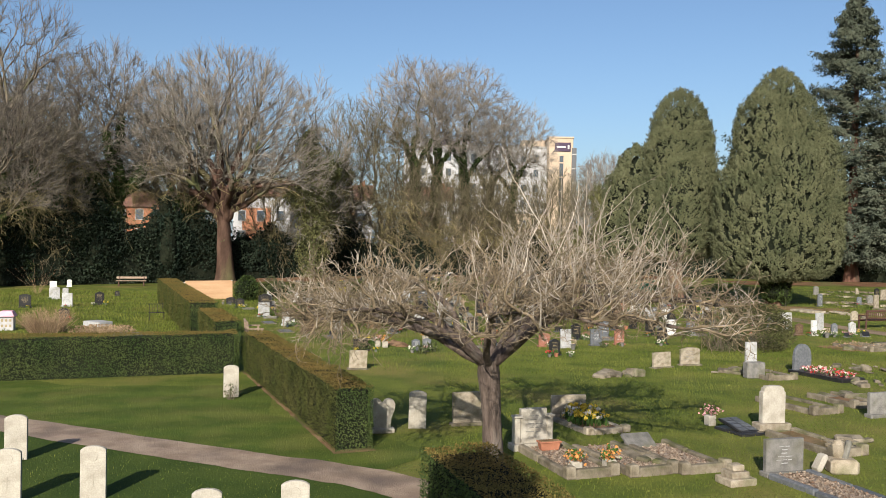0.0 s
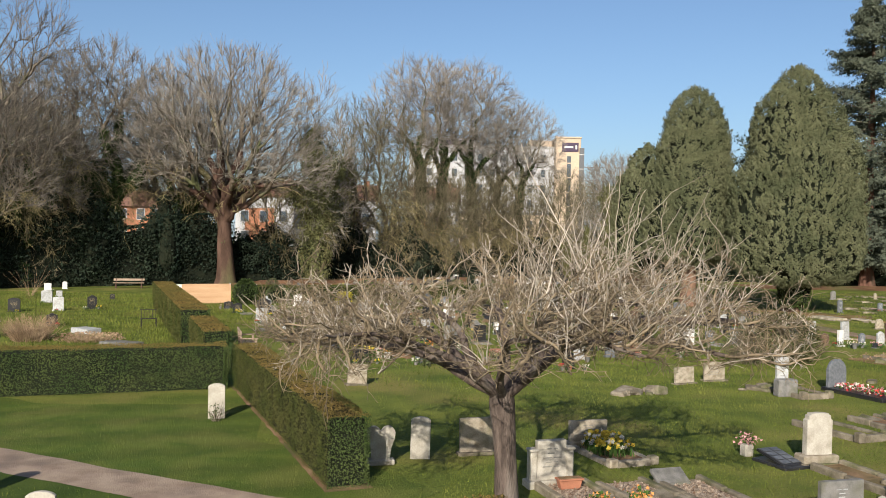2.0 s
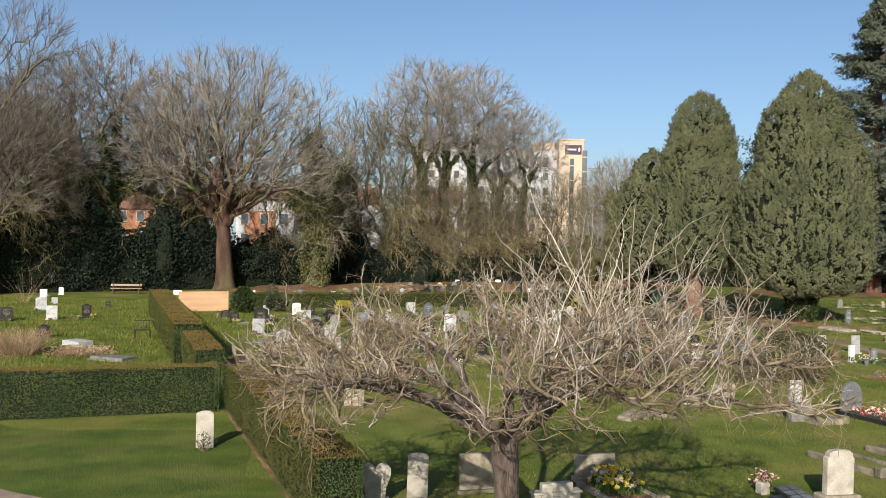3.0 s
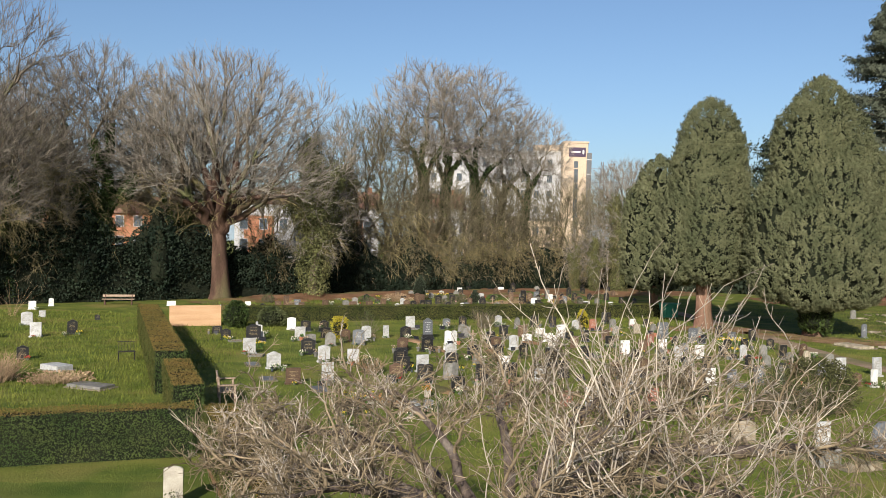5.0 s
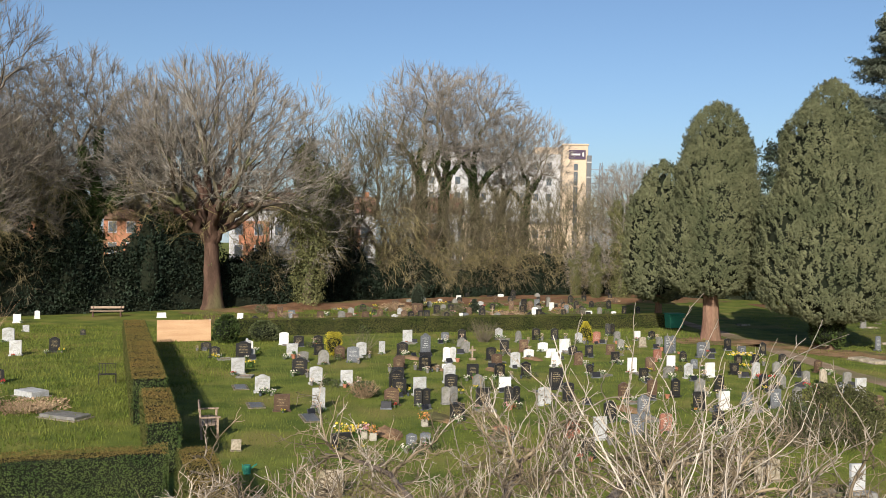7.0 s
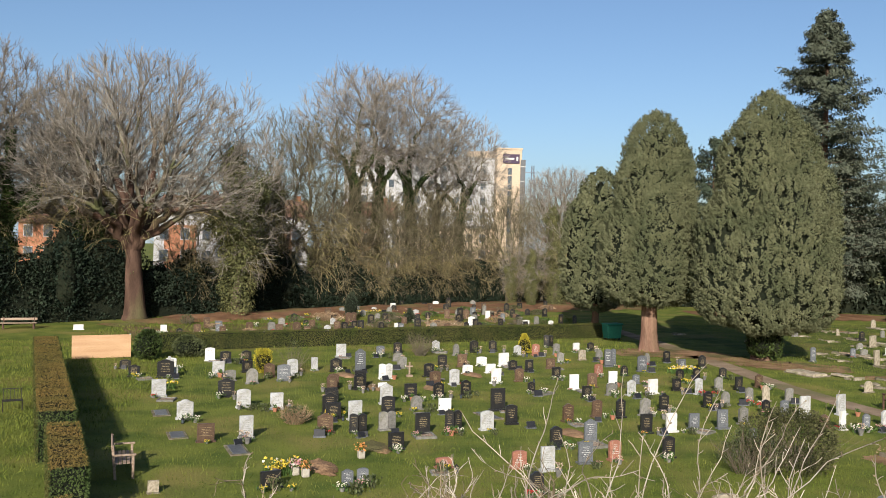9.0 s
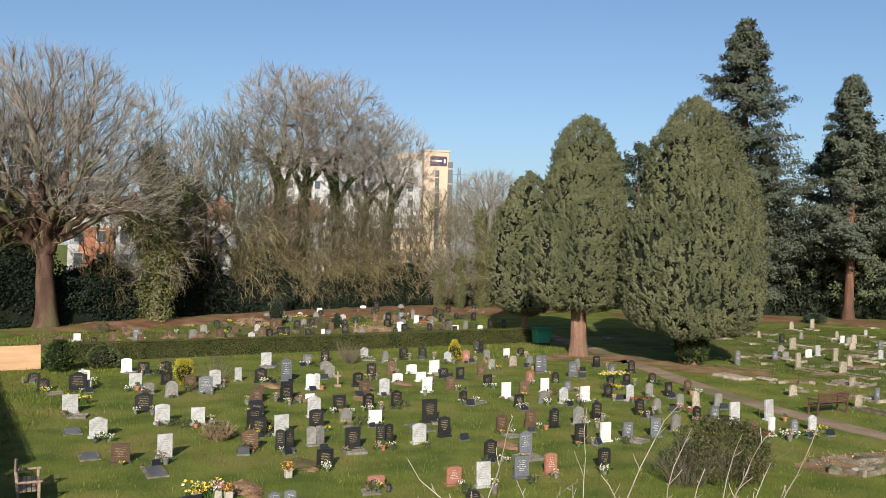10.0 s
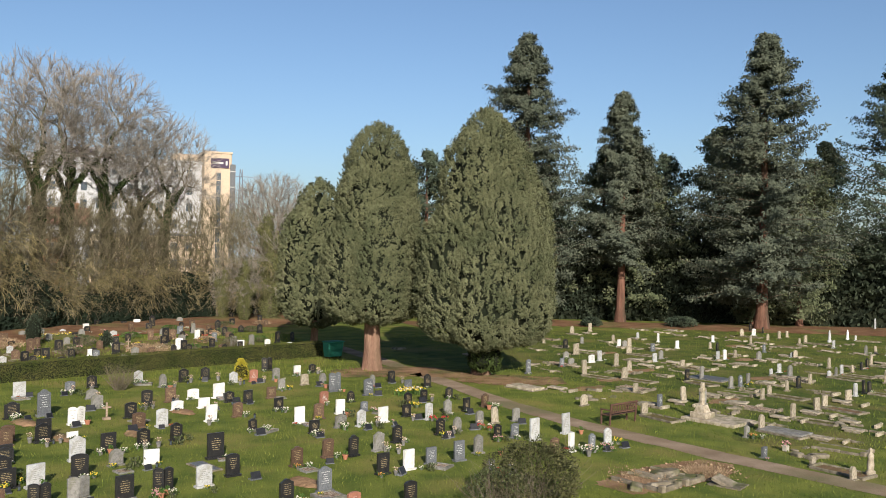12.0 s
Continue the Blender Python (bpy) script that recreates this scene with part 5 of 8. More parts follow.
def kerb_set():
    """Low stone kerbs round a grave, 0.8 by 1.9 m, running from the headstone's foot."""
    if "kerb" in protos:
        return protos["kerb"]
    e = thing("grave_kerb", "low mossy stone kerb set round a rough grave bed", "grave kerb", "kerbs of old graves")
    for x in (-0.4, 0.4):
        part("kerb_stone", block(x, -1.05, 0.03, 0.11, 1.9, 0.12, 0.02), "kerb", e)
    part("kerb_stone", block(0, -2.0, 0.03, 0.91, 0.12, 0.13, 0.02), "kerb", e)
    part("kerb_stone", block(0, -0.12, 0.05, 0.67, 0.12, 0.12, 0.02), "kerb", e)
    part("infill", block(0, -1.06, 0.02, 0.66, 1.74, 0.05, 0.01), "rough", e)
    e.matrix_basis = pose(0, -60, -5)
    protos["kerb"] = e
    return e


def cup(r0, r1, h, z=0.0, segments=10):
    bm = bmesh.new()
    bmesh.ops.create_cone(bm, cap_ends=True, segments=segments, radius1=r0, radius2=r1, depth=h, matrix=Matrix.Translation((0, 0, z + h / 2)))
    return bm


def ornament(kind):
    """Small things left on graves: vases, tablets, lanterns, pots, gravel beds and clipped plants."""
    if ("ornament", kind) in protos:
        return protos["ornament", kind]
    words = dict(vase=("flower_vase", "small grey stone flower vase on a grave", "vase"), plaque=("memorial_plaque", "small dark sloping memorial plaque in grass", "plaque"),
                 lantern=("grave_lantern", "small dark metal grave lantern in grass", "lantern"), terracotta_pot=("plant_pot", "small terracotta plant pot on a grave", "plant pot"),
                 gravel_bed=("gravel_bed", "small edged bed of pale grave gravel", "grave bed"), small_shrub=("grave_plant", "small green plant growing on a grave", "plant"))
    nm, label, cat = words[kind]
    rng = np.random.default_rng(len(kind) * 7)
    e = thing(nm, label, cat, "small things left on graves")
    if kind == "vase":
        part("body", cup(0.06, 0.085, 0.17), "grey", e)
        part("rim", cup(0.1, 0.1, 0.03, 0.17), "grey", e)
        P = np.stack([rng.normal(0, 0.05, 26), rng.normal(0, 0.05, 26), 0.22 + 0.14 * rng.random(26)], 1)
        tagged(link_mesh("faded_bloom", mesh_np("faded_bloom", *leaves(rng, P, 0.055, np.tile((0, 0, 0.6), (26, 1)), 1.0, 0.8), 4), "faded_petal", e), kind="stuff")
    elif kind == "plaque":
        part("tablet", block(0, 0, 0.12, 0.3, 0.04, 0.22, 0.008, 0, (-0.5, 0)), "black", e)
        part("base", block(0, 0.03, 0.02, 0.34, 0.2, 0.05, 0.008), "slate", e)
    elif kind == "lantern":
        part("base", cup(0.065, 0.065, 0.03), "iron", e)
        part("glass", cup(0.05, 0.05, 0.14, 0.03), "glass", e)
        part("roof", cup(0.075, 0.015, 0.07, 0.17), "iron", e)
    elif kind == "terracotta_pot":
        part("pot", cup(0.065, 0.095, 0.15), "terracotta", e)
        part("rim", cup(0.108, 0.108, 0.035, 0.14), "terracotta", e)
        P = np.stack([rng.normal(0, 0.06, 40), rng.normal(0, 0.06, 40), 0.18 + 0.12 * rng.random(40)], 1)
        tagged(link_mesh("leaf_tuft", mesh_np("leaf_tuft", *leaves(rng, P, 0.09, np.tile((0, 0, 1.0), (40, 1)), 0.8, 0.35), 4), "stem", e), kind="stuff")
    elif kind == "gravel_bed":
        for a, b, c, d in ((-0.3, 0, 0.06, 0.66), (0.3, 0, 0.06, 0.66), (0, 0.3, 0.54, 0.06), (0, -0.3, 0.54, 0.06)):
            part("edging", block(a, b, 0.03, c, d, 0.09, 0.01), "grey", e)
        part("infill", block(0, 0, 0.02, 0.55, 0.55, 0.05, 0.01), "gravel", e)
    else:
        P = np.stack([rng.normal(0, 0.09, 110), rng.normal(0, 0.09, 110), 0.02 + 0.24 * rng.random(110)], 1)
        tagged(link_mesh("leaf_tuft", mesh_np("leaf_tuft", *leaves(rng, P, 0.09, np.tile((0, 0, 0.8), (110, 1)), 0.9, 0.45), 4), "bush_leaf", e), kind="stuff")
        link_mesh("stem", mesh_np("stem", *tubes([(np.array([[(0, 0, -0.02), (0.01, 0, 0.1), (0, 0.01, 0.2)]]), np.full((1, 3), 0.012))], 5), 4), "bark", e)
    e.matrix_basis = pose(0, -60, -5)
    protos["ornament", kind] = e
    return e


place_rng = random.Random(5)
SHAPES = dict(black=("ogee", "camber", "flat", "ogee"), brown=("ogee", "camber", "flat"), slate=("camber", "flat", "ogee"), grey=("camber", "round", "ogee"),
              pale_grey=("camber", "flat", "ogee"), white=("flat", "camber"), red=("flat", "camber"), sandstone=("flat", "round", "shoulder", "camber"))


def graves(colour, shape, rows):
    """Headstones at x, y, of width and height; the tag adds flowers or a kerb set."""
    for x, y, w, h, extra in rows:
        s = place_rng.choice(SHAPES[colour]) if shape == "std" else shape
        old = colour == "sandstone"
        turn = 18 + place_rng.gauss(0, 5)
        at = pose(x, y, 0, place_rng.uniform(-4, 2) * (1.5 if old else 0.6), place_rng.uniform(-1, 1) * (3 if old else 0.8), turn)
        copy_thing(headstone(colour, s), at @ Matrix.Diagonal((w, 1, h, 1)))
        if extra.startswith("f"):
            for i in range(place_rng.choice((1, 2, 2, 3))):
                off = pose(x, y, 0, rz=turn) @ Vector((place_rng.uniform(-0.4, 0.4), -0.3 - 0.2 * i, 0))
                copy_thing(flowers(extra if i != 1 else place_rng.choice(("fw", "fw", extra))), pose(off.x, off.y, 0, rz=place_rng.uniform(0, 360)) @ Matrix.Scale(place_rng.uniform(0.6, 0.95), 4))
        elif extra == "" and not old and 25 < y < 66 and place_rng.random() < 0.75:
            off = pose(x, y, 0, rz=turn) @ Vector((place_rng.uniform(-0.35, 0.35), -0.28, 0))
            copy_thing(flowers(place_rng.choice(("fw", "fp", "fw", "fy", "fr"))), pose(off.x, off.y, 0, rz=place_rng.uniform(0, 360)) @ Matrix.Scale(place_rng.uniform(0.4, 0.7), 4))
        if not old and 25 < y < 66 and -16 < x < 22:
            for i in range(place_rng.choice((0, 1, 1, 2, 3))):
                off = pose(x, y, 0, rz=turn) @ Vector((place_rng.uniform(-0.5, 0.5), place_rng.uniform(-0.95, -0.22), 0))
                copy_thing(ornament(place_rng.choice(("vase", "vase", "plaque", "plaque", "lantern", "small_shrub", "small_shrub", "gravel_bed", "terracotta_pot"))),
                           pose(off.x, off.y, 0, rz=turn + place_rng.uniform(-25, 25)) @ Matrix.Scale(place_rng.uniform(0.75, 1.25), 4))
        if extra == "kerb":
            copy_thing(kerb_set(), pose(x, y, 0, rz=turn))


graves("brown", "std", [
    (-5.9, 35.8, 0.59, 0.6, ""), (-2.2, 37.2, 0.59, 0.68, ""), (16, 38.8, 0.44, 0.54, ""), (6.6, 39.6, 0.48, 0.68, "fo"),
    (7.9, 40.5, 0.46, 0.67, ""), (-2.6, 45.6, 0.51, 0.65, ""), (-2.6, 46.5, 0.52, 0.6, ""), (9.3, 47.3, 0.51, 0.68, ""),
    (2, 47.6, 0.57, 0.63, ""), (17.5, 48, 0.45, 0.64, "fw"), (6.1, 48.8, 0.51, 0.63, "fw"), (-5.8, 49, 0.55, 0.68, ""),
    (8.4, 53.1, 0.52, 0.55, ""), (3.7, 53.3, 0.56, 0.69, ""), (-3.5, 75.2, 0.56, 0.99, ""), (15.7, 92.9, 0.45, 0.64, ""),
])
graves("slate", "book", [
    (11.9, 54.2, 0.67, 0.99, ""),
])
graves("slate", "std", [
    (-1.1, 31, 0.34, 0.44, "fw"), (-0.7, 31.1, 0.34, 0.45, "fp"), (5.9, 33.5, 0.51, 0.65, ""), (22.9, 35.6, 0.3, 0.41, ""),
    (6.7, 36.3, 0.5, 0.78, ""), (12.6, 37.1, 0.32, 0.38, ""), (11, 38.5, 0.45, 0.58, ""), (12.1, 38.6, 0.45, 0.71, ""),
    (17.6, 38.8, 0.31, 0.59, "fp"), (15.7, 41.4, 0.42, 0.58, "fw"), (25.6, 45.4, 0.34, 0.65, ""), (-5, 48, 0.65, 0.77, ""),
    (11.7, 48.5, 0.38, 0.46, "fp"), (34.4, 49.8, 0.3, 0.64, ""), (-1.6, 51.2, 0.6, 1.15, ""), (-1.6, 52, 0.48, 0.8, ""),
    (13.2, 52.6, 0.6, 0.85, ""), (15.6, 53.4, 0.5, 0.59, "fy"), (-0.7, 57.1, 0.52, 0.61, "fw"), (24.9, 57.5, 0.4, 0.89, ""),
    (28.6, 59.8, 0.39, 0.59, ""), (48.9, 63.5, 0.32, 0.62, ""),
])
graves("slate", "std", [
    (40.4, 66.2, 0.46, 0.61, ""),
])
graves("pale_grey", "std", [
    (-21.5, 47.6, 0.6, 0.76, ""),
    (-26.2, 57.7, 0.4, 0.42, ""),
    (4.6, 32.6, 0.46, 0.72, ""), (-4.7, 36.3, 0.49, 0.76, "fp"), (3.4, 38, 0.54, 0.69, ""), (-7.4, 39.3, 0.63, 0.71, "fw"),
    (18.7, 39.4, 0.37, 0.61, "fy"), (-1.3, 39.5, 0.57, 0.71, ""), (16.2, 40.7, 0.51, 0.88, ""), (-4.4, 41.3, 0.54, 0.64, ""),
    (18.1, 41.5, 0.48, 0.83, ""), (-5.7, 41.5, 0.58, 0.73, ""), (-0.2, 42.6, 0.56, 0.84, ""), (-9.5, 43.6, 0.62, 0.72, ""),
    (38.1, 45.2, 0.3, 0.72, ""), (10.6, 45.3, 0.49, 0.7, "fw"), (13.8, 45.8, 0.41, 0.74, "fr"),
    (2.9, 47.6, 0.53, 0.73, ""), (-8.2, 49, 0.6, 0.73, "fw"), (-4.8, 49.7, 0.56, 0.8, ""), (42.7, 51.3, 0.3, 0.42, "kerb"),
    (-3.9, 51.3, 0.35, 0.67, ""), (44.4, 51.9, 0.34, 0.65, "kerb"),
])
graves("pale_grey", "std", [
    (39.6, 52.9, 0.3, 0.42, "kerb"), (-24.7, 52.9, 0.67, 0.78, ""), (41.1, 53.8, 0.38, 0.58, ""),
    (-2.9, 56.6, 0.62, 0.73, ""), (7.4, 58.5, 0.51, 0.61, ""), (2.6, 59.8, 0.51, 0.66, "fw"), (41.6, 60.2, 0.42, 0.64, ""),
    (48.5, 60.2, 0.44, 0.42, ""), (36.4, 60.5, 0.41, 0.63, ""), (32.9, 62, 0.41, 0.71, ""), (57.2, 64.5, 0.39, 0.66, ""),
    (-4.6, 68.1, 0.49, 0.67, ""), (76.5, 77.1, 0.31, 1.31, ""),
])
graves("black", "book", [
    (-1.1, 37.4, 0.6, 0.64, ""), (2.2, 37.8, 0.59, 0.73, "fp"), (10, 62.6, 0.64, 0.81, ""),
])
graves("black", "round", [
    (11.8, 51, 0.4, 0.54, ""), (12.5, 87.7, 0.52, 0.6, ""),
])
graves("black", "std", [
    (3.9, 30.3, 0.43, 0.61, "fr"), (-3.1, 30.7, 0.61, 0.46, "fy"), (8.7, 34.3, 0.44, 0.68, "fw"), (0.2, 35, 0.55, 0.56, "fw"),
    (5.4, 35.6, 0.47, 0.68, "fw"), (1.1, 37.2, 0.57, 0.74, ""), (9, 37.7, 0.5, 0.7, "fo"), (4.4, 39, 0.49, 0.72, ""),
    (-2.1, 39.6, 0.6, 0.6, "fy"), (-18.2, 40, 0.51, 0.59, ""), (-0.1, 40.3, 0.56, 0.74, "fy"), (8.8, 40.4, 0.42, 0.76, ""),
    (-2.3, 40.5, 0.62, 0.8, "fy"), (14.9, 41.3, 0.37, 0.62, "fp"), (4.2, 41.5, 0.65, 0.89, ""), (11, 42, 0.45, 0.69, ""),
    (-2.4, 42.8, 0.59, 0.56, ""), (13.1, 42.8, 0.47, 0.67, ""), (0.8, 43.6, 0.58, 0.68, "fw"), (-6.8, 43.7, 0.72, 0.78, "fw"),
    (-2.5, 43.9, 0.58, 0.42, ""), (2, 44.2, 0.52, 0.66, "fw"),
])
graves("black", "std", [
    (8.4, 44.5, 0.47, 0.54, "fw"), (3.2, 44.8, 0.49, 0.68, ""), (6.2, 45.7, 0.38, 0.5, "fw"), (39.7, 45.7, 0.3, 0.68, "kerb"),
    (39.4, 45.8, 0.3, 0.74, ""), (-1.4, 45.9, 0.61, 0.71, ""), (-23.3, 46.4, 0.65, 0.75, ""), (-1.4, 46.6, 0.58, 0.75, ""),
    (13.1, 46.7, 0.47, 0.55, ""), (16.2, 47.2, 0.44, 0.62, ""), (37.3, 48.4, 0.47, 0.7, ""), (-10.5, 48.4, 0.81, 0.87, ""),
    (-12, 48.6, 0.54, 0.57, "fy"), (-20.3, 49.1, 0.55, 0.79, "fy"), (14.1, 49.3, 0.45, 0.64, "fy"), (1.8, 49.8, 0.55, 0.67, ""),
    (8.1, 49.9, 0.54, 0.56, "fw"), (15.3, 50.3, 0.41, 0.55, ""), (-7.1, 50.5, 0.57, 0.55, ""), (16.8, 50.7, 0.42, 0.56, "fw"),
    (-2.8, 51, 0.64, 0.7, "fw"), (-13.2, 51.2, 0.57, 0.44, ""),
])
graves("black", "std", [
    (-2.8, 51.3, 0.53, 0.67, "fw"), (7.1, 52.1, 0.5, 0.61, ""), (32.5, 52.1, 0.35, 0.73, "kerb"), (2.6, 52.4, 0.54, 0.77, "fy"),
    (6.3, 52.5, 0.5, 0.53, "fw"), (47.8, 53.4, 0.4, 0.53, ""), (-8.8, 53.8, 0.62, 0.59, ""), (49, 54, 0.32, 0.69, ""),
    (17, 54.2, 0.45, 0.73, ""), (-7.8, 54.3, 0.56, 0.59, ""), (15.8, 56.6, 0.46, 0.63, ""), (-22.3, 56.8, 0.32, 0.34, ""),
    (0.3, 58.6, 0.55, 0.66, ""), (4.9, 59.5, 0.58, 0.74, ""), (6.1, 60.1, 0.53, 0.69, ""), (12.4, 61.2, 0.49, 0.54, "fw"),
    (45.6, 65, 0.33, 0.71, ""), (-4, 67.7, 0.56, 0.25, ""), (-2.5, 68.1, 0.5, 0.34, ""), (-1.4, 69.2, 0.51, 0.42, ""),
    (34.6, 69.5, 0.46, 0.75, ""), (-3.5, 69.7, 0.51, 0.76, ""),
])
graves("black", "std", [
    (6.4, 71.2, 0.48, 0.38, ""), (-2.4, 71.5, 0.53, 0.72, ""), (-0.9, 72, 0.46, 0.59, ""), (8.9, 72.3, 0.41, 0.63, ""),
    (7.6, 72.7, 0.49, 0.47, ""), (10.1, 73.1, 0.42, 0.72, ""), (6.4, 74.7, 0.51, 0.72, ""), (13.8, 78.2, 0.46, 0.89, ""),
    (15.1, 78.8, 0.38, 0.81, ""), (-0.7, 78.9, 0.52, 0.66, ""), (10.4, 79.3, 0.46, 0.71, ""), (2, 79.5, 0.44, 0.59, ""),
    (5.6, 80.4, 0.55, 1.13, ""), (7, 81.8, 0.47, 0.72, ""), (9.5, 84.6, 0.49, 0.66, ""), (13.9, 86.3, 0.52, 0.79, ""),
    (10.4, 87, 0.51, 1.17, ""), (5.3, 91.2, 0.53, 1.3, ""), (12.6, 93.5, 0.56, 0.75, ""), (0.8, 95.4, 0.54, 0.62, "fy"),
    (3.1, 95.7, 0.55, 0.42, "fy"), (15.8, 96.8, 0.47, 0.79, ""),
])
graves("black", "std", [
    (13.8, 102.2, 0.49, 0.71, ""), (17, 105.8, 0.52, 0.74, ""),
])
graves("grey", "book", [
    (-0.1, 37.8, 0.61, 0.66, ""),
])
graves("grey", "round", [
    (1, 41.5, 0.51, 0.56, ""),
])
graves("grey", "std", [
    (24.8, 38.6, 0.3, 0.5, "fo"), (13.2, 39.4, 0.43, 0.69, ""), (9.9, 40.9, 0.52, 0.7, "fw"), (14, 43.2, 0.43, 0.6, ""),
    (15.2, 43.6, 0.4, 0.71, "fr"), (17.3, 44.4, 0.41, 0.59, ""), (9.7, 45.3, 0.58, 0.56, "fw"), (15.1, 46.8, 0.43, 0.66, ""),
    (-6.3, 47.1, 0.58, 0.7, ""), (-7.4, 47.8, 0.53, 0.51, ""), (33.3, 49.3, 0.33, 0.69, ""), (35.5, 50.4, 0.31, 0.65, ""),
    (43.6, 51.6, 0.3, 0.57, ""), (0.5, 52.4, 0.58, 0.63, ""), (14.2, 55.1, 0.38, 0.67, ""), (0.3, 55.2, 0.62, 0.48, ""),
    (9.4, 55.5, 0.43, 0.59, "fy"), (11.8, 56.4, 0.48, 0.67, ""), (3.7, 57.9, 0.43, 0.7, ""), (9.8, 58.9, 0.46, 0.69, ""),
    (37.9, 61.8, 0.51, 0.64, ""), (38, 72.6, 0.39, 0.56, ""),
])
graves("grey", "std", [
    (-0.4, 84.2, 0.56, 0.8, ""), (8.4, 87.3, 0.41, 0.87, ""), (8.1, 96.1, 0.68, 0.75, ""),
])
graves("red", "std", [
    (3.8, 32.9, 0.49, 0.53, ""), (1.6, 32.9, 0.55, 0.31, ""), (6.9, 33.9, 0.45, 0.63, ""), (10.4, 50.7, 0.5, 0.64, ""),
    (8.5, 58.6, 0.52, 0.68, ""),
])
graves("sandstone", "flat", [
    (0.6, 18.5, 0.74, 0.73, ""), (-2.7, 26.2, 0.61, 0.61, ""), (7.1, 27.7, 0.78, 0.52, ""),
])
graves("sandstone", "round", [
    (23.5, 32.2, 0.3, 0.45, ""),
])
graves("sandstone", "std", [
    (8.2, 28.4, 0.76, 0.61, ""), (-6, 30.2, 0.3, 0.32, ""), (23.7, 34.1, 0.3, 0.32, "kerb"), (26.5, 39.6, 0.38, 0.67, "kerb"),
    (29.8, 41.2, 0.43, 0.72, "kerb"), (32.5, 42.4, 0.4, 0.65, ""), (33.6, 43, 0.41, 0.61, "kerb"), (23.7, 44, 0.43, 0.57, "kerb"),
    (16.2, 44.2, 0.41, 0.72, ""), (32.3, 45.8, 0.37, 0.58, ""), (27.8, 46.4, 0.36, 0.79, ""), (33.7, 46.8, 0.38, 0.54, "kerb"),
    (22.3, 46.9, 0.57, 0.55, ""), (35.7, 47.6, 0.3, 0.62, ""), (39.2, 49.4, 0.38, 0.6, ""), (46, 52.5, 0.31, 0.51, ""),
    (29.4, 53.9, 0.63, 0.73, "kerb"), (50.4, 54.9, 0.33, 0.71, "kerb"), (27.9, 55.9, 0.43, 0.96, "kerb"), (10.9, 56.7, 0.51, 0.61, ""),
    (36.4, 57.5, 0.47, 0.52, "kerb"), (32.3, 59.1, 0.47, 0.89, ""),
])
graves("sandstone", "std", [
    (44.6, 59.5, 0.43, 0.57, ""), (44.1, 61.3, 0.35, 0.58, ""), (37.4, 65, 0.62, 0.59, "kerb"), (33.2, 65.6, 0.7, 0.83, ""),
    (57.1, 68.1, 0.41, 0.49, ""), (58.1, 68.4, 0.47, 0.69, "kerb"), (52.3, 68.7, 0.3, 0.77, ""), (56.5, 71.2, 0.43, 0.61, ""),
    (58.8, 72.2, 0.44, 0.73, ""), (60.5, 73, 0.33, 0.63, ""), (34.8, 73.3, 0.3, 0.56, ""), (56.8, 74.8, 0.56, 0.74, "kerb"),
    (41.5, 80, 0.55, 0.78, ""), (44.5, 81.7, 0.51, 0.87, ""),
])
graves("white", "book", [
    (-0.3, 49, 0.67, 0.73, ""),
])
graves("white", "std", [
    (10, 38, 0.47, 0.68, ""), (16.6, 38.6, 0.31, 0.71, "fw"), (2.1, 41.4, 0.55, 0.49, ""), (11.7, 45.8, 0.55, 0.67, ""),
    (-0.4, 46.1, 0.44, 0.3, ""), (8.3, 46.6, 0.5, 0.71, ""), (4.9, 48.1, 0.55, 0.71, ""),
    (10.5, 48.2, 0.47, 0.65, ""), (-10.9, 50.9, 0.57, 0.6, "fw"), (3.8, 51, 0.58, 0.45, ""), (5, 51.4, 0.59, 0.46, ""),
    (4.8, 53.9, 0.63, 0.49, ""), (6, 53.9, 0.69, 0.71, ""), (-9.7, 54.2, 0.56, 0.71, ""),
    (11.3, 60.3, 0.48, 0.59, "fp"), (42.4, 60.4, 0.34, 0.73, ""),
    (31.8, 61.3, 0.65, 0.54, ""), (-29.4, 62.7, 0.53, 0.59, ""),
])
graves("white", "std", [
    (-29.6, 65.8, 0.37, 0.57, ""), (43.7, 67.5, 0.38, 0.63, ""), (-21.7, 68.4, 0.7, 0.38, ""), (64.7, 69, 0.3, 0.51, "kerb"),
    (39.4, 69.3, 0.48, 0.63, "kerb"), (50.2, 71, 0.36, 0.59, ""), (45.2, 72, 0.3, 0.77, ""), (0.2, 72.7, 0.31, 0.45, ""),
    (14.1, 75.2, 0.45, 0.34, ""), (58.8, 75.5, 0.57, 0.65, ""), (8.2, 82.5, 0.48, 0.73, ""), (-0.1, 90, 0.55, 0.72, ""),
    (4.3, 96.7, 0.67, 0.53, ""),
])


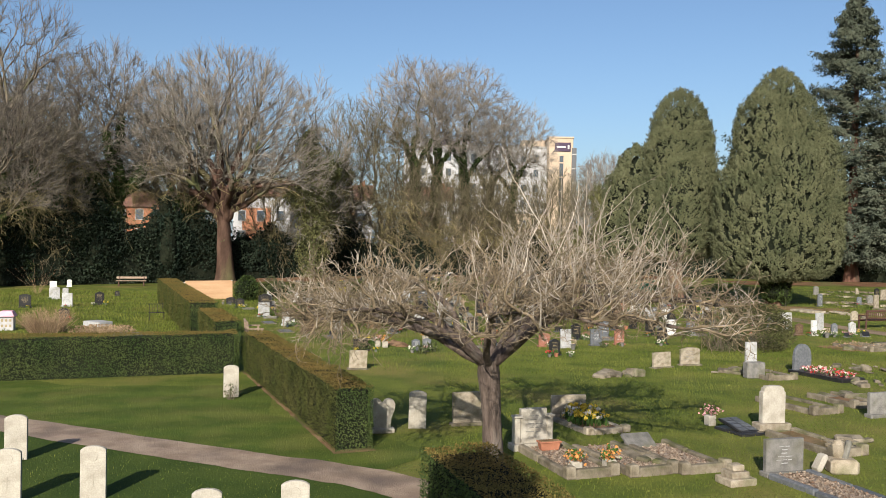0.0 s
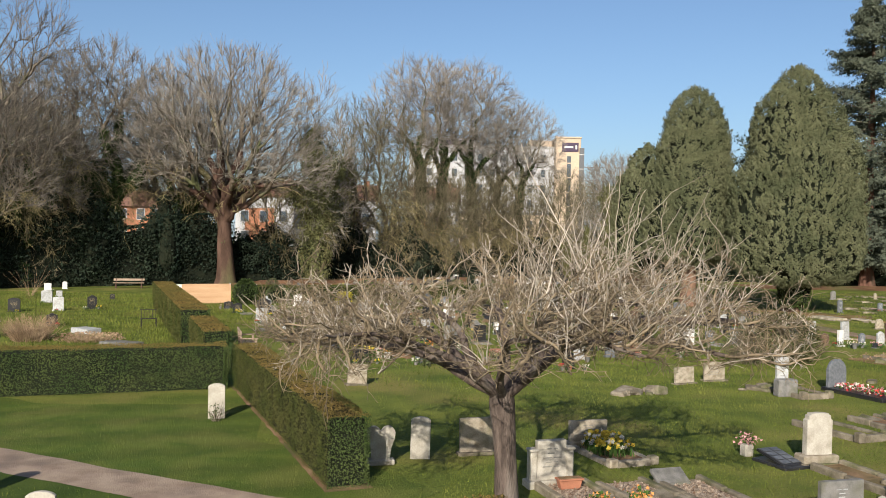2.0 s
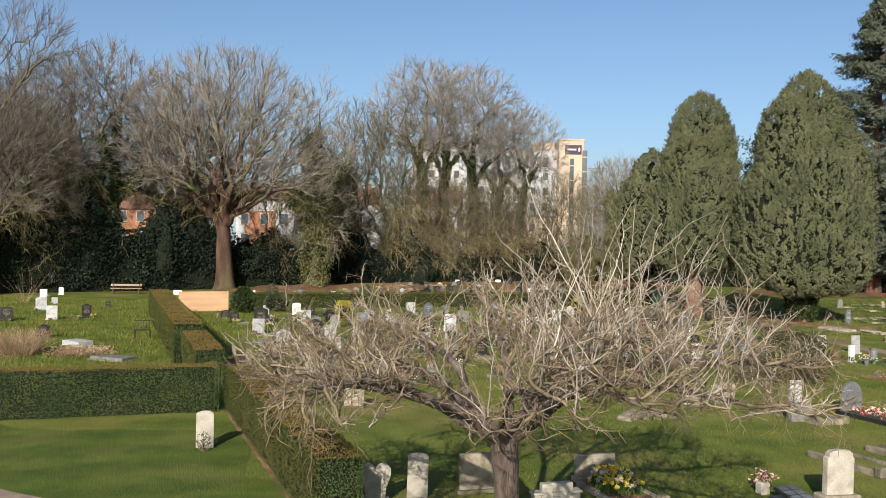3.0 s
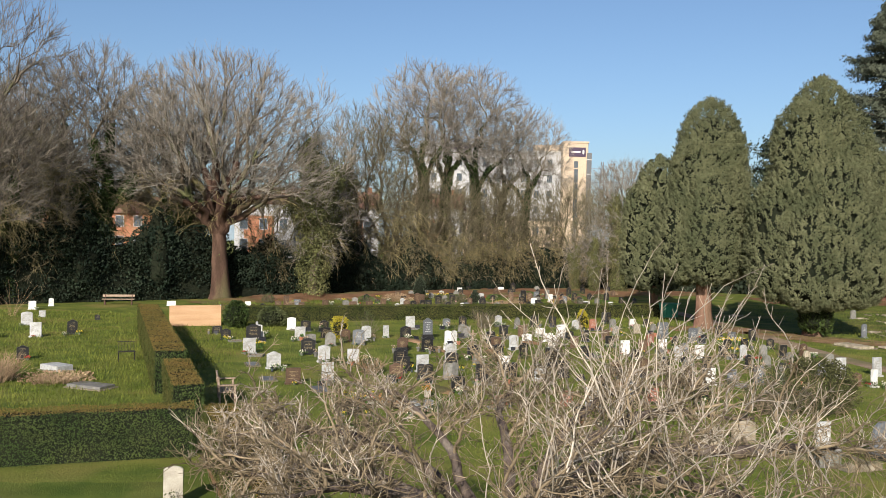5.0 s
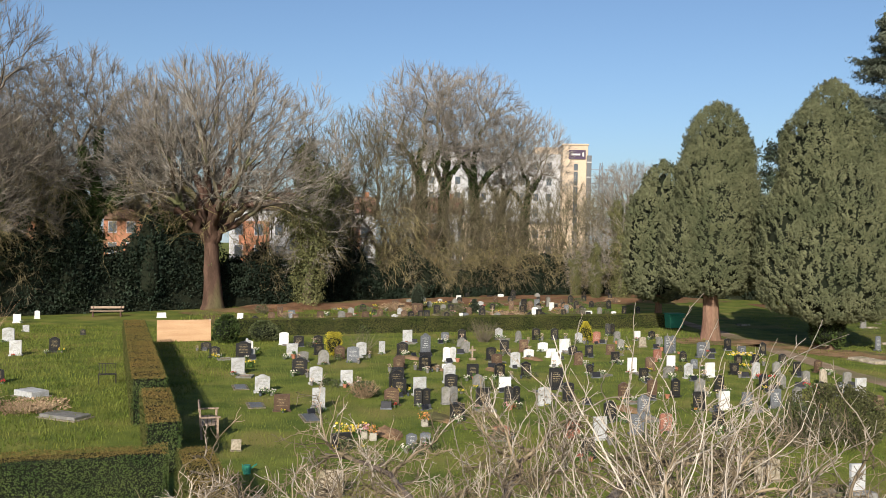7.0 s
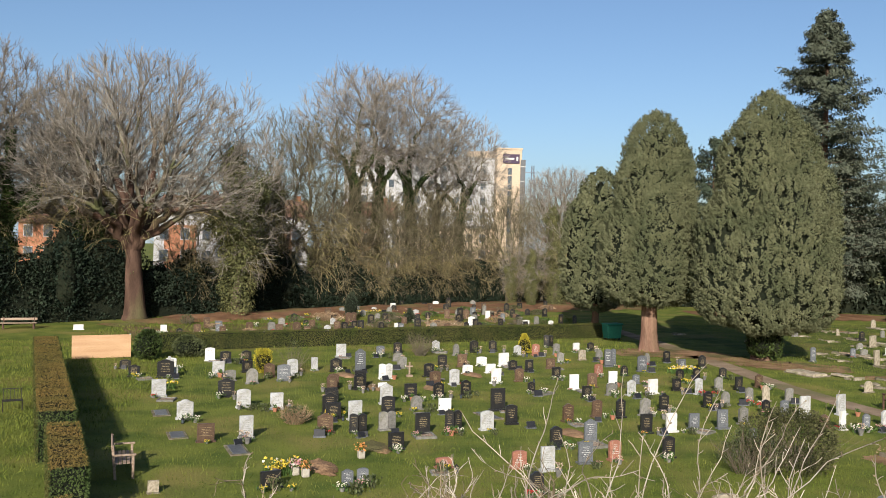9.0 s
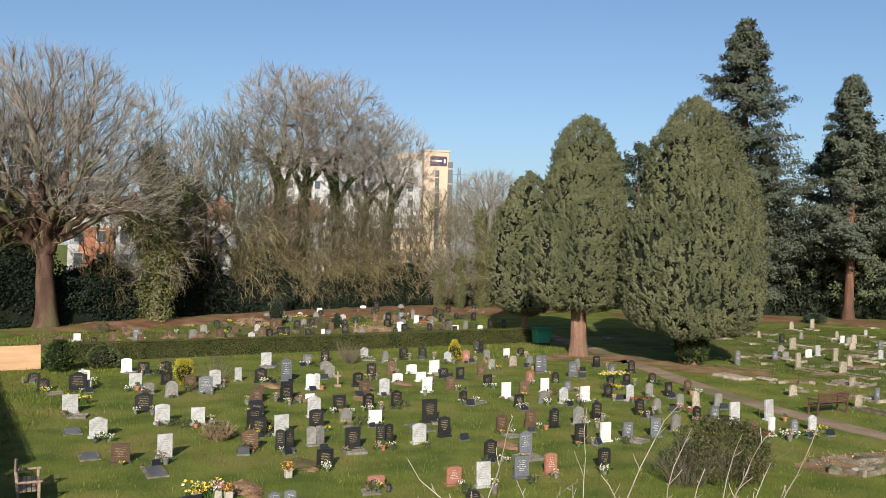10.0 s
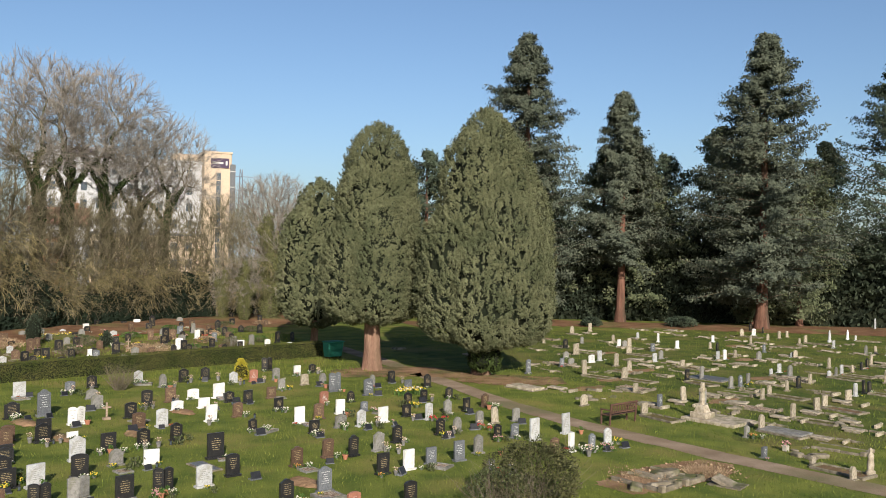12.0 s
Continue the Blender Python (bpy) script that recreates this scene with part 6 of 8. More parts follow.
# ---- war graves on the lawn ----
def war_grave():
    e = thing("war_grave", "pale portland stone war headstone with rounded top", "headstone", "war graves on the lawn")
    bm = tablet_bm("war", 0.08)
    bmesh.ops.transform(bm, matrix=Matrix.Diagonal((0.38, 1, 0.82, 1)), verts=bm.verts)
    part("tablet", bm, "portland", e)
    bm = bmesh.new()
    bmesh.ops.create_cone(bm, cap_ends=True, segments=16, radius1=0.075, radius2=0.07, depth=0.006, matrix=Matrix.Translation((0, -0.041, 0.66)) @ Matrix.Rotation(math.pi / 2, 4, "X"))
    part("badge", bm, "portland", e, "carved round badge")
    bm = bmesh.new()
    box(bm, 0, -0.041, 0.3, 0.022, 0.006, 0.2)
    box(bm, 0, -0.0405, 0.34, 0.11, 0.006, 0.022)
    part("carved_cross", bm, "portland", e)
    bm = lettering_bm(3, 4, -0.041, 0.26, 0.55, 0.44)
    tagged(part("lettering", bm, "portland", e), kind="stuff")
    return e


wg = war_grave()
wg.matrix_basis = pose(-5.36, 21.25, 0, rz=14)
for x_, y_, r_ in [(-7.57, 14.87, 14), (-6.45, 12.45, 13), (-5.27, 12.73, 12), (-2.9, 10.6, 12), (-1.84, 11.05, 12), (-0.5, 18.05, 6)]:
    copy_thing(wg, pose(x_, y_, 0, rz=r_, ry=0.8 if x_ > -1 else 0))


def clump(name, x, y, w, h, leaf_mat, n, seed, label, category, leaf=0.07, stems=0, core=True, shape=(0.6, 0.95, 1, 0.85, 0.4)):
    """A rounded shrub or clump of leaves over a dark core coloured as inner shade, or of bare stems."""
    rng = np.random.default_rng(seed)
    e = thing(name, label, category, at=pose(x, y, 0))
    if core:
        part("inner_crown", crown_core([q * w / 2 for q in shape], 0.0, h, 0.78, seed), "core", e)
    if n:
        P, o = crown_points(rng, n, [q * w / 2 for q in shape], 0.02, h, 0.3, seed)
        v, f = leaves(rng, P, leaf, o, 0.9, 0.55)
        tagged(link_mesh("foliage", mesh_np("foliage", v, f, 4), leaf_mat, e), kind="stuff")
    if stems:
        az, rr = rng.random(stems) * 6.283, np.sqrt(rng.random(stems)) * w * 0.28
        P = np.stack([rr * np.cos(az), rr * np.sin(az), np.zeros(stems)], 1)
        D = np.stack([np.cos(az) * rr * 2 / w, np.sin(az) * rr * 2 / w, np.full(stems, 0.9)], 1)
        b = grow(rng, P, D, h * (0.5 + 0.7 * rng.random(stems)), 6, 0.14, -0.05)
        tagged(link_mesh("stem_tuft", mesh_np("stem_tuft", *tubes([(b, taper(stems, 6, 0.008, 0.003))], 3), 4), "dry" if not n or stems > 500 else "bark", e), kind="stuff")
    return e


for x_, y_ in [(-5.3, 20.95), (-7.5, 14.6)]:
    clump("rose_shrub", x_, y_, 0.3, 0.4 if x_ > -6 else 0.12, "bush_leaf", 90, 70, "small twiggy rose shrub at a headstone", "shrub", 0.06, 14, core=False)


# ---- old graves in front of the cherry ----
def kerb_grave(cx, cy, w, l, turn, infill, seed, label, stone="kerb", high=0.16):
    """Kerb stones round a grave; cx, cy is the middle of the head end; it runs along local -y."""
    rnd = random.Random(seed)
    e = thing("grave_kerb", label, "grave kerb", at=pose(cx, cy, 0, rz=turn))
    for x in (-w / 2, w / 2):
        cut = rnd.uniform(0.4, 0.6) * l
        part("kerb_stone", block(x, -cut / 2, high / 2 - 0.02, 0.13, cut - 0.02, high, 0.02, rnd.uniform(-0.02, 0.02), (rnd.uniform(-0.03, 0.03), 0)), stone, e)
        part("kerb_stone", block(x, -cut - (l - cut) / 2, high / 2 - 0.03, 0.13, l - cut - 0.02, high, 0.02, rnd.uniform(-0.02, 0.02), (rnd.uniform(-0.03, 0.03), 0)), stone, e)
    part("kerb_stone", block(0, -l, high / 2 - 0.01, w + 0.15, 0.14, high + 0.02, 0.02), stone, e)
    part("corner_post", block(-w / 2, -l, high * 0.7, 0.19, 0.19, high * 1.4, 0.025), stone, e)
    part("corner_post", block(w / 2, -l, high * 0.7, 0.19, 0.19, high * 1.4, 0.025), stone, e)
    part("infill", block(0, -l / 2, 0.04, w - 0.13, l - 0.1, 0.07, 0.01), infill, e)
    if infill == "gravel":
        rng = np.random.default_rng(seed)
        n = 420
        P = np.stack([(rng.random(n) - 0.5) * (w - 0.18), -rng.random(n) * (l - 0.15) - 0.05, np.full(n, 0.085)], 1)
        v, f = leaves(rng, P, 0.05, np.tile((0, 0, 0.3), (n, 1)), 1.2, 0.8, 0.6)
        tagged(link_mesh("pebble_bed", mesh_np("pebble_bed", v, f, 4), "gravel", e), kind="stuff")
    return e


kerb_grave(2.0, 16.35, 0.86, 2.0, 20, "gravel", 1, "stone kerb set filled with pale gravel")
kerb_grave(3.05, 16.55, 0.86, 2.0, 22, "gravel", 2, "crumbling kerb set with fallen stones and gravel")
kerb_grave(4.1, 16.75, 0.86, 1.95, 20, "gravel", 3, "old kerb set with sunken gravel")
kerb_grave(7.3, 18.1, 0.7, 1.9, 20, "soil", 4, "low broken sandstone kerbs")
kerb_grave(8.55, 22.2, 0.8, 1.9, 24, "grass", 5, "mossy sandstone kerbs in grass")
kerb_grave(6.2, 14.75, 0.8, 1.9, 21, "gravel", 6, "grey granite kerbs with a gravel bed", "slate", 0.12)
kerb_grave(9.6, 27.3, 0.9, 1.8, 20, "grass", 7, "broken mossy kerbs in grass")
kerb_grave(10.2, 22.9, 0.8, 1.6, 20, "soil", 8, "tilted old ledger kerbs")
kerb_grave(3.0, 19.3, 0.9, 1.5, 22, "soil", 9, "pale kerbs round a bed of daffodils", "sandstone", 0.12)


def ornate_stone():
    e = thing("headstone", "weathered white stone headstone with carved scroll sides", "headstone", at=pose(1.84, 16.45, 0, rz=18))
    bm = tablet_bm("flat", 0.13)
    bmesh.ops.transform(bm, matrix=Matrix.Translation((0, 0, 0.1)) @ Matrix.Diagonal((0.54, 1, 0.7, 1)), verts=bm.verts)
    part("tablet", bm, "portland", e)
    for s in (-1, 1):
        bm = block(s * 0.34, 0.01, 0.36, 0.15, 0.17, 0.55, 0.03)
        box(bm, s * 0.34, 0.0, 0.645, 0.19, 0.2, 0.05, 0.015)
        part("side_scroll", bm, "portland", e)
    part("plinth", block(0, -0.02, 0.06, 0.95, 0.32, 0.14, 0.02), "portland", e)
    tagged(part("lettering", lettering_bm(4, 5, -0.067, 0.42, 0.66, 0.35), "faded", e), kind="stuff")


def heart_stone():
    e = thing("headstone", "pale heart-shaped headstone beside a clipped hedge", "headstone", at=pose(-1.22, 17.6, 0, rz=10))
    bm = bmesh.new()
    right = [(0.17, 0.08), (0.19, 0.3), (0.255, 0.48)] + [(0.135 + 0.135 * math.cos(q), 0.585 + 0.135 * math.sin(q)) for q in np.linspace(-0.2, 2.6, 9)]
    pts = right + [(0, 0.63)] + [(-x, z) for x, z in right[::-1]]
    vs = [bm.verts.new((x, -0.05, z)) for x, z in pts]
    r = bmesh.ops.extrude_face_region(bm, geom=[bm.faces.new(vs)])
    bmesh.ops.translate(bm, vec=(0, 0.1, 0), verts=[v for v in r["geom"] if isinstance(v, bmesh.types.BMVert)])
    bmesh.ops.recalc_face_normals(bm, faces=bm.faces)
    part("heart_tablet", bm, "portland", e)
    part("plinth", block(0, 0, 0.05, 0.52, 0.24, 0.1, 0.02), "portland", e)


def tall_stone():
    e = thing("headstone", "tall lichened stone headstone with notched corners", "headstone", at=pose(7.22, 18.35, 0, rz=14, ry=0.5))
    bm = tablet_bm("notched", 0.15)
    bmesh.ops.transform(bm, matrix=Matrix.Translation((0, 0, 0.18)) @ Matrix.Diagonal((0.56, 1, 0.84, 1)), verts=bm.verts)
    part("tablet", bm, "portland", e)
    part("plinth", block(0, 0, 0.1, 0.78, 0.36, 0.22, 0.03), "sandstone", e)
    part("step", block(0, 0, 0.03, 0.92, 0.5, 0.08, 0.02), "kerb", e)


def slab_stone(x, y, w, h, turn, mat, label, letters="whitepaint", tilt=0):
    e = thing("headstone", label, "headstone", at=pose(x, y, 0, rx=tilt, rz=turn))
    bm = tablet_bm("flat", 0.1)
    bmesh.ops.transform(bm, matrix=Matrix.Diagonal((w, 1, h, 1)), verts=bm.verts)
    part("tablet", bm, mat, e)
    bm = lettering_bm(9, 6, -0.053, 0.5, 0.8, 0.35)
    bmesh.ops.transform(bm, matrix=Matrix.Diagonal((w, 1, h, 1)), verts=bm.verts)
    tagged(part("lettering", bm, letters, e), kind="stuff")
    part("plinth", block(0, 0, 0.04, w * 1.06, 0.24, 0.1, 0.015), mat, e)
    return e


ornate_stone(), heart_stone(), tall_stone()
slab_stone(6.12, 14.82, 0.78, 0.66, 17, "grey", "upright grey granite headstone with fine lettering", "pale_grey")
slab_stone(2.95, 19.55, 0.85, 0.52, 16, "sandstone", "pinkish curved headstone behind daffodils", "faded")
tier = slab_stone(9.45, 26.15, 0.36, 1.08, 12, "pale_grey", "pale grey headstone standing on a stone block", "faded")
part("stone_block", block(0, -0.2, 0.24, 0.6, 0.3, 0.5, 0.03), "grey", tier)
slab_stone(10.45, 20.2, 0.62, 0.6, 20, "grey", "weathered grey headstone with broken kerb", "faded")


def stacked_pedestal():
    e = thing("pedestal", "three-tier stone cross base without its cross", "monument", at=pose(5.1, 14.25, 0, rz=20) @ Matrix.Scale(0.72, 4))
    part("lower_step", block(0, 0, 0.08, 0.74, 0.62, 0.18, 0.02), "sandstone", e)
    part("middle_step", block(-0.02, 0, 0.24, 0.5, 0.44, 0.16, 0.02), "sandstone", e)
    part("top_block", block(-0.02, 0, 0.39, 0.32, 0.3, 0.15, 0.025), "sandstone", e)


def broken_statue():
    e = thing("broken_monument", "broken pale stone monument lying in pieces", "monument", at=pose(7.2, 15.1, 0, rz=-15))
    rnd = random.Random(3)
    part("base_block", block(0.08, 0, 0.12, 0.5, 0.36, 0.28, 0.05, 0.2), "sandstone", e)
    part("upright_piece", block(0.02, 0.06, 0.38, 0.22, 0.16, 0.42, 0.06, 0.4, (0.2, -0.25)), "sandstone", e)
    part("wing_piece", block(-0.3, -0.05, 0.16, 0.12, 0.26, 0.36, 0.05, 0.5, (0, 0.5)), "portland", e)
    part("dark_piece", block(0.16, 0.06, 0.4, 0.1, 0.12, 0.36, 0.03, 0.1, (-0.1, 0.25)), "grey", e)


def leaning_tablet():
    e = thing("memorial_tablet", "dark polished tablet sloping low in the grass", "memorial", at=pose(6.5, 18.35, 0, rz=24))
    part("slab", block(0, 0, 0.13, 0.5, 0.75, 0.06, 0.015, 0, (0.22, 0)), "black", e)
    part("bed", block(-0.02, -0.05, 0.02, 0.62, 0.9, 0.08, 0.02), "black", e)
    for i in range(4):
        for j in range(2):
            part("panel", block(-0.12 + 0.24 * j, -0.26 + 0.17 * i, 0.17 + 0.0375 * (i - 1.5), 0.2, 0.14, 0.008, 0, 0, (0.22, 0)), "slate", e)


def flower_grave():
    e = thing("flower_grave", "black granite grave heaped with red and pink flowers", "grave", at=pose(11.45, 27.2, 0, rz=24))
    bm = tablet_bm("round", 0.12)
    bmesh.ops.transform(bm, matrix=Matrix.Translation((0, 0, 0.08)) @ Matrix.Diagonal((0.7, 1, 0.85, 1)), verts=bm.verts)
    part("tablet", bm, "slate", e)
    part("plinth", block(0, 0, 0.05, 0.9, 0.3, 0.12, 0.02), "black", e)
    part("kerb_frame", block(0, -1.05, 0.05, 0.95, 1.9, 0.14, 0.02), "black", e)
    rng = np.random.default_rng(4)
    for nm, mt, n in (("red_bloom", "fr", 150), ("pink_bloom", "fp", 130), ("white_bloom", "fw", 80), ("leaf_tuft", "stem", 120)):
        P = np.stack([(rng.random(n) - 0.5) * 0.8, -0.2 - rng.random(n) * 1.65, 0.15 + 0.12 * rng.random(n)], 1)
        v, f = leaves(rng, P, 0.075, np.tile((0, 0, 0.6), (n, 1)), 1.0, 0.9, 0.7)
        tagged(link_mesh(nm, mesh_np(nm, v, f, 4), mt, e), kind="stuff")


def daffodils(x, y, w, l, n, seed, turn=20):
    rng = np.random.default_rng(seed)
    e = thing("daffodils", "clump of yellow and white daffodils in bloom", "flowers", at=pose(x, y, 0, rz=turn))
    c = np.stack([(rng.random(n) - 0.5) * w, (rng.random(n) - 0.5) * l, np.zeros(n)], 1)
    d = np.tile((0, 0, 1.0), (n, 1)) + rng.normal(0, 0.2, (n, 3))
    b = grow(rng, c, d, 0.26 + 0.14 * rng.random(n), 4, 0.08, 0)
    tagged(link_mesh("stem_tuft", mesh_np("stem_tuft", *tubes([(b, taper(n, 4, 0.008, 0.005))], 3), 4), "stem", e), kind="stuff")
    v, f = leaves(rng, np.repeat(c, 3, 0) + np.array((0, 0, 0.13)) + rng.normal(0, 0.05, (n * 3, 3)), 0.3, np.tile((0, 0, 1.5), (n * 3, 1)), 0.4, 0.1)
    tagged(link_mesh("leaf_tuft", mesh_np("leaf_tuft", v, f, 4), "stem", e), kind="stuff")
    k = n * 2 // 3
    for nm, mt, tip in (("yellow_bloom", "fy", b[:k, -1]), ("white_bloom", "fw", b[k:, -1])):
        v, f = leaves(rng, np.repeat(tip, 3, 0) + rng.normal(0, 0.012, (len(tip) * 3, 3)), 0.085, np.tile((0.2, -0.8, 0.2), (len(tip) * 3, 1)), 1.0, 0.95, 0.6)
        tagged(link_mesh(nm, mesh_np(nm, v, f, 4), mt, e), kind="stuff")
    return e


stacked_pedestal(), broken_statue(), leaning_tablet(), flower_grave()
daffodils(3.2, 18.75, 0.75, 1.1, 110, 1)
daffodils(-2.95, 32.1, 1.1, 0.6, 60, 2)
daffodils(15.2, 52.2, 1.6, 0.8, 60, 3)
daffodils(-9.8, 45.3, 1.0, 0.5, 40, 4)
daffodils(-2.2, 85.5, 2.4, 1.0, 50, 5)


def rubble(name, x, y, w, l, n, seed, mat, label, lo=0.08, hi=0.3):
    """Fallen stones and slabs lying in grass, one part each."""
    rnd = random.Random(seed)
    e = thing(name, label, "stones", at=pose(x, y, 0, rz=20))
    for i in range(n):
        s = rnd.uniform(lo, hi)
        part("stone", block(rnd.uniform(-w, w) / 2, rnd.uniform(-l, l) / 2, s * 0.14, s * rnd.uniform(0.8, 2.2), s, s * rnd.uniform(0.3, 0.7), s * 0.12, rnd.uniform(0, 3.1), (rnd.uniform(-0.25, 0.25), rnd.uniform(-0.2, 0.2))), mat, e)
    return e


rubble("fallen_stones", 2.9, 15.9, 0.9, 1.0, 12, 1, "sandstone", "fallen kerb pieces and shells on gravel", 0.08, 0.24)
rubble("fallen_stones", 3.7, 15.6, 0.5, 1.0, 8, 2, "kerb", "loose broken kerb stones on gravel", 0.1, 0.3)
rubble("fallen_stones", 4.9, 15.3, 0.5, 0.5, 7, 3, "portland", "loose pale stones on gravel", 0.06, 0.16)
rubble("fallen_stones", 5.4, 25.8, 1.4, 0.5, 7, 4, "kerb", "pile of broken mossy slabs", 0.2, 0.45)
rubble("fallen_stones", 8.3, 17.3, 1.2, 0.4, 7, 5, "kerb", "broken sandstone kerbs in grass", 0.15, 0.35)
rubble("fallen_stones", 10.8, 22.6, 1.2, 0.5, 7, 6, "kerb", "tilted broken slabs in grass", 0.2, 0.45)
rubble("fallen_stones", 12.8, 25.2, 1.8, 0.8, 8, 7, "kerb", "broken kerb stones among graves", 0.15, 0.4)
rubble("fallen_stones", 9.0, 27.0, 2.0, 0.6, 8, 8, "kerb", "broken mossy kerb stones", 0.15, 0.4)
rubble("fallen_stones", 14.5, 28.5, 2.4, 2.0, 12, 9, "kerb", "broken kerb stones in rough grass", 0.12, 0.4)
slab = thing("ledger_stone", "broken grey ledger stone lying at a tilt", "ledger stone", at=pose(3.95, 16.6, 0, rz=18))
part("slab", block(0, 0, 0.16, 0.62, 0.42, 0.08, 0.02, 0, (0.5, 0)), "grey", slab)
part("support", block(0, 0.16, 0.08, 0.3, 0.12, 0.2, 0.02), "kerb", slab)


def trough():
    e = thing("planter", "terracotta trough planter on gravel", "planter", at=pose(2.12, 16.05, 0.07, rz=18))
    bm = block(0, 0, 0.09, 0.42, 0.18, 0.16, 0.015)
    for v in bm.verts:
        if v.co.z < 0.05:
            v.co.x *= 0.86
            v.co.y *= 0.8
    part("body", bm, "terracotta", e)
    part("rim", block(0, 0, 0.17, 0.46, 0.21, 0.03, 0.008), "terracotta", e)
    part("soil", block(0, 0, 0.185, 0.38, 0.14, 0.02), "soil", e)


def urn_of_flowers(x, y, kind, seed):
    rng = np.random.default_rng(seed)
    e = thing("flower_urn", "white stone flower block with " + dict(fo="orange", fp="pink", fy="yellow")[kind] + " flowers", "flowers", at=pose(x, y, 0, rz=20))
    part("block", block(0, 0, 0.12, 0.2, 0.2, 0.24, 0.02), "portland", e)
    for nm, mt, n in (("blossom_head", kind, 90), ("leaf_tuft", "stem", 60)):
        P = rng.normal(0, 0.085, (n, 3)) * (1, 1, 0.7) + (0, 0, 0.34)
        v, f = leaves(rng, P, 0.055, np.tile((0, 0, 0.6), (n, 1)), 1.0, 0.9, 0.7)
        tagged(link_mesh(nm, mesh_np(nm, v, f, 4), mt, e), kind="stuff")


trough()
urn_of_flowers(2.42, 14.62, "fo", 1)
urn_of_flowers(3.05, 14.8, "fo", 2)
urn_of_flowers(6.05, 18.9, "fp", 3)
urn_of_flowers(-2.6, 32.0, "fp", 4)
urn_of_flowers(-3.1, 31.7, "fy", 5)
urn_of_flowers(-0.85, 33.9, "fo", 6)
urn_of_flowers(24.5, 36.2, "fp", 7)
urn_of_flowers(-2.3, 31.8, "fo", 8)


# ---- furniture ----
def bench(at, mat, label, w=1.6):
    e = thing("bench", label, "bench", at=at)
    for x in (-w / 2 + 0.05, w / 2 - 0.05):
        part("front_leg", block(x, -0.25, 0.31, 0.07, 0.07, 0.64, 0.01), mat, e)
        part("back_leg", block(x, 0.24, 0.46, 0.07, 0.07, 0.94, 0.01, 0, (-0.08, 0)), mat, e)
        part("armrest", block(x, -0.02, 0.65, 0.08, 0.62, 0.05, 0.01), mat, e)
    for i in range(5):
        part("seat_slat", block(0, -0.24 + 0.105 * i, 0.43, w - 0.02, 0.085, 0.03, 0.006), mat, e)
    part("top_rail", block(0, 0.29, 0.89, w, 0.05, 0.09, 0.01), mat, e)
    part("lower_rail", block(0, 0.25, 0.53, w - 0.1, 0.04, 0.06, 0.01), mat, e)
    n = int(w / 0.13)
    for i in range(n):
        part("back_slat", block(-w / 2 + 0.12 + i * (w - 0.24) / (n - 1), 0.27, 0.71, 0.055, 0.025, 0.32, 0.004, 0, (-0.08, 0)), mat, e)
    part("front_rail", block(0, -0.25, 0.38, w - 0.1, 0.04, 0.07, 0.008), mat, e)
    return e


bench(pose(-7.35, 32.1, 0, rz=108), "wood_grey", "weathered wooden bench beside a clipped hedge", 1.5)
bench(pose(21.5, 42.8, 0, rz=198), "wood_dark", "dark-stained wooden bench facing away beside the path", 1.85)


def plank_bench():
    e = thing("bench", "low weathered plank bench beyond the hedge", "bench", at=pose(-25.7, 68.3, 0, rz=16))
    for i in range(3):
        part("seat_plank", block(0, -0.17 + 0.17 * i, 0.42, 2.3, 0.15, 0.05, 0.008), "wood_grey", e)
    part("back_plank", block(0, 0.34, 0.66, 2.3, 0.05, 0.17, 0.008, 0, (-0.2, 0)), "wood_grey", e)
    for x in (-0.95, 0.95):
        part("leg", block(x, -0.15, 0.2, 0.09, 0.09, 0.42, 0.01), "wood_dark", e)
        part("leg", block(x, 0.2, 0.2, 0.09, 0.09, 0.42, 0.01), "wood_dark", e)
        part("back_post", block(x, 0.3, 0.4, 0.07, 0.07, 0.76, 0.01, 0, (-0.15, 0)), "wood_dark", e)


plank_bench()


def wire_bench():
    e = thing("wire_chair", "rusty curled wire garden seat in grass", "chair", at=pose(-13.9, 40.3, 0, rz=25))
    for x in (-0.32, 0.32):
        for y in (-0.18, 0.18):
            part("leg", block(x, y, 0.2, 0.025, 0.025, 0.42, 0, 0, (0.1 * (1 if y < 0 else -1), 0)), "iron", e)
    for i in range(5):
        part("seat_bar", block(0, -0.18 + 0.09 * i, 0.41, 0.7, 0.02, 0.02), "iron", e)
    for i in range(6):
        part("back_bar", block(-0.3 + 0.12 * i, 0.22, 0.6, 0.018, 0.018, 0.4, 0, 0, (-0.2, 0)), "iron", e)
    part("back_rail", block(0, 0.27, 0.8, 0.72, 0.025, 0.025), "iron", e)


def plywood_board():
    e = thing("plywood_board", "large bare plywood sheet propped upright on grass", "board", at=pose(-15.5, 54.6, 0, rz=14))
    bm = block(0, 0, 0.63, 2.95, 0.03, 1.22, 0.004, 0, (-0.06, -0.015))
    part("sheet", bm, "ply", e)
    for x in (-1.1, 0.2, 1.2):
        part("prop", block(x, 0.35, 0.5, 0.06, 0.05, 1.15, 0, 0, (0.6, 0)), "wood_grey", e)
    part("post_cap", block(1.42, 0.06, 1.24, 0.08, 0.08, 0.1, 0.01), "pale_grey", e)


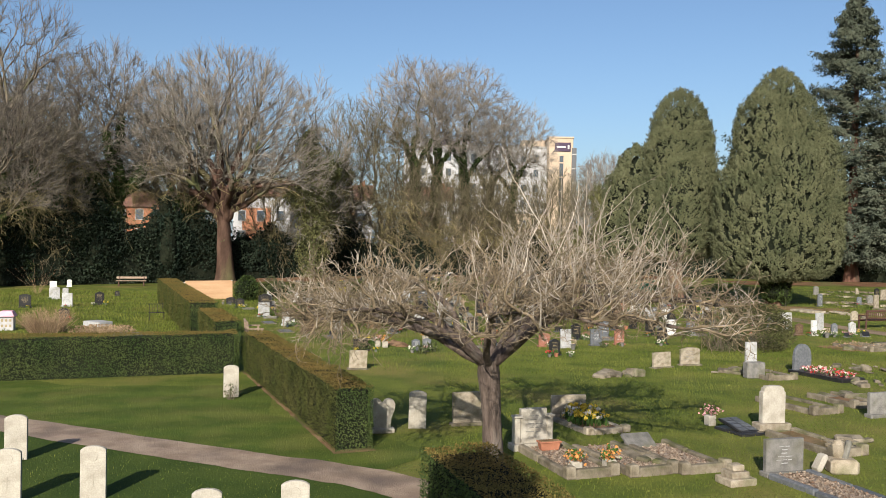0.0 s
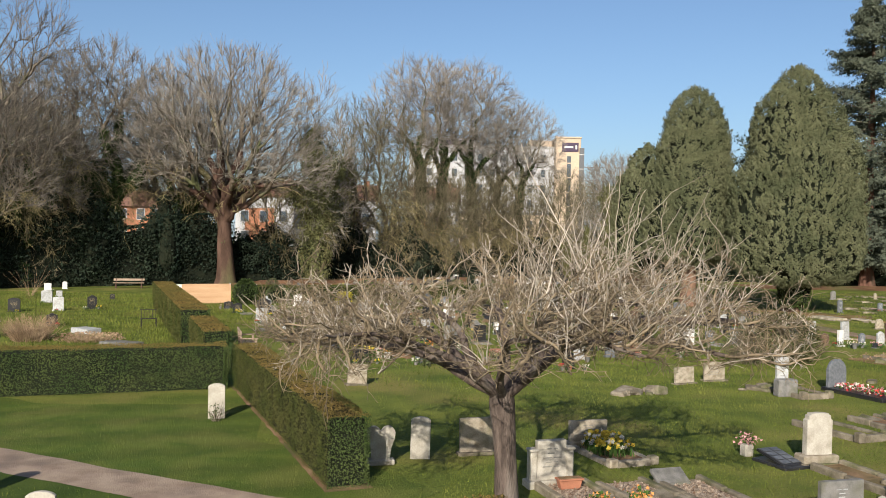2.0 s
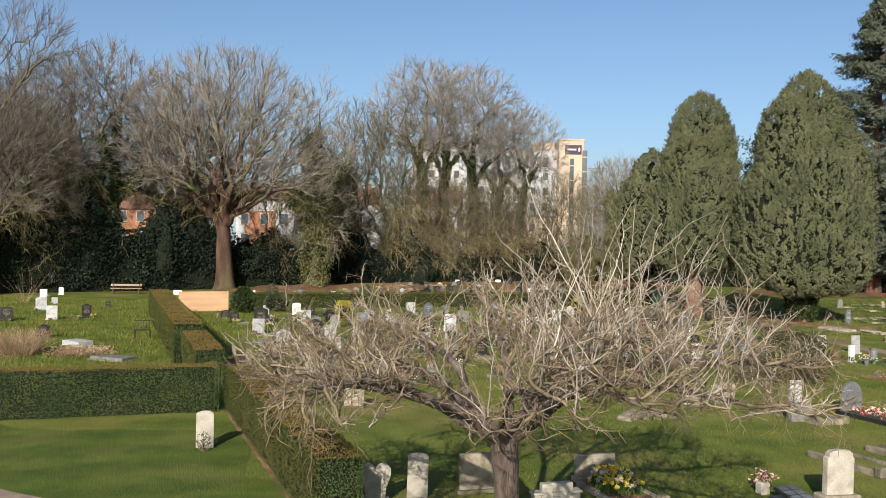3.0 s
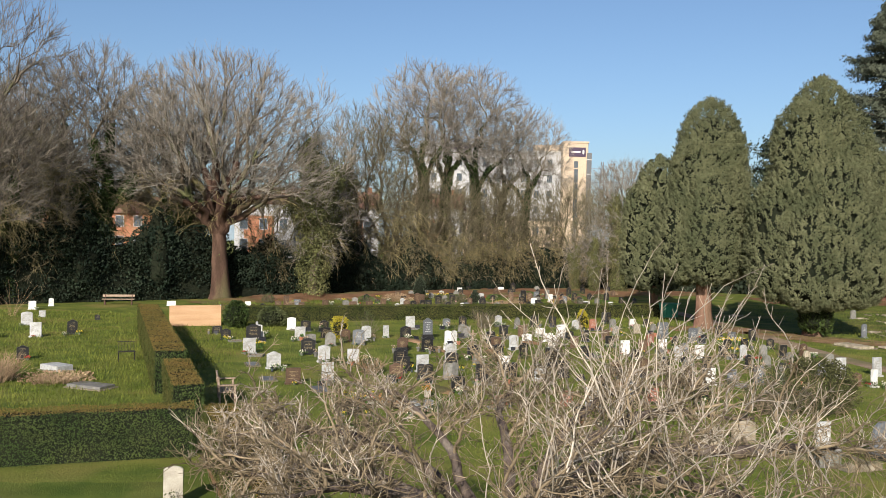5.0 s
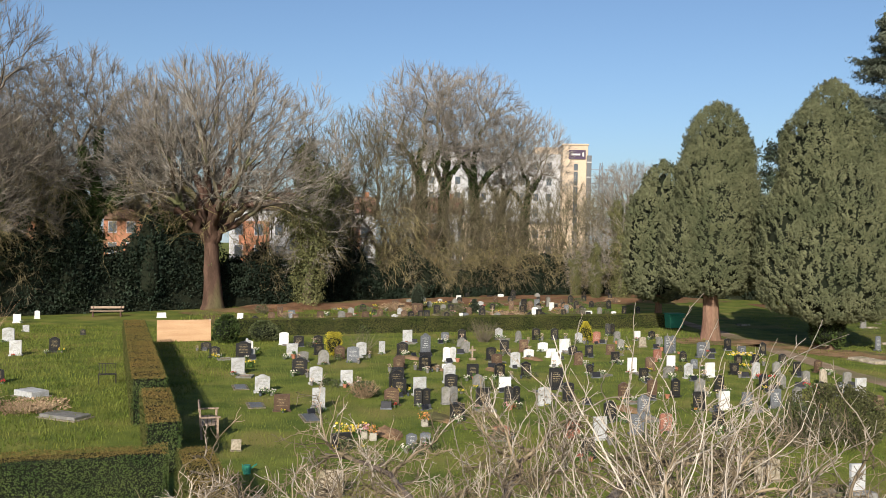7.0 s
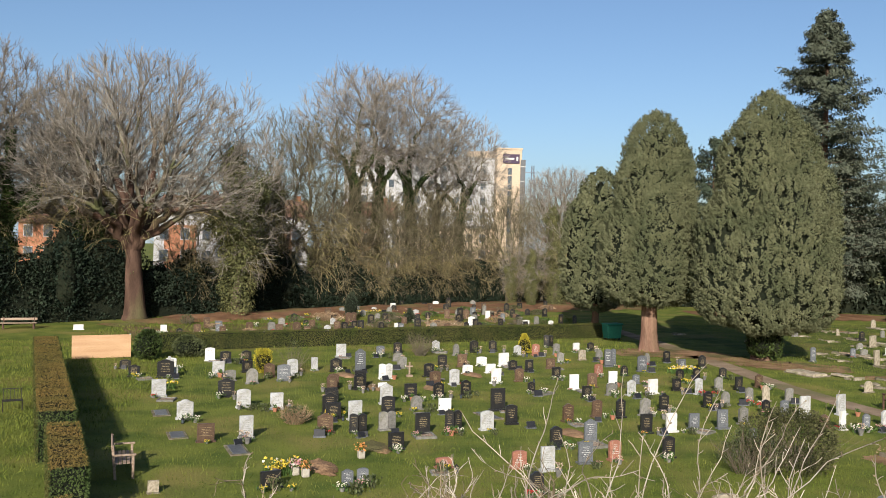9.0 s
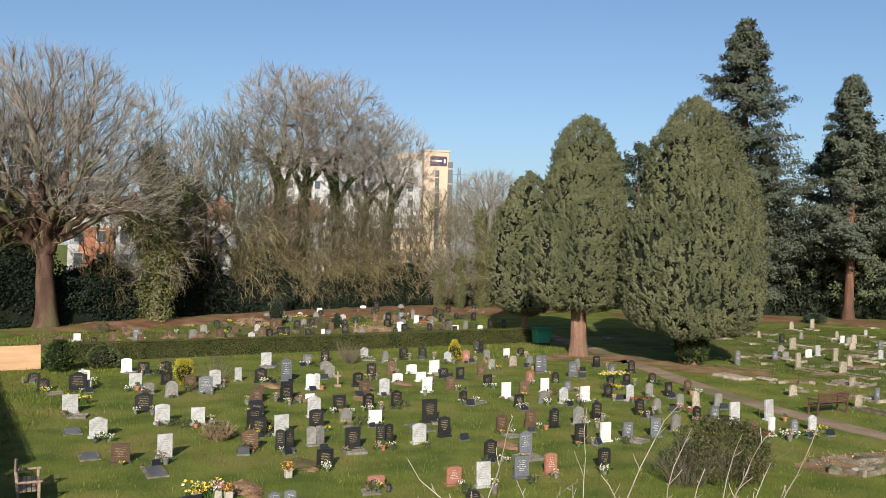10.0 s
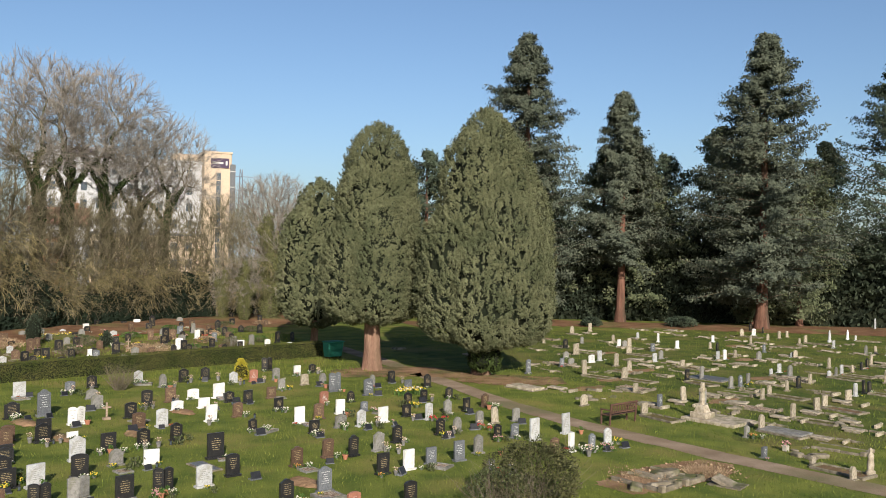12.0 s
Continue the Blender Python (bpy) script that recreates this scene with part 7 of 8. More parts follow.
def skip_bin():
    e = thing("waste_bin", "green plastic wheeled waste bin on grass", "bin", at=pose(15.4, 67.6, 0, rz=20))
    bm = block(0, 0, 0.62, 1.25, 0.75, 0.95, 0.05)
    for v in bm.verts:
        if v.co.z < 0.5:
            v.co.x *= 0.88
            v.co.y *= 0.85
    part("body", bm, "green_plastic", e)
    part("lid", block(0, -0.02, 1.14, 1.34, 0.86, 0.1, 0.04), "green_plastic", e)
    for x in (-0.45, 0.45):
        for y in (-0.22, 0.22):
            bm = bmesh.new()
            bmesh.ops.create_cone(bm, cap_ends=True, segments=12, radius1=0.1, radius2=0.1, depth=0.06, matrix=Matrix.Translation((x, y, 0.1)) @ Matrix.Rotation(math.pi / 2, 4, "Y"))
            part("wheel", bm, "iron", e)
    for x in (-0.3, 0.3):
        part("handle", block(x, -0.45, 1.0, 0.25, 0.05, 0.04, 0.01), "green_plastic", e)


def toy_house():
    e = thing("toy_house", "pink-roofed white toy house on a grave", "ornament", at=pose(-18.5, 35.4, 0, rz=15))
    part("walls", block(0, 0, 0.3, 0.55, 0.4, 0.6, 0.01), "render_white", e)
    bm = bmesh.new()
    bmesh.ops.create_cone(bm, cap_ends=True, segments=4, radius1=0.46, radius2=0.3, depth=0.22, matrix=Matrix.Translation((0, 0, 0.71)) @ Matrix.Rotation(math.pi / 4, 4, "Z"))
    part("roof", bm, "pink", e)
    for x in (-0.16, 0.0, 0.16):
        for z in (0.2, 0.43):
            part("window", block(x, -0.203, z, 0.08, 0.012, 0.11), "gilt", e)


def watering_can():
    e = thing("watering_can", "small green plastic watering can on grass", "watering can", at=pose(-5.1, 27.9, 0, rz=30))
    bm = bmesh.new()
    bmesh.ops.create_cone(bm, cap_ends=True, segments=14, radius1=0.1, radius2=0.09, depth=0.22, matrix=Matrix.Translation((0, 0, 0.11)))
    part("body", bm, "green_plastic", e)
    part("spout", block(0.17, 0, 0.17, 0.2, 0.03, 0.03, 0, 0, (0, -0.6)), "green_plastic", e)
    part("handle", block(-0.12, 0, 0.16, 0.02, 0.025, 0.18, 0.005), "green_plastic", e)


def stone_cross():
    e = thing("cross_monument", "pale stone cross on a stepped plinth", "monument", at=pose(25.5, 42.2, 0, rz=20))
    part("slab", block(0.3, -0.6, 0.06, 1.9, 2.6, 0.16, 0.02), "sandstone", e)
    part("lower_step", block(0, 0, 0.25, 0.8, 0.8, 0.26, 0.03), "sandstone", e)
    bm = block(0, 0, 0.52, 0.55, 0.55, 0.34, 0.03)
    for v in bm.verts:
        if v.co.z > 0.5:
            v.co.x *= 0.7
            v.co.y *= 0.7
    part("upper_step", bm, "sandstone", e)
    part("shaft", block(0, 0, 1.15, 0.17, 0.14, 1.05, 0.02), "sandstone", e)
    part("arm", block(0, 0, 1.36, 0.48, 0.13, 0.15, 0.02), "sandstone", e)


def small_cross(x, y, h, mat, label):
    e = thing("grave_cross", label, "cross", at=pose(x, y, 0, rz=18))
    part("shaft", block(0, 0, h / 2, 0.08, 0.06, h, 0.01), mat, e)
    part("arm", block(0, 0, h * 0.72, h * 0.5, 0.055, 0.08, 0.01), mat, e)
    part("foot", block(0, 0, 0.05, 0.3, 0.22, 0.12, 0.02), mat, e)


def cross_tablet():
    e = thing("headstone", "pale headstone topped with a small cross", "headstone", at=pose(-10.4, 48.7, 0, rz=16))
    bm = tablet_bm("camber", 0.1)
    bmesh.ops.transform(bm, matrix=Matrix.Diagonal((0.75, 1, 0.48, 1)), verts=bm.verts)
    part("tablet", bm, "pale_grey", e)
    part("cross_shaft", block(0, 0, 0.72, 0.13, 0.1, 0.5, 0.02), "pale_grey", e)
    part("cross_arm", block(0, 0, 0.76, 0.4, 0.095, 0.12, 0.02), "pale_grey", e)


def statue(x, y, h, mat, label):
    """A plain draped upright form on a block."""
    e = thing("grave_statue", label, "statue", at=pose(x, y, 0, rz=10))
    bm = bmesh.new()
    prev = None
    prof = [(0.2, 0), (0.2, 0.18), (0.13, 0.2), (0.15, 0.4), (0.12, 0.62), (0.14, 0.74), (0.06, 0.83), (0.075, 0.92), (0.03, 1.0)]
    for r, z in prof:
        ring = [bm.verts.new((r * h * math.cos(a), r * h * 0.75 * math.sin(a), z * h)) for a in np.linspace(0, 2 * math.pi, 13)[:-1]]
        if prev:
            for j in range(12):
                bm.faces.new((prev[j], prev[(j + 1) % 12], ring[(j + 1) % 12], ring[j]))
        prev = ring
    bm.faces.new(prev)
    me = bpy.data.meshes.new("grave_statue")
    bm.to_mesh(me)
    bm.free()
    bpy.data.objects.remove(e)
    tagged(link_mesh("grave_statue", me, mat, smooth=True), label, "statue").matrix_basis = pose(x, y, 0, rz=10)


def ledger(x, y, w, l, turn, mat, label, h=0.14, tilt=0.0):
    e = thing("ledger_stone", label, "ledger stone", at=pose(x, y, 0, rz=turn))
    part("slab", block(0, 0, h / 2, w, l, h, 0.02, 0, (tilt, 0)), mat, e)
    part("bed", block(0, 0, 0.02, w + 0.16, l + 0.16, 0.05, 0.01), "kerb", e)


wire_bench(), plywood_board(), skip_bin(), toy_house(), watering_can(), stone_cross(), cross_tablet()
small_cross(0.85, 49.7, 0.72, "wood_grey", "small weathered wooden grave cross")
small_cross(2.74, 76.3, 0.72, "wood_grey", "small wooden grave cross with flowers")
statue(24.5, 32.4, 0.95, "sandstone", "small weathered pale stone figure on a block")
statue(61, 68.5, 1.1, "pale_grey", "pale stone figure among old graves")
statue(64.8, 70, 0.95, "white", "white stone urn on a pillar")
ledger(-15.5, 37.4, 0.7, 1.1, 60, "pale_grey", "pale rounded ledger stone in grass", 0.25)
ledger(-12.6, 33.9, 0.75, 1.5, 70, "grey", "low grey ledger stone in grass", 0.14)
ledger(19.0, 33.0, 0.7, 0.9, 30, "kerb", "tilted broken ledger with flaking bricks", 0.12, 0.35)
ledger(27.0, 38.8, 1.1, 1.9, 20, "grey", "wide grey gravel-topped ledger grave", 0.12)
ledger(34.5, 52.5, 1.3, 2.2, 20, "slate", "dark grey double ledger grave", 0.14)
ledger(22.0, 52.4, 1.0, 1.9, 20, "sandstone", "pale cracked ledger stone on bare earth", 0.16)
for x_, y_, l_ in [(-7.5, 37.2, 0.9), (-5.2, 35.3, 1.2), (-9.0, 40.8, 1.0), (3.2, 41.0, 1.3)]:
    ledger(x_ + 0.5, y_ - 0.6, 0.45, l_, 20, "slate", "flat grey stone slab in front of a headstone", 0.06)
for i_, (x_, y_, w_) in enumerate([(26.2, 50.6, 2.4), (23.8, 48.6, 2.2), (30.5, 47.5, 2.6), (36, 58, 3), (29.5, 56.5, 2.4), (42, 62, 3), (37.5, 50.5, 2.6), (46, 57, 3), (33, 66, 3), (41, 72, 3.5),
                                   (52, 66, 3), (49, 52, 3), (28.2, 43.5, 2), (31.5, 40, 2.2), (25, 35.6, 2.0), (54, 74, 4), (35, 76, 3), (60, 66, 4), (27.5, 61, 2.5), (56, 56, 3)]):
    rubble("fallen_stones", x_, y_, w_, 1.2, 9, 40 + i_, "kerb", "broken low kerbs of an old grave", 0.1, 0.32)
    if i_ % 2 == 0:
        kerb_grave(x_ + 1.3, y_ + 0.9, 0.85, 1.9, 20 + (i_ * 7) % 5, ("gravel", "soil", "grass")[i_ % 3], 60 + i_, "low weathered kerbs of an old grave", "kerb", 0.12)


# ---- shrubs and dry growth ----
clump("golden_shrub", -6.3, 50.3, 0.9, 1.2, "gold_leaf", 2600, 81, "clipped golden shrub with rounded top", "shrub", 0.07, shape=(0.5, 0.8, 1, 1, 0.75))
clump("golden_shrub", 7.95, 59.4, 0.95, 1.2, "gold_leaf", 2200, 82, "golden conical shrub near the low hedge", "shrub", 0.08, shape=(0.9, 1, 0.9, 0.7, 0.25))
clump("dwarf_conifer", 1.3, 78, 1.0, 1.2, "pine_dark", 1200, 83, "small grey-green conical dwarf conifer", "shrub", 0.1, shape=(0.8, 1, 0.9, 0.65, 0.2))
clump("twiggy_shrub", 1.6, 57.6, 1.0, 1.3, "bush_leaf", 60, 85, "bare brown twiggy shrub before the hedge", "shrub", 0.06, 160, core=False)
clump("dry_clump", -3.4, 38.8, 1.1, 0.6, "bush_leaf", 260, 86, "clump of dry grass and iris leaves", "shrub", 0.12, 520, core=False)
clump("leafy_shrub", -13.0, 54.4, 1.5, 1.6, "ivy", 2600, 87, "dark leafy shrub beside a plywood sheet", "shrub", 0.12)
clump("leafy_shrub", -11.2, 55.6, 1.7, 1.2, "bush_leaf", 2200, 88, "olive leafy shrub at the hedge end", "shrub", 0.11)
clump("bramble", -16.5, 34.7, 2.3, 0.95, "dry", 250, 89, "dry brown bramble mound", "shrub", 0.07, 700, core=False)
clump("dead_bracken", -14.4, 35.0, 2.8, 0.3, "dry", 500, 90, "low mound of dead brown bracken", "shrub", 0.1, 560, core=False)
clump("silver_shrub", -4.9, 51.2, 0.9, 1.5, "bush_leaf", 300, 91, "thin silvery upright shrub", "shrub", 0.07, 60, core=False)
clump("dead_bracken", 19.4, 34.6, 2.6, 0.16, "dry", 160, 98, "low mat of dead brown grass over old graves", "shrub", 0.08, 700, core=False)
clump("dead_bracken", 17.0, 34.4, 3.0, 0.16, "dry", 160, 92, "low mat of dead grass over an old grave", "shrub", 0.08, 800, core=False)
kerb_grave(16.2, 34.9, 0.9, 1.9, 20, "soil", 90, "old kerbs half buried in dead grass")
kerb_grave(17.4, 35.3, 0.9, 1.9, 20, "soil", 91, "old kerbs half buried in dead grass")
rubble("fallen_stones", 17.3, 34.0, 3.2, 1.2, 14, 92, "kerb", "broken kerbs and slabs in dead grass", 0.12, 0.45)
clump("bare_sapling", -28.3, 58, 0.8, 2.3, "bush_leaf", 0, 93, "thin bare upright sapling in grass", "sapling", 0.05, 22, core=False)
clump("dead_bracken", -5.4, 78.3, 2.6, 0.7, "dry", 300, 94, "pale dead grass among rear graves", "shrub", 0.14, 560, core=False)
clump("dead_bracken", 4.0, 72.0, 3.0, 0.8, "dry", 250, 95, "brown dead stems along the low hedge", "shrub", 0.14, 600, core=False)
clump("dark_shrub", 57, 84, 3.0, 1.2, "pine_dark", 1500, 96, "low dark shrubs under redwoods", "shrub", 0.2)
clump("dark_shrub", 48, 87, 2.2, 1.0, "pine_dark", 1200, 97, "low dark shrub under redwoods", "shrub", 0.2)
for i_, (x_, y_) in enumerate([(13.5, 88), (9.5, 84.5), (6.8, 90), (11.8, 93), (15.5, 94), (3.2, 84), (-0.5, 82.5), (8.5, 79.5), (12.5, 79)]):
    clump("weed_clump", x_, y_, 1.6, 0.5, ("bush_leaf", "dry", "stem")[i_ % 3], 500, 100 + i_, "low tangled growth among rear graves", "weeds", 0.12, 120, core=False)


clump("twiggy_shrub", 12.0, 33.0, 2.9, 1.8, "bush_dark", 5500, 36, "large twiggy dark olive shrub among graves", "shrub", 0.075, 60, core=False, shape=(0.75, 1, 1, 0.85, 0.45))
clump("twiggy_shrub", 12.3, 33.3, 2.3, 1.6, "bush_dark", 3000, 39, "dense inner growth of a twiggy shrub", "shrub", 0.085, 40, core=False, shape=(0.75, 1, 1, 0.85, 0.45))
clump("twiggy_shrub", 10.6, 32.6, 1.8, 1.3, "bush_leaf", 1600, 37, "rusty twiggy shrub beside a larger one", "shrub", 0.06, 120, core=False)


# ---- old field: sunken kerbs, fallen slabs and bare patches beside the long path ----
def broken_kerbs(seed):
    """A few half-sunk kerb stones and a fallen slab in the grass."""
    rnd = random.Random(seed)
    e = thing("grave_kerb", ("broken pale kerbs sunk in rough grass", "toppled lichened slab between sunk kerbs", "short row of mossy kerb stones")[seed % 3], "grave kerb", "kerbs of old graves")
    for s in (-1, 1):
        y = -0.1
        while y > -1.9:
            ln = rnd.uniform(0.35, 0.9)
            if rnd.random() < 0.72:
                part("kerb_stone", block(s * 0.42 + rnd.uniform(-0.06, 0.06), y - ln / 2, 0.015, 0.13, ln - 0.04, rnd.uniform(0.12, 0.22), 0.025, rnd.uniform(-0.08, 0.08), (rnd.uniform(-0.06, 0.06), rnd.uniform(-0.1, 0.1))), "kerb", e)
            y -= ln
    part("kerb_stone", block(0, -1.95, 0.06, rnd.uniform(0.5, 0.95), 0.14, 0.2, 0.03, rnd.uniform(-0.1, 0.1)), "sandstone", e)
    if seed % 3 != 2:
        part("fallen_slab", block(rnd.uniform(-0.1, 0.1), -0.8, 0.09, 0.6, rnd.uniform(0.7, 1.1), 0.1, 0.025, rnd.uniform(-0.2, 0.2), (rnd.uniform(-0.06, 0.06), rnd.uniform(-0.06, 0.06))), "sandstone", e)
    return e


kerb_kinds = [broken_kerbs(i_) for i_ in range(6)]
old_rng = random.Random(31)
for i_, k_ in enumerate(kerb_kinds):
    k_.matrix_basis = pose(27 + 3.1 * i_, 47 + 1.3 * i_, 0, rz=20)
for r_ in range(13):
    for c_ in range(17):
        u_, v_ = c_ * 2.35 + old_rng.uniform(-0.7, 0.7), r_ * 3.0 + old_rng.uniform(-0.5, 0.5)
        x_, y_ = 24.8 + UX * u_ - UY * v_ + 0.12 * v_, 37.5 + UY * u_ + UX * v_
        if old_rng.random() < 0.27 and x_ > 23.2 - (y_ - 37) * 0.16 + 2 and math.hypot(x_ - 21.8, y_ - 58) > 4 and y_ < 84:
            copy_thing(old_rng.choice(kerb_kinds), pose(x_, y_, 0, rz=20 + old_rng.uniform(-6, 6)) @ Matrix.Scale(old_rng.uniform(0.8, 1.05), 4))
for i_, (x_, y_, l_) in enumerate([(25.4, 51.5, 3.0), (28.5, 54, 2.4), (33, 57, 2.2), (30, 46, 2.6), (38, 52, 2.4), (44, 60, 2.8), (36, 66, 2.6), (50, 68, 2.6)]):
    patch("grave_earth", [(x_ - 0.94 * l_ * 0.5, y_ - 0.34 * l_ * 0.5), (x_, y_), (x_ + 0.94 * l_ * 0.5, y_ + 0.34 * l_ * 0.5)], [0.15, 1.0, 1.3, 0.9, 0.15],
          "soil", 0.016, "pinkish bare earth between old graves", "soil", 60 + i_, 0.25, 24, 5, 0.05)


for i_ in range(24):
    x_, y_ = old_rng.uniform(27, 62), old_rng.uniform(44, 80)
    if y_ - 40 > (x_ - 27) * 0.42 and math.hypot(x_ - 21.8, y_ - 58) > 6 and y_ < 92 - (x_ - 30) * 0.3:
        graves(old_rng.choice(("sandstone", "sandstone", "pale_grey", "grey", "black")), "std", [(x_, y_, old_rng.uniform(0.35, 0.6), old_rng.uniform(0.45, 0.85), "")])


# ---- rear plot: small stones in loose rows behind the low hedge ----
rear_rng = random.Random(77)
for row_, (v_, u0_, u1_) in enumerate([(2.6, 1, 30), (5.6, 1, 31), (8.8, 2, 32), (12.2, 5, 33), (15.8, 11, 34), (19.5, 15, 35), (23, 19, 36)]):
    u_ = u0_ + rear_rng.uniform(0, 1)
    while u_ < u1_:
        x_, y_ = -14.5 + 0.9306 * u_ - 0.366 * (v_ + rear_rng.uniform(-0.6, 0.6)), 57.6 + 0.366 * u_ + 0.9306 * v_
        if rear_rng.random() < 0.72:
            graves(rear_rng.choice(("black", "black", "black", "black", "brown", "brown", "brown", "grey", "pale_grey", "slate", "white")), "std",
                   [(x_, y_, rear_rng.uniform(0.42, 0.6), rear_rng.uniform(0.5, 0.85), rear_rng.choice(("", "fw", "fy", "fr", "", "", "kerb")))])
        elif rear_rng.random() < 0.6:
            copy_thing(flowers(rear_rng.choice(("fy", "fw", "fp", "fy"))), pose(x_, y_, 0) @ Matrix.Scale(1.2, 4))
        u_ += rear_rng.uniform(1.1, 2.2)
clump("dwarf_conifer", -3.6, 80.5, 1.3, 2.3, "pine_dark", 900, 131, "narrow grey-green dwarf conifer", "shrub", 0.12, shape=(0.6, 0.9, 1, 0.7, 0.2))
for i_, (x_, y_, s_) in enumerate([(-10, 68, 1.2), (-6, 71, 1.6), (-1, 73, 1.4), (3.5, 76.5, 1.8), (7, 73.5, 1.3), (10, 76, 1.7), (-13, 71, 1.5), (-8, 77, 1.6), (0, 79, 1.5), (5.5, 82, 2), (11, 86.5, 1.8), (-15.5, 73.5, 1.2)]):
    clump("weed_clump", x_, y_, s_, 0.35 + 0.2 * (i_ % 3), ("dry", "stem", "bush_leaf")[i_ % 3], 320, 140 + i_, "low tangled growth among rear graves", "weeds", 0.11, 140, core=False)
rubble("fallen_stones", 4.5, 88.5, 5.0, 2.0, 18, 151, "kerb", "pale stones scattered on the leaf bank", 0.12, 0.4)
rubble("fallen_stones", 9.5, 90.5, 5.0, 2.0, 18, 152, "kerb", "pale stones scattered on the leaf bank", 0.12, 0.4)
rubble("fallen_stones", -9, 79.5, 4.0, 1.6, 14, 153, "kerb", "pale stones scattered on the leaf bank", 0.12, 0.35)


# ---- buildings beyond the trees ----
def window(parent, x, y, z, w, h, frame_mat="render_white"):
    """A framed window on a wall that faces -y."""
    f = part("window", block(x, y - 0.03, z, w + 0.16, 0.08, h + 0.16), frame_mat, parent)
    part("pane", block(x, y - 0.08, z, w, 0.03, h), "glass", f)


def hotel():
    e = thing("hotel_building", "buff and white six-storey hotel behind bare trees", "building", at=pose(0, 0, 0))
    part("end_tower", block(20.6, 171, 12, 4.7, 12, 24.2, 0.1), "render_tan", e, "buff end tower")
    part("roof_edge", block(20.6, 171, 24.25, 4.9, 12.2, 0.3), "render_tan", e)
    part("white_wing", block(4.2, 173, 16.2, 28.1, 10, 12.6, 0.1), "render_white", e, "white upper storeys")
    part("white_block", block(-2.6, 173.4, 23.1, 12.0, 9, 2.4, 0.1), "render_white", e, "raised white roof block")
    part("buff_base", block(4.2, 172.6, 4.9, 28.1, 10.8, 9.8, 0.1), "render_tan", e, "buff lower storeys")
    part("wing_roof", block(4.2, 173, 22.6, 28.3, 10.3, 0.3), "pale_grey", e)
    part("roof_plant", block(15.6, 172, 23.4, 4.6, 5, 1.5, 0.08), "render_tan", e, "buff roof plant room")
    part("band", block(4.2, 167.1, 9.7, 28.2, 0.35, 0.4), "slate", e)
    sign = part("sign_board", block(20.9, 164.9, 22.4, 3.1, 0.15, 1.7), "purple", e, "dark purple sign board")
    part("sign_bar", block(20.6, 164.8, 22.4, 1.7, 0.05, 0.32), "whitepaint", sign)
    part("sign_mark", block(22.0, 164.8, 22.4, 0.35, 0.05, 0.8, 0.1), "whitepaint", sign)
    part("stair_glazing", block(20.7, 164.95, 12.4, 0.75, 0.12, 16.6), "glass", e, "tall dark stair glazing")
    for i in range(6):
        part("glazing_bar", block(20.7, 164.88, 5.6 + 2.75 * i, 0.85, 0.06, 0.2), "render_tan", e)
    part("corner_glazing", block(23.1, 165.1, 12.5, 0.9, 0.9, 19.5), "slate", e, "grey corner glazing")
    for i in range(7):
        part("glazing_bar", block(23.1, 165.08, 4.5 + 2.75 * i, 0.94, 0.94, 0.2), "pale_grey", e)
    sign2 = part("sign_board", block(-1.2, 168.8, 22.9, 4.6, 0.15, 1.9), "purple", e, "dark purple sign board")
    part("sign_mark", block(-0.6, 168.7, 22.9, 0.7, 0.05, 1.2, 0.1), "whitepaint", sign2)
    for s in range(4):
        for i in range(11):
            window(e, -8.4 + 2.45 * i, 168, 11.6 + 2.95 * s, 0.95, 1.4, "pale_grey")
    for s in range(3):
        for i in range(11):
            window(e, -8.4 + 2.45 * i, 167.2, 1.8 + 2.9 * s, 1.0, 1.3, "pale_grey")


def house(x, y, w, h, seed, label, roof_mat="rooftile", wall="render_white", panel=True, ridge=2.4):
    rnd = random.Random(seed)
    e = thing("house", label, "house", at=pose(x, y, 0, rz=rnd.uniform(-8, 8)))
    part("wall", block(0, 4, h / 2, w, 8, h, 0.03), wall, e)
    bm = bmesh.new()
    a = [bm.verts.new(p) for p in ((-w / 2 - 0.3, -0.4, h), (w / 2 + 0.3, -0.4, h), (w / 2 + 0.3, 8.4, h), (-w / 2 - 0.3, 8.4, h), (-w / 2 - 0.3, 4, h + ridge), (w / 2 + 0.3, 4, h + ridge))]
    for f in ((0, 1, 5, 4), (2, 3, 4, 5), (0, 4, 3), (1, 2, 5), (3, 2, 1, 0)):
        bm.faces.new([a[i] for i in f])
    bmesh.ops.recalc_face_normals(bm, faces=bm.faces)
    roof = part("roof", bm, roof_mat, e)
    part("chimney", block(w * 0.3, 4, h + ridge, 0.6, 0.6, 1.2, 0.02), "brick", roof)
    if panel:
        part("brick_panel", block(-w * 0.08, -0.06, h * 0.42, w * 0.5, 0.14, h * 0.84), "brick", e, "orange brick panel")
    n = max(2, int(w / 2.3))
    for i in range(n):
        for z in np.arange(1.6, h - 0.8, 2.7):
            window(e, -w / 2 + (i + 0.5) * w / n, -0.14 if panel else 0, z, 1.0, 1.35, "render_white")
    return e


hotel()
house(-25.8, 115, 8.0, 9.6, 1, "white rendered house with orange brick panel")
house(-14.2, 118, 6.0, 9.4, 2, "white and brick house behind ivy")
house(-41.5, 116, 10, 8.0, 3, "orange brick house with tiled roof", wall="brick", panel=False)
house(-4.0, 130, 7.0, 10.0, 4, "white rendered house behind bare trees")
house(-56, 110, 9, 7.5, 5, "orange brick house with tiled roof", wall="brick", panel=False)
house(95, 112, 12, 8, 6, "white and brick house behind dark conifers")


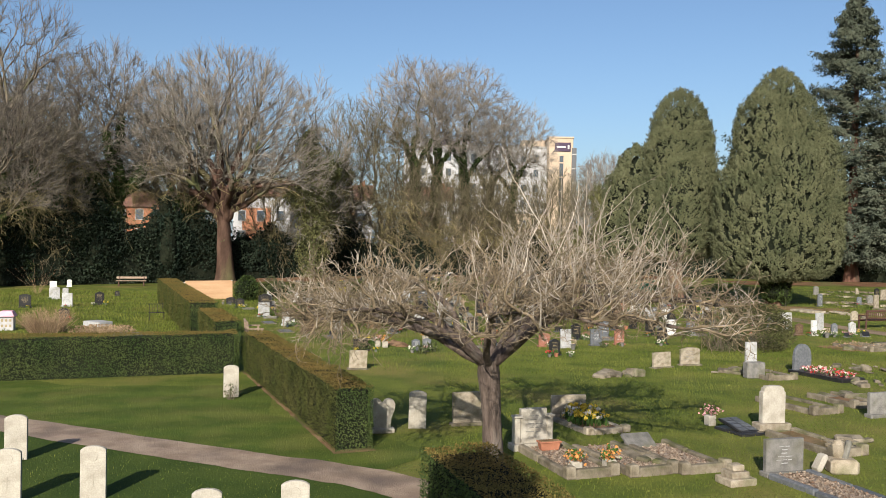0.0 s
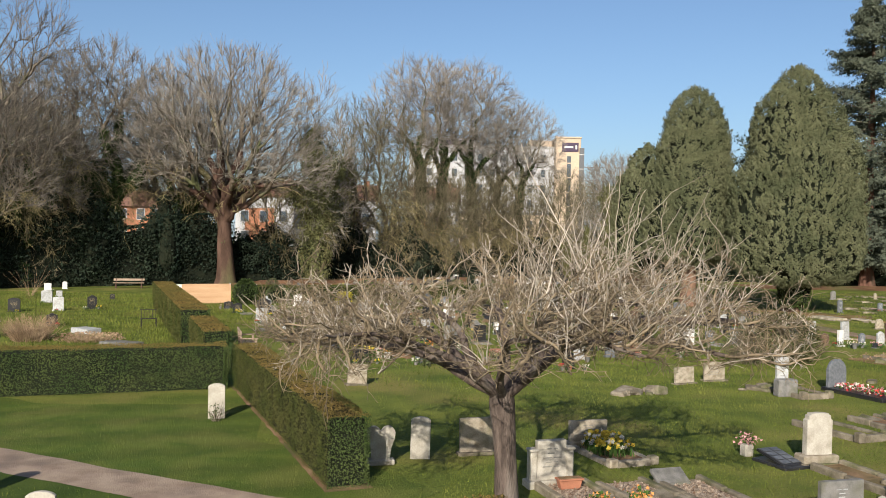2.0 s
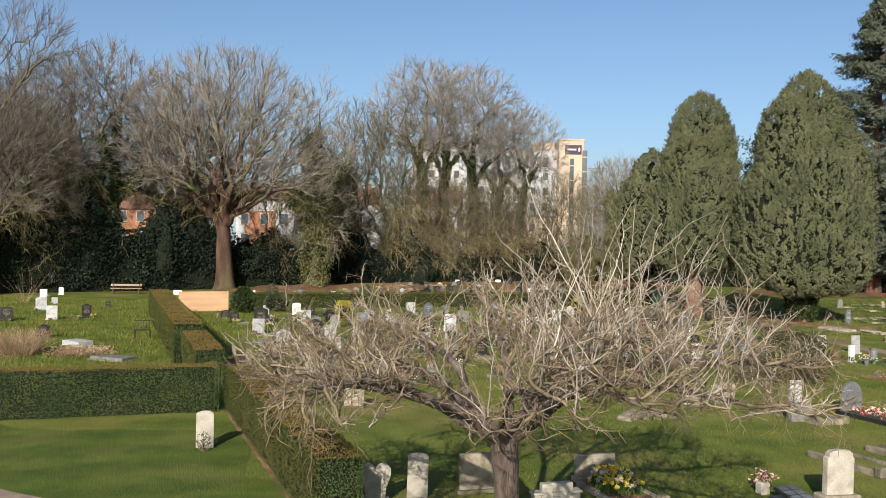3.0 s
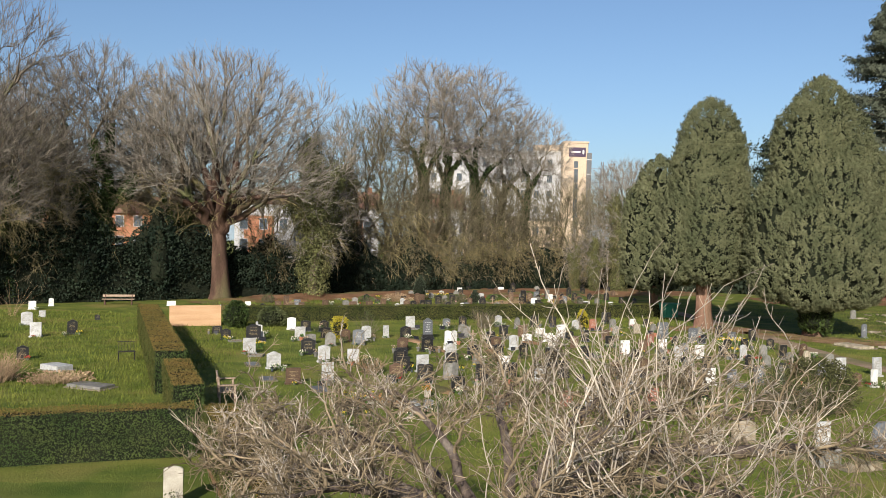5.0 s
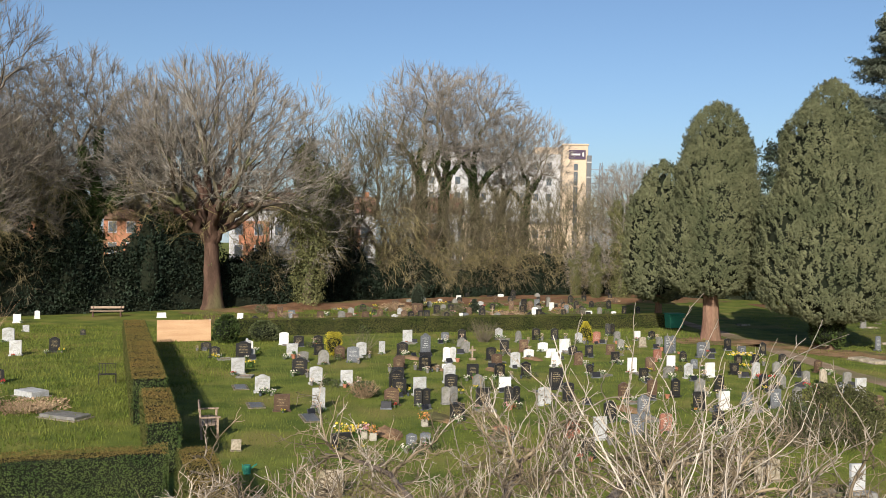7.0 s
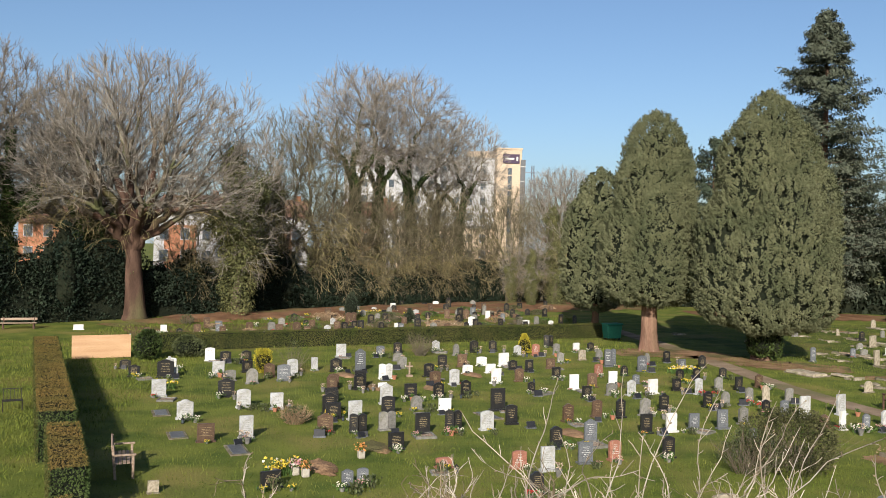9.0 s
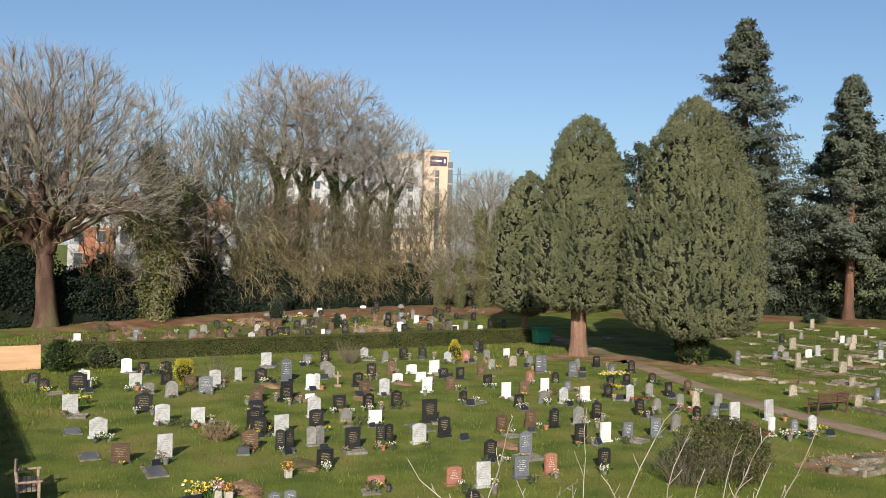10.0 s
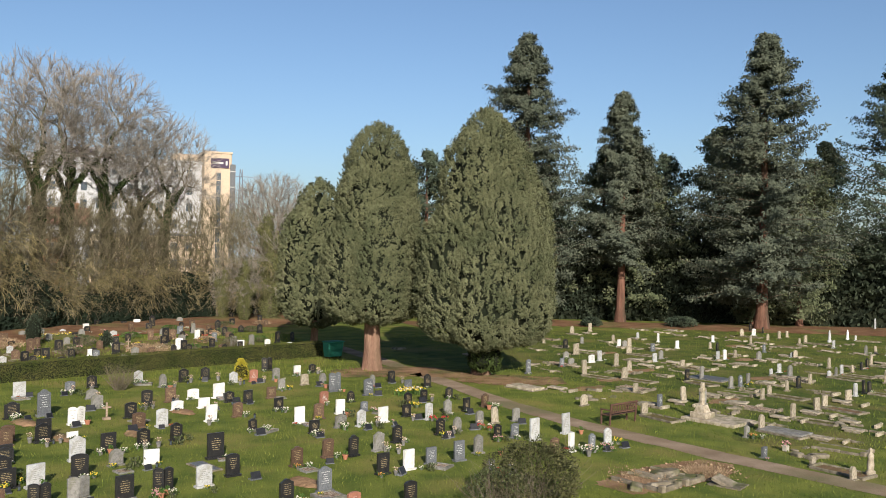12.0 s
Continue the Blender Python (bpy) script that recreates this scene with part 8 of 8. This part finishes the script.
def pylon(x, y, H):
    e = thing("pylon", "distant grey steel lattice electricity pylon", "pylon", at=pose(x, y, 0))
    for sx in (-1, 1):
        for sy in (-1, 1):
            P = np.array([[(sx * 4, sy * 4, 0), (sx * 1.6, sy * 1.6, H * 0.55), (sx * 0.7, sy * 0.7, H)]], dtype=float)
            link_mesh("leg", mesh_np("leg", *tubes([(P, np.full((1, 3), 0.22))], 4), 4), "steel", e)
    for z, w in ((0.62, 9), (0.77, 11), (0.92, 8)):
        part("cross_arm", block(0, 0, H * z, w * 2, 0.4, 0.5), "steel", e)
    br = []
    for i in range(8):
        z0, z1 = H * i / 8, H * (i + 1) / 8
        w0, w1 = np.interp([z0, z1], [0, H * 0.55, H], [4, 1.6, 0.7])
        br.append([(-w0, -w0, z0), (0, -(w0 + w1) / 2, (z0 + z1) / 2), (w1, -w1, z1)])
        br.append([(w0, -w0, z0), (0, -(w0 + w1) / 2, (z0 + z1) / 2), (-w1, -w1, z1)])
    br = np.array(br, dtype=float)
    link_mesh("bracing", mesh_np("bracing", *tubes([(br, np.full((16, 3), 0.13))], 4), 4), "steel", e)


def far_ridge():
    """A wooded skyline far behind everything, its distance haze put into the colour."""
    V, F = [], []
    n = 160
    for i in range(n):
        a = radians(25 + 130 * i / (n - 1))
        r = 900
        h = 26 + 16 * noise.noise((i * 0.07, 3, 0)) + 6 * noise.noise((i * 0.5, 1, 0)) + 3 * noise.noise((i * 1.7, 1, 0))
        V += [(r * math.cos(a), r * math.sin(a), -2), (r * math.cos(a), r * math.sin(a), h), ((r + 200) * math.cos(a), (r + 200) * math.sin(a), h + 8)]
    for i in range(n - 1):
        k = i * 3
        F += [(k, k + 3, k + 4, k + 1), (k + 1, k + 4, k + 5, k + 2)]
    tagged(link_mesh("backdrop", mesh_np("backdrop", V, F, 4), "distance"), "far wooded skyline with haze painted into its blue-grey", "backdrop", kind="structure")


pylon(94, 600, 62)
far_ridge()

for p_ in list(protos.values()):
    for o_ in (*p_.children_recursive, p_):
        bpy.data.objects.remove(o_)
